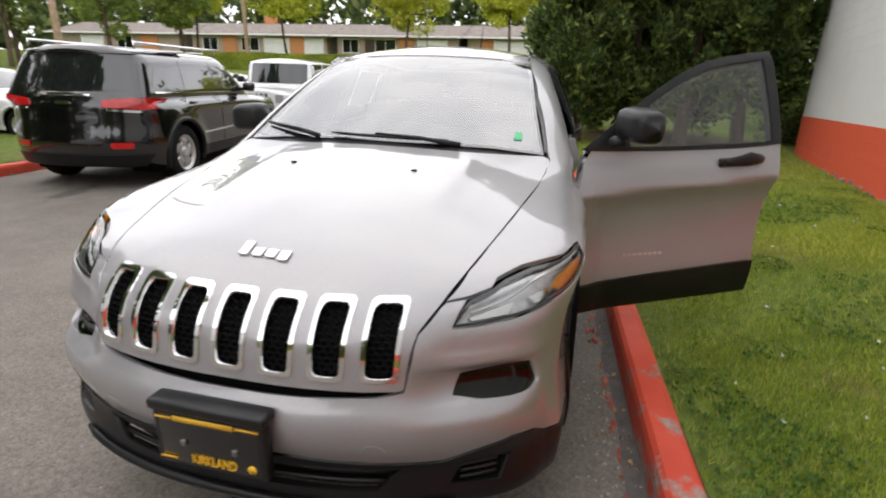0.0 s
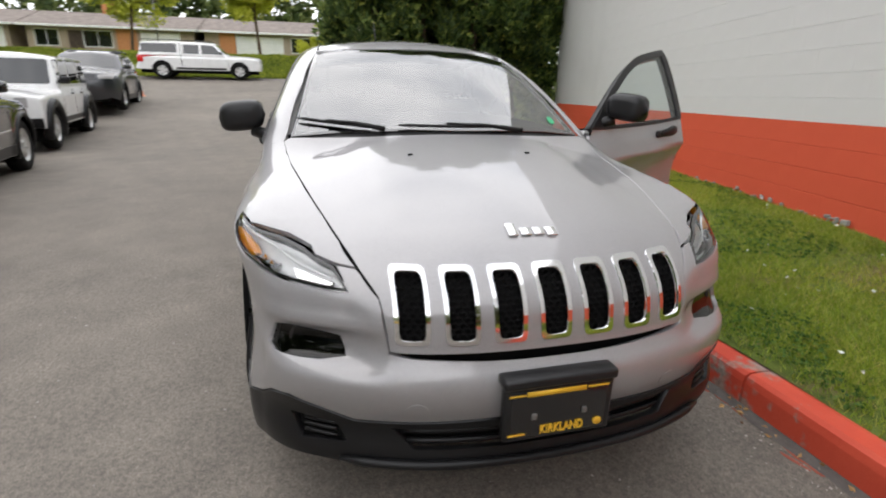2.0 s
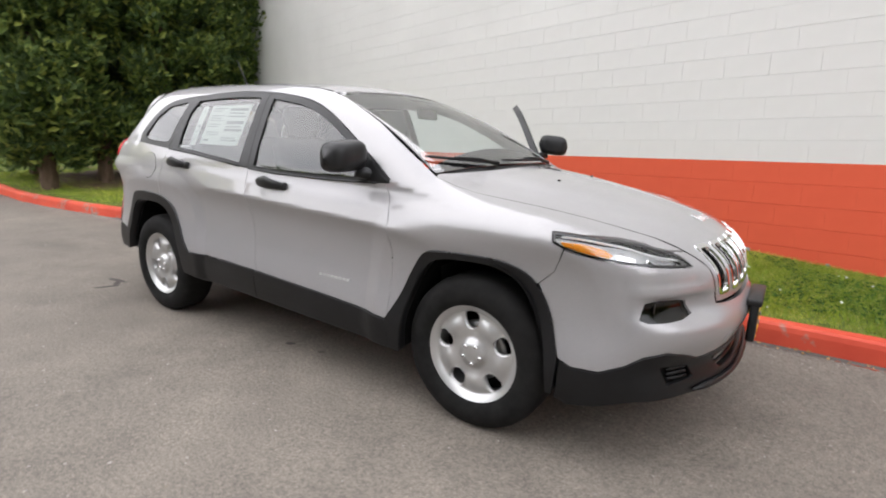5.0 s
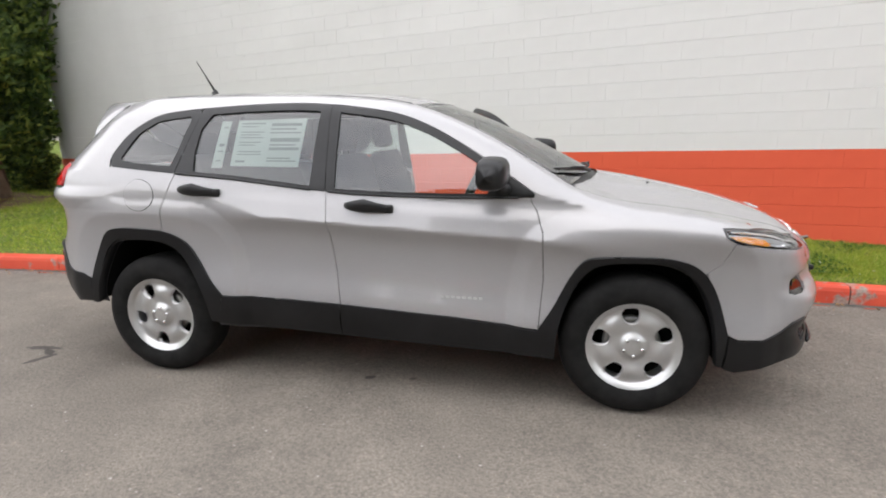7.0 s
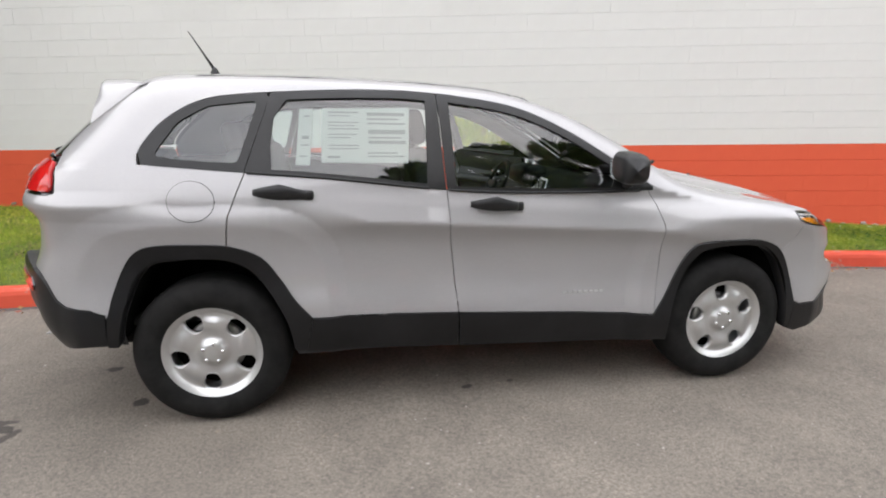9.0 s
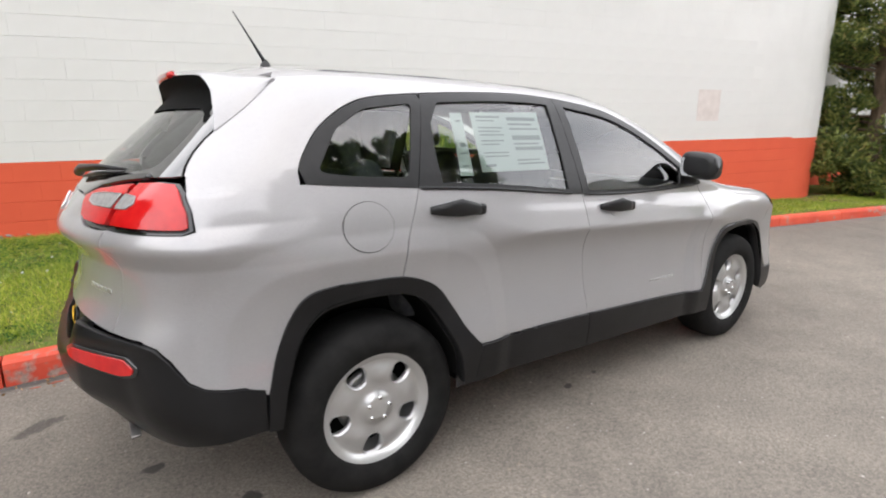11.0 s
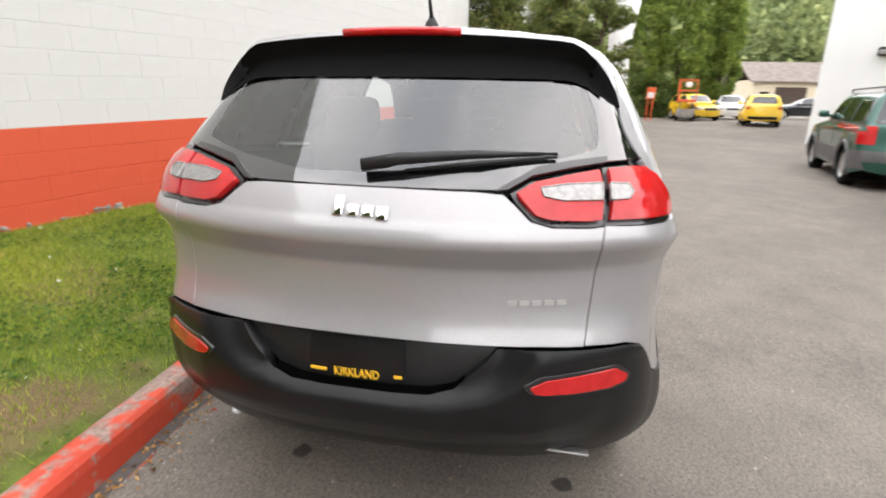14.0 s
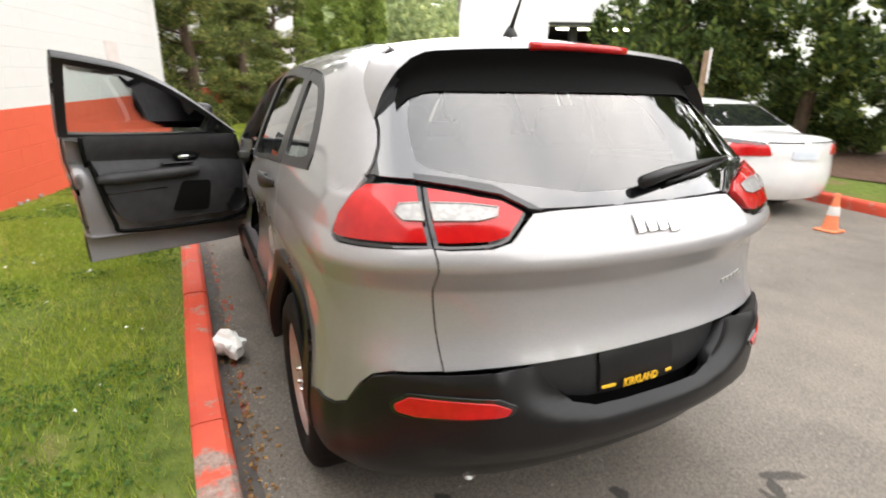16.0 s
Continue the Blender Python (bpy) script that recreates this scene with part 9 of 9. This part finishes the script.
# red paint that ran over the gutter's edge
rng = np.random.default_rng(5)
g = []
for i in range(260):
    x = rng.uniform(-4.5, 5.0)
    d = abs(rng.normal(0, 0.045)) + 0.012
    g.append(blot(x, float(kerb_y(x)) - d, rng.uniform(0.01, 0.07), rng.uniform(0.006, 0.02), rng.uniform(-15, 15), i, 0.0018 + 0.000004 * i, 10)[:2])
ob = part("paint_overspray", joined(*g), M_REDDUST)
tagged(ob, "red paint flecks on asphalt along the kerb", "paint", kind="stuff")
# dark line of dirt in the gutter
vs, fs = strip(np.linspace(-6, 7, 120), lambda x: float(kerb_y(x)) - 0.06 - 0.05 * abs(noise.noise((x * 2.2, 0, 0))), lambda x: float(kerb_y(x)) + 0.002, 3, lambda x, y: float(rise(x)) + 0.0032)
part("gutter_dirt", (vs, fs), M_DAMP, road, "dirt along the gutter")


def scatter(name, n, place_at, size, mat, label, category, seed, flat=0.5):
    """Many small stones: squashed four-sided pebbles."""
    r = np.random.default_rng(seed)
    p = place_at(r, n)
    s = size * r.uniform(0.4, 1.6, n)
    a = r.uniform(0, TAU, n)
    ring = np.stack([np.stack([np.cos(a + k * TAU / 4) * r.uniform(0.7, 1.2, n), np.sin(a + k * TAU / 4) * r.uniform(0.7, 1.2, n), np.full(n, 0.1)], 1) for k in range(4)], 1) * s[:, None, None]
    tip = np.stack([r.normal(0, 0.2, n), r.normal(0, 0.2, n), np.full(n, flat)], 1) * s[:, None]
    v = np.concatenate([ring + p[:, None, :], (tip + p)[:, None, :]], 1).reshape(-1, 3)
    o = 5 * np.arange(n)[:, None]
    f = np.concatenate([o + np.array([k, (k + 1) % 4, 4]) for k in range(4)])
    return tagged(mesh_of(name, v, f, mat), label, category, kind="stuff")


def on_road(r, n):
    x = r.uniform(-8, 7, n)
    y = np.array([float(kerb_y(q)) for q in x]) - 0.02 - np.where(r.random(n) < 0.45, np.abs(r.normal(0, 0.12, n)), r.uniform(0, 6.5, n))
    return np.stack([x, y, rise(x) + 0.001], 1)


scatter("grit", 3200, on_road, 0.0055, M_STONE, "loose pale grit on the asphalt", "grit", 21)
rng = np.random.default_rng(22)
n = 420
x = np.concatenate([rng.normal(-1.3, 0.7, n // 2), rng.uniform(-5, 6, n - n // 2)])
y = np.array([float(kerb_y(q)) for q in x]) - np.abs(rng.normal(0, 0.07, n)) - 0.02
v, f = leaves(rng, np.stack([x, y, rise(x) + 0.012], 1), np.stack([rng.normal(size=n), rng.normal(size=n), np.zeros(n)], 1), 0.026, 0.6, 0.25)
tagged(mesh_of("fallen_leaves", v, f, M_DEADLEAF), "dry brown leaves in the gutter", "leaves", kind="stuff")

# crumpled white paper by the kerb
rng = random.Random(4)
bm = bmesh.new()
bmesh.ops.create_icosphere(bm, subdivisions=3, radius=0.075)
for w in bm.verts:
    k = 1 + 0.5 * noise.noise(w.co * 22) + 0.25 * noise.noise(w.co * 55)
    w.co = Vector((w.co.x * k * 1.5, w.co.y * k * 0.9, w.co.z * k * 0.95))
low = min(w.co.z for w in bm.verts)
for w in bm.verts:
    w.co.z -= low
paper = part("crumpled_paper", moved(from_bm(bm)[:2], pose(-0.42, 1.115, float(rise(-0.42)) + 0.002, 0, 0, 25)), M_PAPER, smooth=False)
tagged(paper, "crumpled white paper against the red kerb", "paper")


def cover(x, y):
    """How thickly the lawn is grown over: thin along the kerb and in bare patches."""
    p = np.sin(1.7 * x + 2.1 * np.sin(0.9 * y)) * np.sin(1.9 * y + 1.3 * np.sin(1.1 * x)) + 0.5 * np.sin(5.1 * x - 2.0 * y) * np.sin(4.3 * y + 1.0) + 0.35 * np.sin(11 * x + 3 * y) * np.sin(9 * y - 4 * x)
    for bx, by, r in ((-1.2, 1.68, 0.24), (-1.95, 1.42, 0.14), (1.13, 2.82, 0.3), (4.0, 2.1, 0.3), (3.2, 1.55, 0.2), (-0.2, 2.3, 0.16)):
        p = p - 1.0 * np.exp(-((x - bx) ** 2 + (y - by) ** 2) / r ** 2)
    return np.clip(0.85 + 0.6 * p, 0.28, 1.0)


def lawn_spots(rng, n, x0, x1, reach=5.0, power=1.0):
    x = rng.uniform(x0, x1, n)
    ky = np.interp(x, [q[0] for q in KERB], [q[1] for q in KERB])
    y = ky + 0.155 + (wall_y(x) - ky - 0.2) * rng.random(n) ** power
    edge = np.clip((y - ky - 0.15) / 0.25, 0.25, 1)
    keep = rng.random(n) < cover(x, y) * edge
    x, y, ky = x[keep], y[keep], ky[keep]
    k = np.clip((y - ky - 0.16) / 2.2, 0, 1)
    z = rise(x) + 0.14 + 0.22 * np.exp(-((x / 7.0) ** 2)) * k + 0.012 * np.sin(3.1 * x + 1.7 * y) * np.sin(2.3 * y - 0.8 * x)
    return x, y, z


def turf(name, n, x0, x1, tall, wide, label, seed, power=1.0):
    rng = np.random.default_rng(seed)
    x, y, z = lawn_spots(rng, n, x0, x1, power=power)
    n = len(x)
    a = rng.uniform(0, TAU, n)
    h = tall * rng.uniform(0.5, 1.5, n)
    lean = rng.normal(0, 0.6, (n, 2)) * h[:, None]
    w = wide * rng.uniform(0.6, 1.4, n)
    d = np.stack([np.cos(a), np.sin(a)], 1) * w[:, None]
    v = np.stack([np.stack([x - d[:, 0], y - d[:, 1], z - 0.006], 1), np.stack([x + d[:, 0], y + d[:, 1], z - 0.006], 1), np.stack([x + lean[:, 0], y + lean[:, 1], z + h], 1)], 1).reshape(-1, 3)
    return tagged(mesh_of(name, v, np.arange(3 * n).reshape(n, 3), M_BLADE), label, "grass", kind="stuff")


turf("grass", 230000, -4.5, 6.5, 0.034, 0.003, "short green grass with thin patches", 41)
turf("grass", 45000, -12, -4.5, 0.04, 0.005, "short green grass towards the evergreens", 42)
turf("grass", 26000, 6.5, 16, 0.04, 0.005, "short green grass along the wall", 43)

# clover: small round leaves in threes
rng = np.random.default_rng(44)
x, y, z = lawn_spots(rng, 26000, -4.0, 6.2)
sel = np.sin(2.3 * x + 1.1) * np.sin(2.9 * y + 0.6 * x) + 0.4 * np.sin(7 * x) * np.sin(6 * y) > 0.12
x, y, z = x[sel], y[sel], z[sel] + rng.uniform(0.012, 0.035, sel.sum())
cs = []
a0 = rng.uniform(0, TAU, len(x))
for k in range(3):
    a = a0 + k * TAU / 3
    cs.append(np.stack([x + 0.009 * np.cos(a), y + 0.009 * np.sin(a), z, np.cos(a), np.sin(a)], 1))
c = np.concatenate(cs)
v, f = leaves(rng, c[:, :3], np.column_stack([c[:, 3:], np.full(len(c), 0.15)]), 0.016, 0.95, 0.25, 0.1)
L_CLOVER = leaf_mix("clover_leaves", [(0.0, (0.04, 0.1, 0.02)), (0.6, (0.09, 0.18, 0.03)), (1.0, (0.16, 0.26, 0.05))], 2.0)
tagged(mesh_of("clover", v, f, L_CLOVER), "clover patches in the lawn", "clover", kind="stuff")
# pale petals and scraps lying in the grass
rng = np.random.default_rng(45)
x, y, z = lawn_spots(rng, 170, -4.0, 6.2)
v, f = leaves(rng, np.stack([x, y, z + 0.03], 1), np.stack([rng.normal(size=len(x)), rng.normal(size=len(x)), np.zeros(len(x))], 1), 0.026, 0.7, 0.3)
tagged(mesh_of("fallen_petals", v, f, M_PAPER), "pale petals and scraps in the grass", "petals", kind="stuff")

# ---- the wall's blocks: shallow joints between courses, paint over all ----
def block_mesh(name, w, h, mat, proud=0.006, bev=0.004, side=0.0004):
    v = [(0, 0, 0), (w, 0, 0), (w, 0, h), (0, 0, h), (side, -proud, bev), (w - side, -proud, bev), (w - side, -proud, h - bev), (side, -proud, h - bev)]
    f = [(4, 5, 6, 7), (0, 1, 5, 4), (1, 2, 6, 5), (2, 3, 7, 6), (3, 0, 4, 7)]
    me = bpy.data.meshes.new(name)
    me.from_pydata(v, [], f)
    me.materials.append(mat)
    me.update()
    return me, v, f


BW, BH = 0.402, 0.2
wall_turn = math.atan2(-0.22, 1.0)
wall_len = 8.7
faces = {p.name.split(".")[0]: p for p in wall_main.children}
rng = random.Random(12)


def wall_spot(s, z):
    """A place s metres along the wall from the middle, at height z, on its face."""
    x = s * math.cos(wall_turn)
    return x, wall_y(x), z


for tone, z0, rows, parent, mat, out in (("red", RED_TOP - 6 * BH, 6, faces["painted_base"], M_WALLRED, 0.002), ("white", RED_TOP, 16, faces["wall_face"], M_WALL, 0.0)):
    me, v0, f0 = block_mesh("block", BW - 0.0004, BH - 0.003, mat, *((0.005, 0.0035) if tone == "red" else (0.0025, 0.002)))
    rest = []
    count = 0
    for r in range(rows):
        s = -wall_len - (BW / 2 if r % 2 else 0)
        while s < wall_len:
            x, y, z = wall_spot(s, z0 + r * BH + 0.002)
            m = pose(x + math.sin(wall_turn) * out, y - math.cos(wall_turn) * (out + rng.uniform(-0.0002, 0.0003)), z, 0, 0, math.degrees(wall_turn)) @ pose(0, 0, 0, rng.uniform(-0.08, 0.08), 0, 0)
            near = -6.0 < s < 7.4 and (tone == "red" and 2 <= r or tone == "white" and r < 8)
            if near and count < 295:
                ob = new("block", me)
                ob.parent = parent
                ob.matrix_world = m
                count += 1
            else:
                rest.append(moved((v0, f0), m)[:2])
            s += BW
    rest_ob = part("far_blocks", joined(*rest), mat, parent, smooth=False)
    rest_ob["kind"] = "stuff"

# a round filler mark and a paler repaired patch on the white blocks
x, y, z = wall_spot(0.71, 2.43)
mk = blot(0, 0, 0.12, 0.12, 0, 61, 0.0, 30, 0.18)
part("wall_mark", moved(mk[:2], pose(x, y - 0.0062, z, 90, 0, math.degrees(wall_turn))), M_WALLMARK, faces["wall_face"], "faint round stain", smooth=False)
x, y, z = wall_spot(6.6, 1.7)
part("wall_patch", moved(bevel_box(0.5, 0.004, 0.5, 0.001), pose(x, y - 0.0056, z, 0, 0, math.degrees(wall_turn))), M_WALLPATCH, faces["wall_face"], "pinkish repaired patch", smooth=False)

# rubble and chipped mortar where the wall meets the lawn
bm_v, bm_f = [], []
rng = random.Random(14)
for i in range(120):
    s = rng.uniform(-6.5, 8.0)
    if noise.noise((s * 1.1, 0, 3)) < -0.15:
        continue
    x, y, z = wall_spot(s, 0)
    w, h, d = rng.uniform(0.02, 0.07), rng.uniform(0.015, 0.045), rng.uniform(0.015, 0.035)
    lz = float(lawn_z(x, y - 0.04))
    g = moved(bevel_box(w, d, h, 0.006, segs=1), pose(x, y - 0.012 - d / 2, lz + h * 0.3 + rng.uniform(0, 0.04), rng.uniform(-20, 20), rng.uniform(-20, 20), math.degrees(wall_turn) + rng.uniform(-15, 15)))
    k = len(bm_v)
    bm_v += g[0]
    bm_f += [tuple(i + k for i in q) for q in g[1]]
tagged(part("rubble", (bm_v, bm_f), M_CONCRETE, smooth=False), "chipped pale mortar along the wall's foot", "rubble", kind="stuff")

# the drive climbs towards the wall's rounded end, so the level courses lean against it
wall_main.matrix_world = pose(0.7, 0, 1.115, 0, -1.25, 0) @ pose(-0.7, 0, -1.115)
